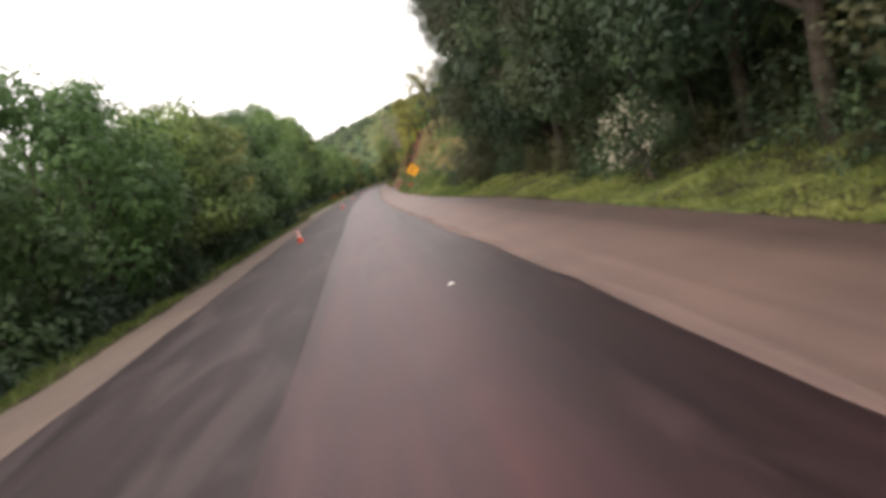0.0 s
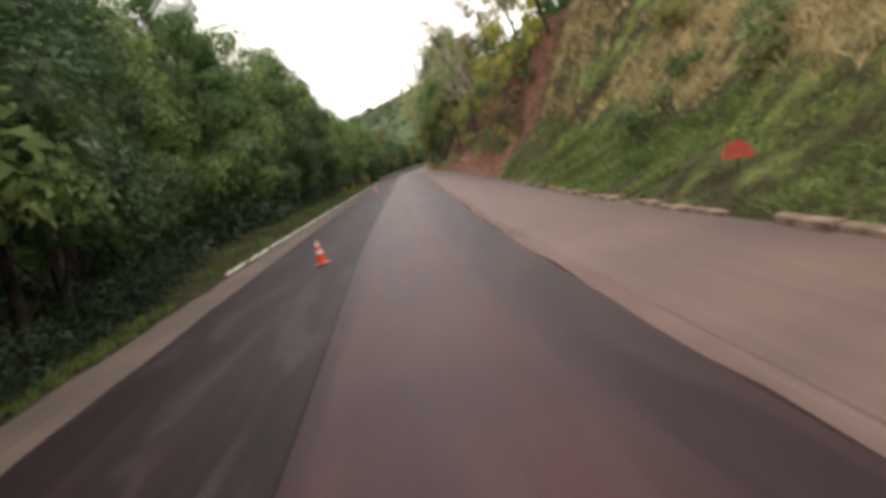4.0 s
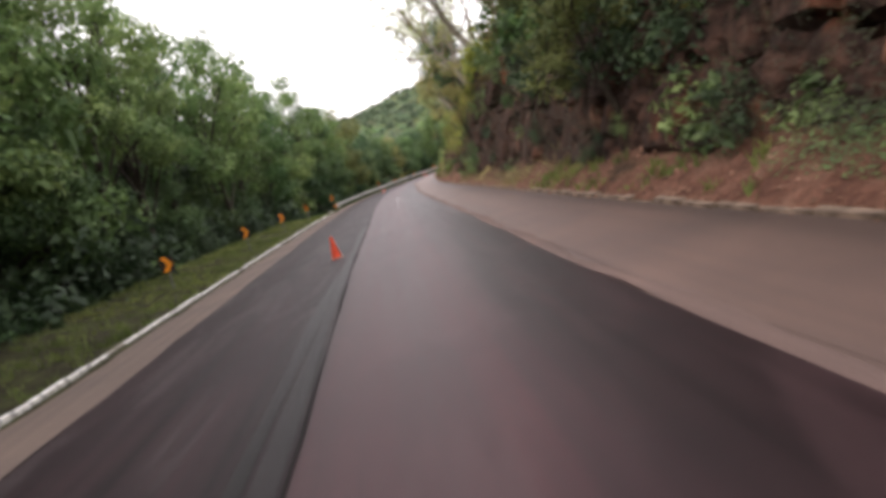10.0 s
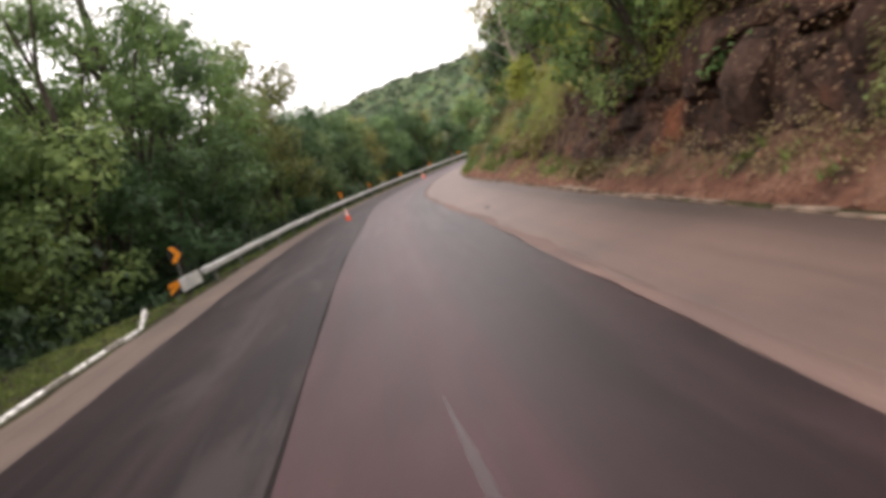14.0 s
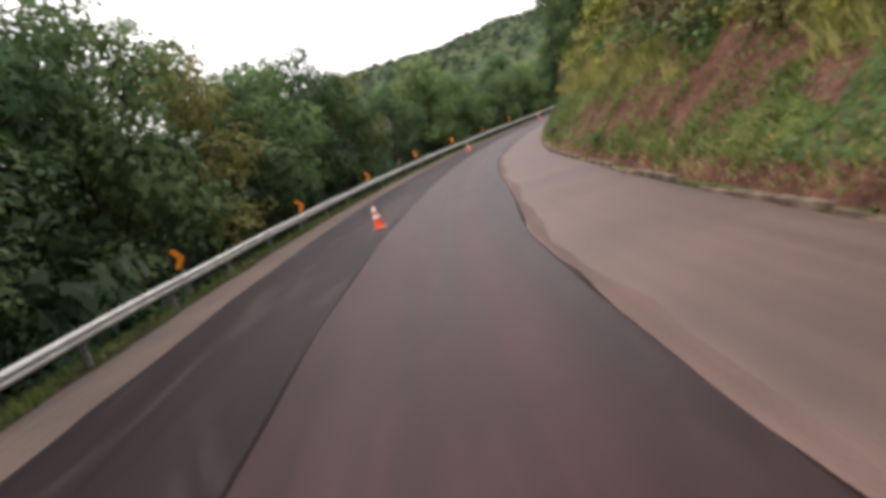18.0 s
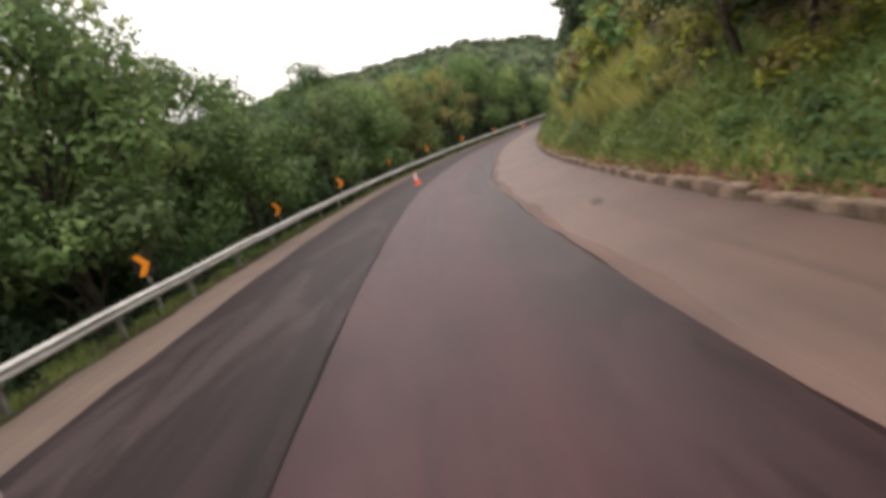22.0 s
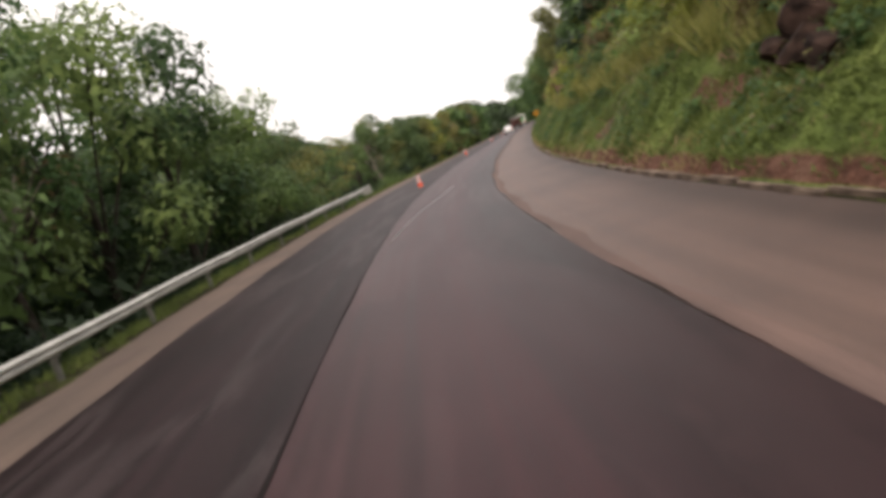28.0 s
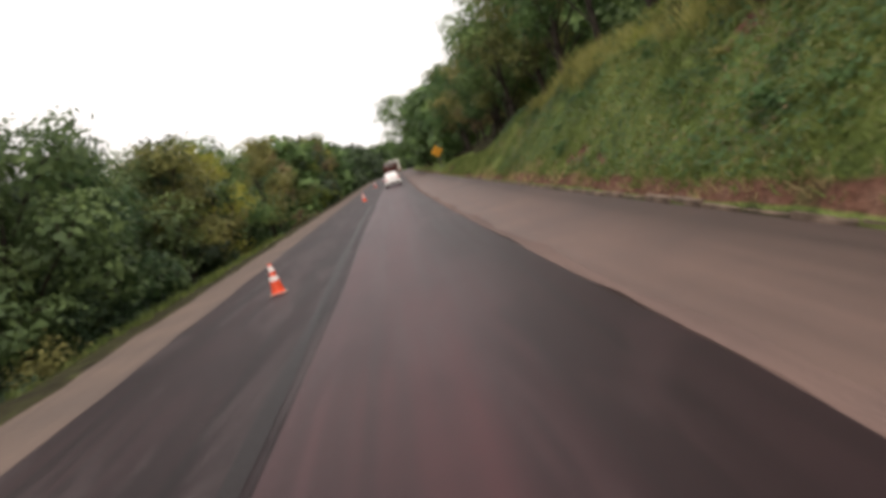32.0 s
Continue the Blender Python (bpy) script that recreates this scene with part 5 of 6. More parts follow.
TOP_Z = [8, 8.4, 9.6, 10.8, 11.6, 14, 16.6, 18.4, 19.2, 19.5, 19.5, 16.5, 13.5, 11.8, 12.4, 10.6, 11.6, 11.5, 8.9, 8.4, 10.2, 11.2, 9, 9.4, 11, 11, 9.6, 13, 14.8, 13.4, 10.2, 8.3, 7, 5.6, 5.9, 7.7, 7.2, 8, 7.5, 8.4, 9.8, 10.6, 12.5, 15.5]


def left_top(s):
    """Height of the forest wall above the road."""
    return float(np.interp(s, TOP_S, TOP_Z))


TALL = {id(k): hh for k, hh in zip(NEAR + HIGH + THIN + DRYISH + FAR + LEAN, (11.4, 9.9, 12.9, 10.4, 8.9, 11.8, 20, 18.5, 20.5, 17.4, 11.4, 8.3, 8.8, 11.9, 10.4, 9.4, 11.4, 10.4, 9.6))}


def reach(kind, s, u, top, widest=1.3, **more):
    """Plants a tree sized so that its crown reaches the height top above the road."""
    k = (top - float(ground_z(s, u))) / TALL[id(kind)]
    wide = min(widest, max(0.62, k))
    tree(kind, s, u, wide, tall=min(1.75, max(.75, k / wide)), **more)


def grow_left():
    random.seed(31)
    s = -16.0
    while s < 500:
        u = left_front(s) - random.uniform(0.0, 1.6) - (.5 if s > 236 else 0) - ((2.6 if s > 390 else 1.7) if min(abs(s + 2.5 - c[0]) for c in CHEVRONS) < 4.0 else 0)
        airy = 3.5 if 110 < s < 262 else 1.4
        kind = random.choices(NEAR + THIN, [5, 6, 4, 3, 3, 2, airy, .3])[0] if left_top(s) < 15 else random.choices(HIGH + THIN[:1] + NEAR[2:3], [.6, 1.2, 1.2, 5, 1.5] if 214 < s < 268 else [4, 6, 4, airy, 1])[0]
        if s < 84 or 262 < s < 335:
            kind = random.choices(NEAR + THIN[:1], [4, 5, 1, 1, 3, 1.5, 1] if s < 84 else [7, 2, 1, 1.5, 5, 1, 1])[0]
        if s > 400:
            kind = random.choices(NEAR, [3, 6, 1.5, 1.5, 3, .4])[0]
        if s > 494:
            kind = random.choices(NEAR[:5], [6, 1, .4, .6, 5])[0]
        if 464 < s < 494:
            kind = random.choice((NEAR[5], THIN[0], NEAR[0], THIN[0]))
        if 410 < s < 440:
            kind = random.choice((THIN[0], NEAR[1], THIN[0], NEAR[5]))
        if 320 < s < 400 and random.random() < .35:
            kind = random.choice((NEAR[3], NEAR[1], NEAR[3], DRYISH[0], DRYISH[1]))
        reach(kind, s, u, left_top(s) * random.uniform(0.86, 1.06), lean=random.uniform(0, 7))
        s += random.uniform(3.8, 5.8)
    s = -16.0
    while s < 735:
        u = left_front(s) - (random.uniform(4.0, 7.0) if s < 505 else random.uniform(0, 4))
        low = .6 if 462 < s < 496 else .8 if 208 < s < 270 else .72 if 408 < s < 442 else .88 if 138 < s < 262 else .94
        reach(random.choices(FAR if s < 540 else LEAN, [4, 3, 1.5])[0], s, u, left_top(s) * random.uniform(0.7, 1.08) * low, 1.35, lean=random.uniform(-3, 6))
        s += random.uniform(4.8, 7.2)
    s = -12.0
    while s < 735:
        u = left_front(s) - random.uniform(7.5, 18)
        reach(random.choices(LEAN, [4, 3, 1.5])[0], s, u, left_top(s) * random.uniform(0.6, .95) * (1.1 if 104 < s < 190 else 1.0 if s < 205 else .9 if s < 270 else .75 if 408 < s < 442 else .66 if 462 < s < 496 else .95), 1.4)
        s += random.uniform(2.3, 3.5)
    s = 98.0
    while s < 292:
        reach(random.choice((NEAR[0], NEAR[1], NEAR[4])), s, left_front(s) - random.uniform(1.2, 3.0) - (1.2 if min(abs(s + 2.5 - c[0]) for c in CHEVRONS) < 4.0 else 0), random.uniform(6, 9.5), lean=random.uniform(0, 5))
        s += random.uniform(4.4, 6.4)
    tree(THIN[1], 482.0, -9.5, .66, lean=-17)
    for i in range(20):
        s = 461 + i * 1.6
        shrub(SHRUBS[(2, 1, 2, 0)[i % 4]], s, left_front(s) + random.uniform(-.6, .5), random.uniform(1.0, 1.5), random.uniform(.9, 1.2))
    reach(THIN[1], 432, -13.0, 11.0)
    for s, u, top, k in ((341.5, -12.4, 11.8, 0), (346.5, -12.0, 12.2, 6), (350.5, -12.8, 11.4, 0), (376.5, -12.2, 12.3, 0), (381.0, -12.4, 11.4, 1)):
        reach((NEAR + THIN)[k], s, u, top, 1.5)
    for i, s in enumerate(np.arange(511, 600, 7.0)):
        reach((NEAR[3], DRYISH[1], NEAR[1], NEAR[3], DRYISH[0])[i % 5], float(s), -10.0 - (i % 3) * .6, left_top(s) * random.uniform(.8, 1.05))
    for s, u, top, k in ((490, -12.6, 8.0, 5), (498, -12.4, 7.4, 0), (503, -11.6, 7.6, 0), (508, -12.0, 7.4, 4), (514, -11.2, 7.4, 3), (521, -11.4, 8.2, 1)):
        reach(NEAR[k], s, u, top)
        if s > 495:
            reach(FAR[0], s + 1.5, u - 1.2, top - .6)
    for s, u, top in ((113.5, -14.6, 16.5), (148.5, -14.4, 18.5)):
        reach(HIGH[0], s, u, top, 1.5)
    for i, s in enumerate((143, 147, 152, 160, 168)):
        reach(HIGH[(2, 0, 1)[i % 3]], s, -12.4 - (i % 3), random.uniform(18.5, 21), 1.3, lean=random.uniform(4, 9))
    s = -14.0
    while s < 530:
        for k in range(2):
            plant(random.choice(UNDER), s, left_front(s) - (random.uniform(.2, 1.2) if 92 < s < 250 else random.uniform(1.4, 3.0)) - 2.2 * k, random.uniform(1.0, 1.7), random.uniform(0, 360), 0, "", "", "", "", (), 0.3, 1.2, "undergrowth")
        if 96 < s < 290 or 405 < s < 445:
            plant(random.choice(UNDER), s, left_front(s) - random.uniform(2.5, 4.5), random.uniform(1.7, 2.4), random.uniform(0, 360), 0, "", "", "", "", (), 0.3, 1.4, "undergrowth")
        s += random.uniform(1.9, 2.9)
    s = -16.0
    while s < 520:
        f = left_front(s)
        kind = random.choices(SHRUBS, [10, 2, .5, .7, .2, .1])[0]
        near_board = min(abs(s + 1.5 - c[0]) for c in CHEVRONS) < 4.5
        if 262 < s < 325:
            kind = SHRUBS[0]
            s += .8
        shrub(kind, s, f + (random.uniform(-.5, .1) if near_board else random.uniform(0.1, 1.1)), random.uniform(0.75, 1.2) * (.75 if near_board else 1), random.uniform(.8, 1.3))
        s += random.uniform(2.2, 3.8)


grow_left()


def grow_right():
    random.seed(32)
    # wood beside the first stretch
    s = -14.0
    while s < 39:
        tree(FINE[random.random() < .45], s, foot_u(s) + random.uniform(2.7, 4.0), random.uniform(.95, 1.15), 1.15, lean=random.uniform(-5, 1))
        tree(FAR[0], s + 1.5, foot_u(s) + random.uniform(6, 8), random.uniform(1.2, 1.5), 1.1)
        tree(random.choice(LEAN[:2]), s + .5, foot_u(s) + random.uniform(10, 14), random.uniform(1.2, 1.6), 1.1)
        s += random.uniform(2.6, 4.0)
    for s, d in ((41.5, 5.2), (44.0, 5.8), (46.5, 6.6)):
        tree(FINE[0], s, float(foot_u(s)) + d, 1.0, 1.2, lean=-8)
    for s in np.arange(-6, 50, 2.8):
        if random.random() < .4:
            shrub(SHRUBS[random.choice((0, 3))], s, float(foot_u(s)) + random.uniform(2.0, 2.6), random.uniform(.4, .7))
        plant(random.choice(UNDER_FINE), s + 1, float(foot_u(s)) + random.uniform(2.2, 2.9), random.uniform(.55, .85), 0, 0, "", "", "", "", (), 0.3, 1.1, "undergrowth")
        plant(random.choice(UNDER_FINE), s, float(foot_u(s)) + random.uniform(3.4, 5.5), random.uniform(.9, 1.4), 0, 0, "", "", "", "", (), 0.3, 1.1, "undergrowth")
    blossom = make_shrub(91, 1.9, 2.4, 330, .052, BLOSSOM)
    tree(FINE[0], 15.2, float(foot_u(15.2)) + 2.6, .42, lean=-3)
    plant(blossom, 16.4, float(foot_u(16)) + 1.7, .9, 40, 0, "flowering_shrub", "shrub with pale cream blossom at the wood's edge", "shrub", "", ("woody_base", "blossom"), -.6)
    # grassy slope by the sign
    for s, d, k in ((46, 7, 0), (52, 9, 4), (58, 10.5, 1), (66, 11, 5), (74, 11, 5), (81, 9, 5), (87, 7, 5), (91, 6.0, 5), (97, 7.5, 5), (89, 8.5, 6)):
        tree((NEAR + THIN[1:])[k], s, float(foot_u(s)) + d, random.uniform(.6, .85))
    for s, d in ((56, 3.4), (60, 4.2), (62, 3.0), (64, 5.5), (66, 3.1), (69, 3.8), (72, 4.8), (75, 3.2), (78, 5.2), (81, 3.0), (84, 3.2), (88, 4.2), (70, 6.6), (79, 7.0), (58, 5.6), (61, 6.4), (63, 4.2), (67, 5.0), (68, 7.6), (73, 6.0), (76, 4.4), (80, 4.0), (83, 5.4)):
        shrub(random.choice((SHRUBS[1], SHRUBS[3], SHRUBS[2])), s, float(foot_u(s)) + d, random.uniform(.4, .85), .85)
    # top of the rock cut: leafy fringe and hanging scrub
    s = 98.0
    while s < 262:
        z1, m1, z2, m2 = (float(np.interp(s, BANK_S, b)) for b in (BANK_Z1, BANK_M1, BANK_Z2, BANK_M2))
        top = z1 / m1 + (z2 - z1) / m2
        kind = random.choices(NEAR + DRYISH + THIN + AIRY, [.1, .6, .2, 1.5, .1, 2, .6, 2.5, 1.5, .5, 6, 5])[0]
        back_off = float(np.interp(s, [98, 210, 228, 262], [0, 0, 2.5, 3.5]))
        tree(kind, s, float(foot_u(s)) + top + back_off + random.uniform(-0.3, 1.2), random.uniform(.6, .85) * (1 if s < 222 else .75) * (.66 if kind is THIN[0] else 1), lean=random.uniform(-16, -2), back=False)
        if 142 < s < 200:
            tree(LEAN[2], s + 2, float(foot_u(s)) + top + back_off + random.uniform(3.5, 7), random.uniform(.8, 1.1) * (1 if s < 222 else .7))
        s += random.uniform(3.0, 4.6) * (2.4 if s < 146 else 1.5 if s < 192 else 1)
    s = 99.0
    while s < 264:
        z1, m1, z2, m2 = (float(np.interp(s, BANK_S, b)) for b in (BANK_Z1, BANK_M1, BANK_Z2, BANK_M2))
        f = random.choice((random.uniform(.0, .5), random.uniform(.5, 1.1), random.uniform(.8, 1.1)))
        d = z1 / m1 + f * (z2 - z1) / m2
        kind = random.choices(SHRUBS, [2, 3, 1, 3, 4 if f < .8 else 1, 5 if f > .6 else 1] if not 150 < s < 198 else [5, 1.5, 0, .6, .4, 0])[0]
        if not 150 < s < 198 or random.random() < .7:
            shrub(kind, s, float(foot_u(s)) + d - .3, random.uniform(.4, .8), random.uniform(.7, 1.2), back=random.random() < .7)
        s += random.uniform(.55, 1.2)
    s = 100.0
    while s < 250:
        z1, m1, z2, m2 = (float(np.interp(s, BANK_S, b)) for b in (BANK_Z1, BANK_M1, BANK_Z2, BANK_M2))
        lip = z1 / m1 + (z2 - z1) / m2
        for k in range(2):
            kind = random.choices(SHRUBS, [0, 1.2, .6, 4, 1.5, 8] if not 150 < s < 192 else [4, 3, 1, 1, 1, .5])[0]
            if s < 148:
                kind = SHRUBS[random.choice((5, 5, 3))]
            shrub(kind, s + random.uniform(-.6, .6), float(foot_u(s)) + lip + random.uniform(-.25, .15) - .25 * k, random.uniform(.6, 1.05), random.uniform(.8, 1.3), back=k == 1 or random.random() < .4)
        s += random.uniform(1.6, 2.6) * (2.6 if s < 146 else 1)
    for s, sc, k in ((141, .62, 5), (172, .6, 3), (199, .6, 5), (226, .6, 1)):
        tree(NEAR[k], s, float(foot_u(s)) + float(np.interp(s, BANK_S, BANK_Z1) / np.interp(s, BANK_S, BANK_M1)) + .25, sc, lean=random.uniform(-14, -5))
    # tree leaning out over the road from the cut
    for s, d, k, sc, ln in ((188, 3.4, AIRY[0], .9, -18), (196, 3.2, AIRY[0], 1.0, -22), (204, 3.2, AIRY[0], .95, -24), (211, 3.3, AIRY[1], .9, -20), (218, 3.4, AIRY[0], .85, -20), (236, 3.6, AIRY[1], .75, -16), (244, 4.0, NEAR[5], .7, -12), (250, 4.4, AIRY[0], .7, -10)):
        tree(k, s, float(foot_u(s)) + d, sc, lean=ln)
    for s, d, k, sc in ((124, 3.4, 0, .55), (131, 3.6, 0, .6), (139, 3.6, 0, .55)):
        tree(AIRY[k], s, float(foot_u(s)) + d, sc * 1.4, lean=random.uniform(-22, -14))
    # shade-coloured undergrowth set over the rock to darken this stretch of the cut
    s = 150.0
    while s < 186:
        z1, m1, z2, m2 = (float(np.interp(s, BANK_S, b)) for b in (BANK_Z1, BANK_M1, BANK_Z2, BANK_M2))
        for k in range(2):
            plant(random.choice(UNDER), s, float(foot_u(s)) + z1 / m1 + random.uniform(.5, 1.05) * (z2 - z1) / m2 - .2, random.uniform(.4, .75), random.uniform(0, 360), 0, "", "", "", "", (), 0.2, 1.0, "undergrowth")
        s += random.uniform(.9, 1.5)
    # canopy that closes over the shaded part of the cut
    s = 146.0
    while s < 190:
        z1, m1, z2, m2 = (float(np.interp(s, BANK_S, b)) for b in (BANK_Z1, BANK_M1, BANK_Z2, BANK_M2))
        lip = z1 / m1 + (z2 - z1) / m2
        tree(random.choice((NEAR[0], NEAR[1], NEAR[1], AIRY[1]) if 149 < s < 178 else AIRY), s, float(foot_u(s)) + lip + random.uniform(.2, .8), random.uniform(.62, .8), lean=random.uniform(-22, -12))
        if 149 < s < 180:
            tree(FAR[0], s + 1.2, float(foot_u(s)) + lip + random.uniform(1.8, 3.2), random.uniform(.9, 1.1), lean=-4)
        s += random.uniform(3.4, 5.0)
    # scrub on the long slope, from the crest of the grass upwards
    s = 254.0
    while s < 500:
        foot, d1 = float(foot_u(s)), float(crest(s))
        for k in range(7):
            kind = random.choices(SHRUBS, [.8, 3, 1.5, 5, 2.2, 4.5] if s > 272 else [5, 4, .5, 2, 1, .8])[0]
            off = random.uniform(.35, .9) if k < 2 else random.uniform(.9, 5.2)
            shrub(kind, s + random.uniform(-1, 1), foot + d1 + off, random.uniform(.4, .7) if k < 2 else random.uniform(.6, 1.0), random.uniform(.7, 1.2), back=k > 0 or random.random() < .6)
        if random.random() < .7:
            tree(random.choice(LEAN + DRYISH[:1] + LEAN), s, foot + d1 + random.uniform(3, 6.5), random.uniform(.4, .6), back=True)
        s += random.uniform(1.6, 2.4)
    # low mounds of creeper over the grass
    for i in range(330):
        s = random.uniform(254, 516)
        d = random.uniform(.5, float(crest(s)) + .3)
        if wave(np.float64(s), np.float64(d * 3), 33, .5) > -.25:
            kind = SHRUBS[random.choice((1, 2, 1, 3))]
            shrub(kind, s, float(foot_u(s)) + d, random.uniform(.18, .4), random.uniform(.5, .8), back=True)
    for i in range(22):
        s = 311 + i * 1.1
        tree(NEAR[(0, 4, 0, 4, 1)[i % 5]], s, float(foot_u(s)) + float(crest(s)) + random.uniform(.3, 1.0) + (1.6 if i % 2 else 0), random.uniform(.36, .55), back=i % 2 == 1)
    for s, d, k, sc in ((304, 4.0, 4, .5), (307, 3.4, 0, .5), (362, 6.5, 1, .5), (356, 7.5, 4, .6), (391, 4.5, 3, .45), (284, 4.6, 3, .45), (268, 4.2, 5, .5)):
        tree(NEAR[k], s, float(foot_u(s)) + d, sc)
    # wood where the cut ends
    s = 499.0
    while s < 560:
        u = float(foot_u(s)) + float(np.interp(s, [498, 530, 560], [5.6, 4.2, 3.4])) + random.uniform(0, 1.5)
        tree(random.choice((NEAR[5], NEAR[3], NEAR[1], DRYISH[0], NEAR[3], NEAR[1])), s, u, random.uniform(.8, 1.1))
        s += random.uniform(3.2, 4.6)
    s = 508.0
    while s < 735:
        tree(LEAN[2], s, float(foot_u(s)) + random.uniform(10, 18), random.uniform(.95, 1.35))
        if s > 556:
            reach(random.choice(LEAN[1:]), s + 2, float(foot_u(s)) + random.uniform(2.6, 5), random.uniform(9, 13))
        s += random.uniform(3.6, 5.5)
    reach(NEAR[2], 588, 6.6, 14.5, lean=-20)
    reach(NEAR[1], 583, 8.5, 13.5, lean=-4)
    reach(DRYISH[0], 560, 9.5, 11.5)
    reach(DRYISH[0], 553, 11, 12.5)
    for s, d in ((470, 7.2), (476, 7.6), (483, 7.9), (490, 8.2), (497, 8.6)):
        tree(random.choice((NEAR[3], DRYISH[1], NEAR[0])), s, float(foot_u(s)) + d, random.uniform(.5, .7))
    for s in np.arange(455, 472, 1.4):
        shrub(SHRUBS[4], s, float(foot_u(s)) + random.uniform(2.6, 4.8), random.uniform(.6, .95), back=random.random() < .5)


grow_right()


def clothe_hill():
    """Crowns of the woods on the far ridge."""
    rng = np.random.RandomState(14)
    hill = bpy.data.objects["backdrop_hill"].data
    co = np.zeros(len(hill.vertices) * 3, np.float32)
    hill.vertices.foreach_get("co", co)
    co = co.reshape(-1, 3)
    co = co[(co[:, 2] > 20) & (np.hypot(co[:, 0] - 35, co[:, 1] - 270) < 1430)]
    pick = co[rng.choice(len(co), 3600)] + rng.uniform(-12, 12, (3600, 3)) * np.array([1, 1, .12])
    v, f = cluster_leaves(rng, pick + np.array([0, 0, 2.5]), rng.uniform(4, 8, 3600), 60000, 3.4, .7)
    tagged(new("hill_woods", quick_mesh("hill_woods", v, f, LEAF_HAZY)), "green tree crowns covering the far ridge, distance haze in their colour", "woods", kind="stuff")


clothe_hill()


def clothe_uplands():
    """Tree crowns on the high ground above the bank and far down the valley side."""
    rng = np.random.RandomState(15)
    for name, u0, u1, s0, n, label in (("upland_woods", 16, 64, -55, 900, "tree crowns on the high ground above the road"), ("valley_woods", -92, -30, -55, 900, "tree crowns on the valley side below the road")):
        s, u = rng.uniform(s0, 720, n), rng.uniform(u0, u1, n)
        x, y = at(s, u)
        c = np.stack([x, y, ground_z(s, u) + rng.uniform(2, 5, n)], 1)
        v, f = cluster_leaves(rng, c, rng.uniform(2.2, 3.8, n), 26000, 1.3, .8)
        tagged(new(name, quick_mesh(name, v, f, LEAF_DARK)), label, "woods", kind="stuff")


clothe_uplands()
link_joined("far_woods", "forest trees standing behind the first row", "woods")
link_joined("undergrowth", "undergrowth below the forest trees, shade mixed into its deep green", "undergrowth")
link_joined("slope_scrub", "mixed scrub bushes covering the upper bank", "scrub")


# ---- grass and creepers ----
def blades(name, n, s0, s1, u_of, height, width, mat, seed, label, droop=0.35, gaps=-0.35):
    """Single blades over a band of ground; u_of gives the place across for each s and random number."""
    rng = np.random.RandomState(seed)
    k = n // 9
    s, f = rng.uniform(s0, s1, k), rng.uniform(0, 1, k)
    u = u_of(s, f)
    keep = wave(s, u, seed + 5, 1.1) + 0.7 * wave(s, u, seed + 9, 0.35) + rng.uniform(-.5, .5, k) > gaps
    keep &= ~(bare(s, u) & (rng.uniform(0, 1, k) < .7))
    s, u = np.repeat(s[keep], 12), np.repeat(u[keep], 12)
    s, u = s + rng.normal(0, .12, len(s)), u + rng.normal(0, .10, len(s))
    ok = (u < -6.9) | (u > foot_u(s) + 0.1)
    s, u = s[ok], u[ok]
    n = len(s)
    z = ground_z(s, u) - 0.03
    x, y = at(s, u)
    h = height * rng.uniform(0.45, 1.25, n) * (1 + 0.35 * wave(s, u, seed + 6, 0.8))
    a = rng.uniform(0, 6.28, n)
    w = width * rng.uniform(0.6, 1.3, n)
    tip = rng.normal(0, droop, (n, 2)) * h[:, None]
    v = np.stack([np.stack([x - np.cos(a) * w, y - np.sin(a) * w, z], 1), np.stack([x + np.cos(a) * w, y + np.sin(a) * w, z], 1), np.stack([x + tip[:, 0], y + tip[:, 1], z + h], 1)], 1).reshape(-1, 3)
    ob = new(name, quick_mesh(name, v, np.arange(3 * n).reshape(n, 3), mat))
    tagged(ob, label, "grass", kind="stuff")


verge_w = lambda s: np.interp(s, [-60, 80, 95, 225, 240, 760], [1.9, 1.9, 5.0, 5.0, 2.2, 2.2])
blades("verge_grass", 70000, -20, 520, lambda s, f: -6.95 - verge_w(s) * f ** 1.2 - np.where((s > 86) & (s < 232), .3, 0), .22, .022, VERGE_GRASS, 71, "ragged green grass on the valley-side verge")
blades("verge_lawn", 22000, 176, 236, lambda s, f: -7.2 - 4.6 * f, .13, .024, GRASS, 97, "short bright green grass on the verge by the chevron boards", .5, -.6)
blades("bank_grass", 36000, -15, 60, lambda s, f: foot_u(s) + .1 + 2.4 * f, .12, .025, GRASS, 72, "green grass on the bank beside the shoulder", .7, -.9)
blades("slope_foot_grass", 46000, 38, 95, lambda s, f: foot_u(s) + .1 + 2.7 * f, .16, .03, GRASS, 78, "fresh green grass at the foot of the slope by the sign", .9)
blades("dry_bank_grass", 22000, 42, 96, lambda s, f: foot_u(s) + 3.0 + 6 * f, .4, .024, DRY_GRASS, 73, "tall straw-coloured grass on the slope", .6)
blades("slope_grass", 170000, 255, 545, lambda s, f: foot_u(s) + .28 + (crest(s) + .15) * f, .17, .03, GRASS, 74, "long vivid green grass covering the cut slope", 0.7, -0.45)
blades("slope_straw", 11000, 256, 520, lambda s, f: foot_u(s) + .12 + .5 * f, .16, .022, DRY_GRASS, 75, "dry straw fringe along the foot of the slope")
blades("slope_tall_grass", 6000, 262, 309, lambda s, f: foot_u(s) + crest(s) - .3 + 1.6 * f, .6, .03, REED, 76, "tall pale yellow-green reeds along the crest of the slope")
blades("slope_tall_grass", 34000, 337, 510, lambda s, f: foot_u(s) + crest(s) - .3 + 1.6 * f, .7, .03, REED, 79, "tall pale yellow-green reeds along the crest of the slope")
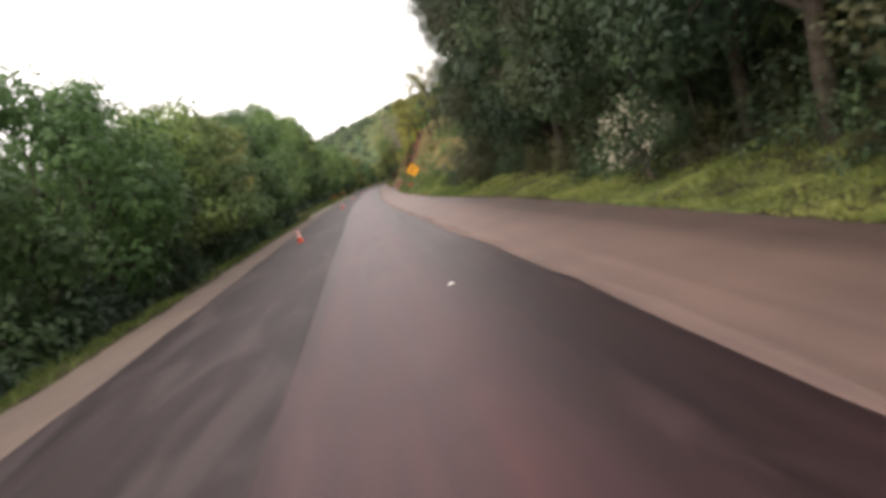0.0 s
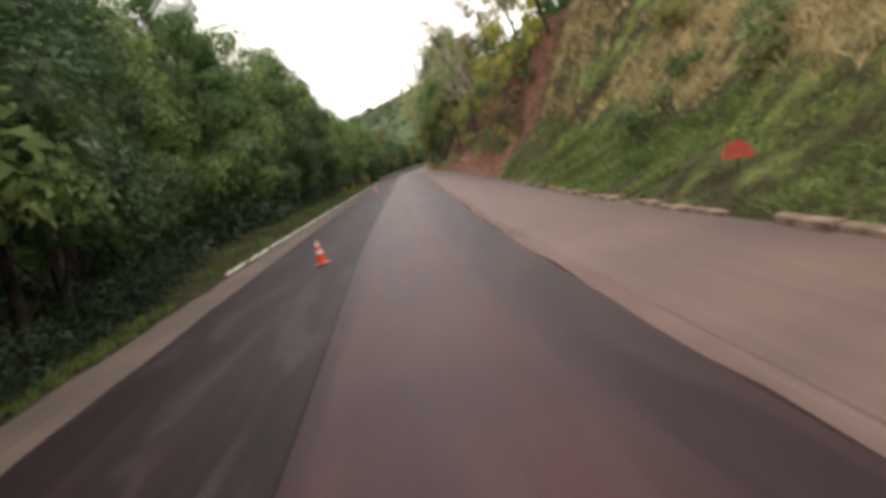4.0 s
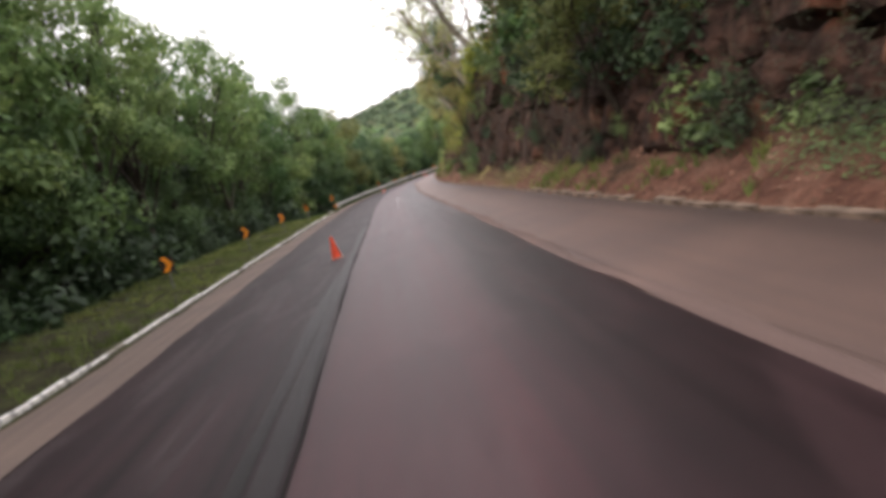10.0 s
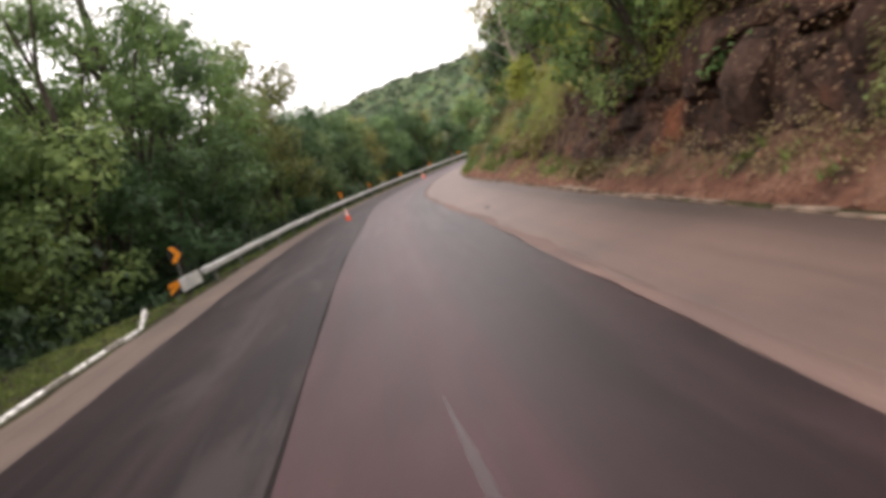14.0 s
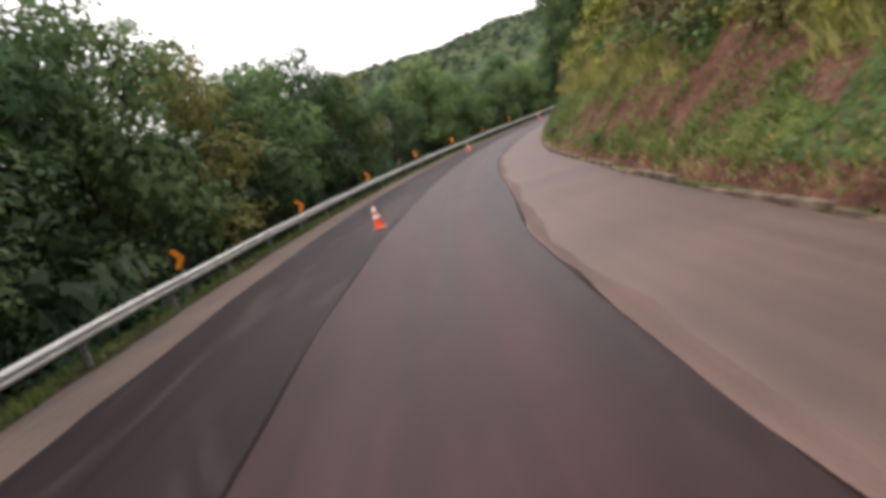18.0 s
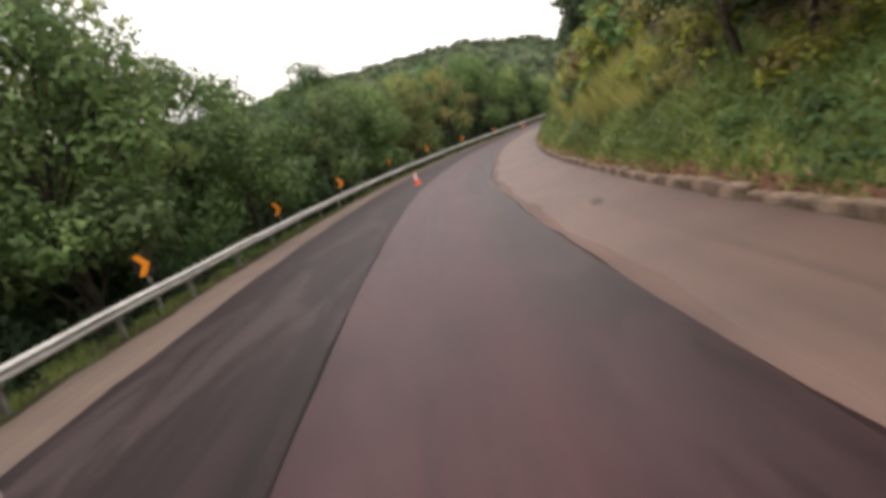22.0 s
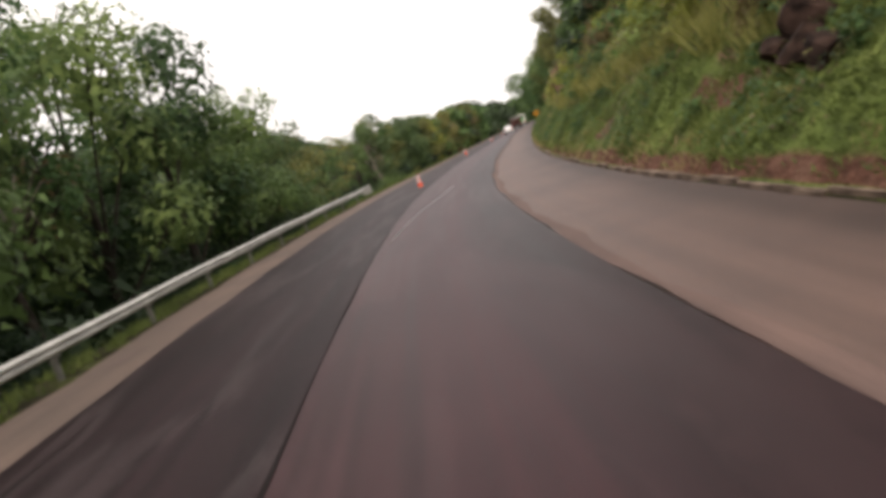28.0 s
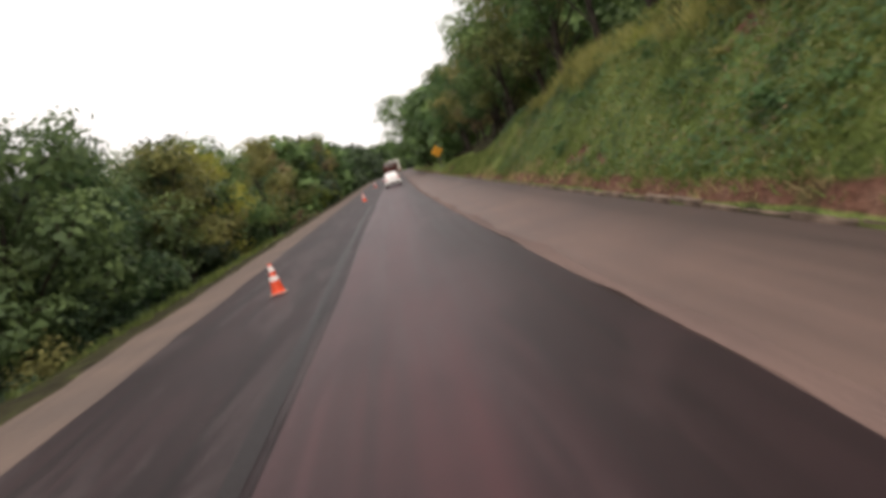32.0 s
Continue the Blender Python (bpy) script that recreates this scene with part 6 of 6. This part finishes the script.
blades("cut_weeds", 7000, 132, 178, lambda s, f: foot_u(s) + .15 + 2.4 * f, .22, .03, VERGE_GRASS, 77, "thin green weeds on the red earth foot slope", .5, .15)
blades("cut_weeds", 9000, 212, 262, lambda s, f: foot_u(s) + .5 + 2.2 * f, .22, .03, GRASS, 80, "thin green weeds on the red earth foot slope", .5, .1)
blades("dead_grass", 9000, 176, 240, lambda s, f: foot_u(s) + .3 + 2.2 * f, .18, .026, DRY_GRASS, 90, "thin dead straw on the brown foot slope", .9, .2)


def creepers(name, n, s0, s1, d0, d1, size, mat, seed, thresh, label, out=0.0):
    """Broad leaves lying over the bank in patches."""
    rng = np.random.RandomState(seed)
    s, d = rng.uniform(s0, s1, n), rng.uniform(d0, d1, n)
    u = foot_u(s) + d
    keep = wave(s, u * 1.7, seed + 1, 0.55) + rng.uniform(-.25, .25, n) > thresh
    keep &= ~(bare(s, u) & (rng.uniform(0, 1, n) < .9))
    s, u = s[keep], u[keep]
    x, y = at(s, u - out * rng.uniform(.3, 1.3, len(s)))
    z = ground_z(s, u) + rng.uniform(0.0, .28, len(s))
    t = np.interp(s, LINE_S, LINE_T)
    nrm = np.stack([-np.cos(t) * .6, -np.sin(t) * .6, np.full(len(s), .8)], 1)
    v, f = leaf_quads(np.stack([x, y, z], 1), nrm, size, rng, 1.3)
    tagged(new(name, quick_mesh(name, v, f, mat)), label, "creeper", kind="stuff")


creepers("slope_dead_leaves", 60000, 254, 520, .5, 3.8, .06, LEAF_BROWN, 92, .2, "dry brown creeper patches on the slope")
creepers("olive_creeper", 60000, 254, 520, .35, 3.8, .075, LEAF_OLIVE, 93, .1, "olive creeper patches on the slope")
creepers("creeping_plants", 130000, 254, 520, .35, 3.6, .075, LEAF_MID, 81, .0, "broad-leaved green creepers in patches on the slope")
creepers("rock_foot_plants", 42000, 138, 182, .3, 3.4, .05, LEAF_MID, 82, .15, "low green plants at the foot of the rock cut")
creepers("foot_weeds", 15000, 147, 164, .5, 3.0, .055, LEAF_DARK, 86, -.2, "low leafy green weeds covering the talus")
# Darker leaves than the dead scrub beside it: this stretch's shade, as colour.
creepers("dull_scrub", 60000, 150, 206, 1.5, 4.6, .05, LEAF_WOOD, 94, -.05, "brownish creeper on the shaded rock, its colour dulled for shade", .55)
creepers("dead_scrub", 46000, 100, 150, 1.5, 4.8, .045, LEAF_BROWN, 83, -.05, "dead brown stems and leaves hanging on the rock face", .55)
creepers("dead_scrub", 50000, 206, 260, 1.5, 4.8, .045, LEAF_BROWN, 95, -.05, "dead brown stems and leaves hanging on the rock face", .55)
creepers("hanging_leaves", 40000, 98, 150, 2.3, 6.5, .05, LEAF_YELLOW, 96, .1, "bright yellow-green leaves hanging over the top of the cut", .6)
creepers("hanging_leaves", 44000, 196, 250, 2.3, 6.5, .05, LEAF_YELLOW, 85, .1, "bright yellow-green leaves hanging over the top of the cut", .6)
creepers("hanging_creeper", 66000, 204, 248, 1.9, 5.0, .06, LEAF_YELLOW, 87, -.2, "yellow-green creeper hanging down over the rock", .75)
creepers("hanging_creeper", 30000, 118, 146, 2.6, 5.0, .06, LEAF_YELLOW, 88, .2, "yellow-green creeper hanging down over the rock", .75)
creepers("dead_litter", 30000, 176, 244, .3, 2.6, .05, LEAF_BROWN, 89, -.1, "dead brown leaves and stems over the foot slope")
creepers("litter_leaves", 3000, 92, 160, .3, 3.2, .07, LEAF_BROWN, 84, -.1, "fallen dry leaves on the red talus")


# ---- stones ----
random.seed(33)


def stone_mesh(seed, mat, cuts=11):
    """A broken block: a ball trimmed by random planes."""
    rng = np.random.RandomState(seed + 40)
    bm = bmesh.new()
    bmesh.ops.create_icosphere(bm, subdivisions=2, radius=1.0)
    o = Vector((seed * 3.7, seed * 1.3, seed))
    planes = []
    for k in range(cuts):
        d = Vector(rng.normal(0, 1, 3)).normalized()
        planes.append((d, rng.uniform(.45, .75)))
    for v in bm.verts:
        for d, r in planes:
            over = v.co.dot(d) - r
            if over > 0:
                v.co -= d * over
        v.co *= 1 + 0.07 * noise.noise(v.co * 3 + o)
    me = bpy.data.meshes.new("boulder")
    bm.to_mesh(me)
    bm.free()
    me.materials.append(mat)
    return me


STONES = [stone_mesh(k, STONE) for k in range(4)]
ROCKS = [stone_mesh(k + 9, DARK_STONE, 9) for k in range(5)]
RED_ROCKS = [stone_mesh(k + 17, RED_STONE, 9) for k in range(4)]


def boulder(me, s, u, r, label, up=0.25, flat=0.8):
    x, y = at(s, u)
    ob = new("boulder", me)
    ob.matrix_world = pose(float(x), float(y), float(ground_z(s, u)) + up * r, random.uniform(-20, 20), random.uniform(-20, 20), random.uniform(0, 360)) @ Matrix.Diagonal((r, r * random.uniform(.7, 1.2), r * flat, 1))
    return tagged(ob, label, "boulder", "fallen stones on the bank")


for s, d, r in ((118.5, .9, .36), (119.4, 1.2, .52), (121.0, 1.1, .34), (122.1, 1.5, .46), (122.9, .8, .3), (123.2, 1.2, .46), (124.3, 1.5, .6), (125.2, 1.0, .34), (125.9, 1.6, .5), (126.6, 1.1, .3), (127.5, 1.6, .4), (130.5, 1.8, .38), (134, 1.5, .28), (139.5, 1.2, .25), (112, 1.4, .3), (108, 1.0, .22), (104, 1.5, .3), (115.5, 2.0, .34), (145, 1.5, .3), (150.2, 1.8, .35), (157, 1.4, .3), (100.5, 1.0, .25)):
    boulder(random.choice(STONES), s, float(foot_u(s)) + (d * .5 + .1 if s < 130 else d), r * .85, "reddish tan fallen stone on the earth bank")
for s, d, r in ((313.0, .35, .22), (296.5, .5, .24),   (268, 2.2, .25), (272, 2.8, .3)):
    boulder(random.choice(ROCKS), s, float(foot_u(s)) + d, r, "brown weathered rock jutting from the grass slope", .3, 1.0)
for s, d, r in ((424.4, 1.6, .45), (425.2, 1.65, .5), (426.0, 1.75, .45), (425.5, 2.1, .55)):
    boulder(random.choice(ROCKS), s, float(foot_u(s)) + d, r, "dark rock overhanging the grass slope", .2, .9)
for s, d, r in ((458.5, 2.6, .7), (460.0, 2.9, .95), (461.5, 3.0, 1.0), (463.5, 3.2, 1.05), (465.5, 3.4, .95), (467.5, 3.6, .9), (487.0, 2.75, .5), (487.9, 2.8, .72), (488.9, 2.85, .5)):
    boulder(random.choice(STONES), s, float(foot_u(s)) + d, r, "tan broken rock outcrop on the crest of the slope", .35, 1.1)


def rock_face():
    """Blocks of weathered rock that stand out of the cut."""
    for i in range(190):
        s = 102 + i * .76 + random.uniform(-.6, .6)
        z1, m1, z2, m2 = (float(np.interp(s, BANK_S, b)) for b in (BANK_Z1, BANK_M1, BANK_Z2, BANK_M2))
        f = random.uniform(0.0, 0.9)
        d = z1 / m1 + f * (z2 - z1) / m2
        red = i % 2 == 0 and s < 185
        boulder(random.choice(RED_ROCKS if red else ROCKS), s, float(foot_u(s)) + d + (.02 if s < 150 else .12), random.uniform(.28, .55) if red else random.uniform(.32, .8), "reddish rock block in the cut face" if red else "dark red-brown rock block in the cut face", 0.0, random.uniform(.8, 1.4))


rock_face()


def pebbles():
    rng = np.random.RandomState(91)
    base = np.array([(1, 0, 0), (-.5, .9, 0), (-.5, -.9, 0), (.1, 0, 1), (0, 0, -.8)]) * .8
    tri = np.array([(0, 1, 3), (1, 2, 3), (2, 0, 3), (1, 0, 4), (2, 1, 4), (0, 2, 4)])
    n = 4200
    s = np.concatenate([rng.uniform(94, 262, 2600), rng.uniform(96, 138, 1600)])
    d = np.concatenate([np.abs(rng.normal(.2, 1.1, 2600)) - 0.1, rng.uniform(.1, 2.3, 1600)])
    u = foot_u(s) + d
    x, y = at(s, u)
    z = np.where(d > 0, ground_z(s, u), 0.0)
    r = rng.uniform(.02, .10, n) * np.where(d < 0, .5, 1)
    a = rng.uniform(0, 6.28, n)
    c, sn = np.cos(a), np.sin(a)
    v = base[None] * r[:, None, None]
    v = np.stack([v[..., 0] * c[:, None] - v[..., 1] * sn[:, None] + x[:, None], v[..., 0] * sn[:, None] + v[..., 1] * c[:, None] + y[:, None], v[..., 2] + z[:, None]], -1).reshape(-1, 3)
    f = (np.arange(n)[:, None, None] * 5 + tri[None]).reshape(-1, 3)
    tagged(new("loose_rubble", quick_mesh("loose_rubble", v, f, STONE)), "loose red stones scattered along the foot of the cut", "rubble", kind="stuff")


pebbles()


# ---- vehicles ahead ----
def wheel(parent, x, y, r, w):
    t = part("wheel", turned([(r * .7, -w / 2), (r * .95, -w / 2), (r, -w * .3), (r, w * .3), (r * .95, w / 2), (r * .7, w / 2)], 20, "X"), RUBBER, parent, "black rubber tyre")
    t.matrix_basis = pose(x, y, r)
    part("rim", turned([(r * .2, -w * .46), (r * .68, -w * .40), (r * .69, w * .40), (r * .2, w * .46)], 16, "X"), RIM, t, "grey wheel rim")


def build_car(s, u):
    """A white hatchback seen from behind; y points ahead, its tail at y = 0."""
    c = thing("hatchback_car", lay(s, u, 0.05), "white hatchback car driving ahead in the lane", "car")

    def sec(y, w, z0, z1):
        return [(-w, y, z0), (-w * 1.0, y, z0 + (z1 - z0) * .55), (-w * .93, y, z1), (w * .93, y, z1), (w * 1.0, y, z0 + (z1 - z0) * .55), (w, y, z0)]
    part("body", loft([sec(0.0, .74, .34, .82), sec(.12, .82, .26, .98), sec(.6, .85, .22, 1.0), (sec(2.4, .86, .22, .98)), sec(3.3, .84, .24, .88), sec(3.8, .74, .3, .72)]), WHITE_PAINT, c)
    part("cabin", loft([sec(.10, .66, .96, 1.02), sec(.42, .62, .98, 1.44), sec(.8, .61, .98, 1.50), sec(1.8, .60, .98, 1.47), sec(2.65, .64, .94, 1.0)]), WHITE_PAINT, c)
    bm = bmesh.new()
    v = [bm.verts.new(p) for p in ((-.55, .125, 1.03), (.55, .125, 1.03), (.48, .375, 1.38), (-.48, .375, 1.38))]
    v2 = [bm.verts.new(p) for p in ((-.55, .155, 1.03), (.55, .155, 1.03), (.48, .405, 1.38), (-.48, .405, 1.38))]
    bm.faces.new(v)
    bm.faces.new(v2[::-1])
    for i in range(4):
        bm.faces.new((v[i], v2[i], v2[(i + 1) % 4], v[(i + 1) % 4]))
    part("rear_window", bm, GLASS_DARK, c, "dark tinted rear window")
    for x in (-1, 1):
        part("side_window", loft([[(x * .665, y, 1.02), (x * .63, y, z), (x * .60, y, z), (x * .62, y, 1.02)] for y, z in ((.75, 1.36), (1.3, 1.42), (1.9, 1.38), (2.3, 1.15))]), GLASS_DARK, c, "dark side window")
        part("tail_lamp", boxed(min(x * .50, x * .79), max(x * .50, x * .79), -.015, .14, .80, .95, .02), TAIL_RED, c, "red tail lamp")
        m = part("door_mirror", boxed(min(x * .84, x * 1.02), max(x * .84, x * 1.02), 2.3, 2.42, .96, 1.1, .03), WHITE_PAINT, c, "white door mirror")
        wheel(c, x * .74, .62, .30, .19)
        wheel(c, x * .74, 3.05, .30, .19)
    part("rear_bumper", boxed(-.72, .72, -.05, .10, .28, .44, .03), PLASTIC, c, "dark lower bumper")
    plate = part("number_plate", boxed(-.2, .2, -.062, -.045, .47, .59), REFLECT, c, "pale number plate")
    part("plate_bar", boxed(-.15, .15, -.066, -.0635, .50, .56), BLACK, plate, "plain dark bar")
    part("wiper", boxed(-.02, .3, .10, .12, 1.04, 1.06), PLASTIC, c, "thin rear wiper")


def build_truck(s, u):
    t = thing("stake_truck", lay(s, u, 0.05), "dusty maroon flatbed truck with stake sides and a grey load", "truck")
    part("chassis", boxed(-.42, .42, .1, 8.4, .7, .95, .02), PLASTIC, t, "dark steel chassis")
    part("bed", boxed(-1.25, 1.25, 0, 6.2, .98, 1.16, .02), MAROON, t)
    for x in (-1.25, 1.19):
        for k in range(4):
            part("side_board", boxed(x, x + .06, 0.05, 6.15, 1.2 + k * .3, 1.44 + k * .3, .008), MAROON, t)
        for y in np.arange(.1, 6.2, 1.2):
            part("stake", boxed(x - .02, x + .08, y, y + .08, 1.165, 2.5), MAROON, t)
    for k in range(4):
        part("tail_board", boxed(-1.17, 1.17, -.02, .04, 1.2 + k * .3, 1.44 + k * .3, .008), MAROON, t)
    for i in range(3):
        for j in range(4):
            part("drum", turned([(.28, 0), (.32, .03), (.32, .45), (.335, .47), (.32, .5), (.32, .95), (.28, .98)], 14), GREY_LOAD, t, "grey drum").matrix_basis = pose(-.72 + i * .72, .6 + j * 1.3, 2.0)
            part("drum_stack", turned([(.28, 0), (.33, .03), (.33, .8), (.28, .82)], 14), GREY_LOAD, t, "grey drum below").matrix_basis = pose(-.72 + i * .72, .6 + j * 1.3, 1.17)
    cab = part("cab", loft([[(-1.15, y, .8), (-1.2, y, z - .6), (-1.1, y, z), (1.1, y, z), (1.2, y, z - .6), (1.15, y, .8)] for y, z in ((6.4, 2.7), (7.6, 2.75), (8.3, 2.3), (8.5, 1.5))]), MAROON, t, "maroon cab")
    part("rear_cab_window", boxed(-.7, .7, 6.37, 6.395, 1.9, 2.4), GLASS_DARK, cab, "dark rear cab window")
    for x in (-1, 1):
        part("tail_lamp", boxed(min(x * .8, x * 1.1), max(x * .8, x * 1.1), -.04, .03, .82, .95, .01), TAIL_RED, t, "red tail lamp")
        for y in (1.2, 2.4, 7.3):
            wheel(t, x * .98, y, .48, .3)
        part("mud_flap", boxed(min(x * .75, x * 1.2), max(x * .75, x * 1.2), .45, .47, .2, .9), RUBBER, t, "black mud flap")
    part("under_run_bar", boxed(-1.1, 1.1, .02, .1, .5, .6, .01), REFLECT, t, "pale rear bar")


def build_bus(s, u):
    b = thing("coach_bus", lay(s, u, 0.0), "cream white coach bus with a green rear panel", "bus")

    def sec(y, w, z0, z1):
        return [(-w, y, z0), (-w, y, z1 - .3), (-w * .88, y, z1), (w * .88, y, z1), (w, y, z1 - .3), (w, y, z0)]
    part("body", loft([sec(0, 1.2, .5, 3.3), sec(.15, 1.27, .4, 3.42), sec(10.5, 1.27, .4, 3.42), sec(11, 1.2, .5, 3.2)]), BUS_WHITE, b)
    part("rear_panel", boxed(-.75, .75, -.03, -.004, 1.3, 2.3, .01), BUS_GREEN, b, "bright green rear panel")
    part("rear_window", boxed(-.95, .95, -.025, -.004, 2.45, 3.05, .01), GLASS_DARK, b, "dark rear window")
    part("rear_bumper", boxed(-1.2, 1.2, -.06, .05, .42, .72, .02), PLASTIC, b, "grey rear bumper")
    for x in (-1, 1):
        part("tail_lamp", boxed(min(x * .95, x * 1.15), max(x * .95, x * 1.15), -.03, .01, .9, 1.25, .01), TAIL_RED, b, "red tail lamp")
        for k in range(6):
            x0 = 1.272 * x
            part("side_window", boxed(min(x0, x0 + .012 * x), max(x0, x0 + .012 * x), 1 + k * 1.6, 2.45 + k * 1.6, 1.9, 2.8), GLASS_DARK, b, "dark side window")
        for y in (2.6, 8.4):
            wheel(b, x * 1.08, y, .5, .3)


build_car(547.3, 0.15)
build_truck(598.0, 0.1)
build_bus(632.0, 0.8)
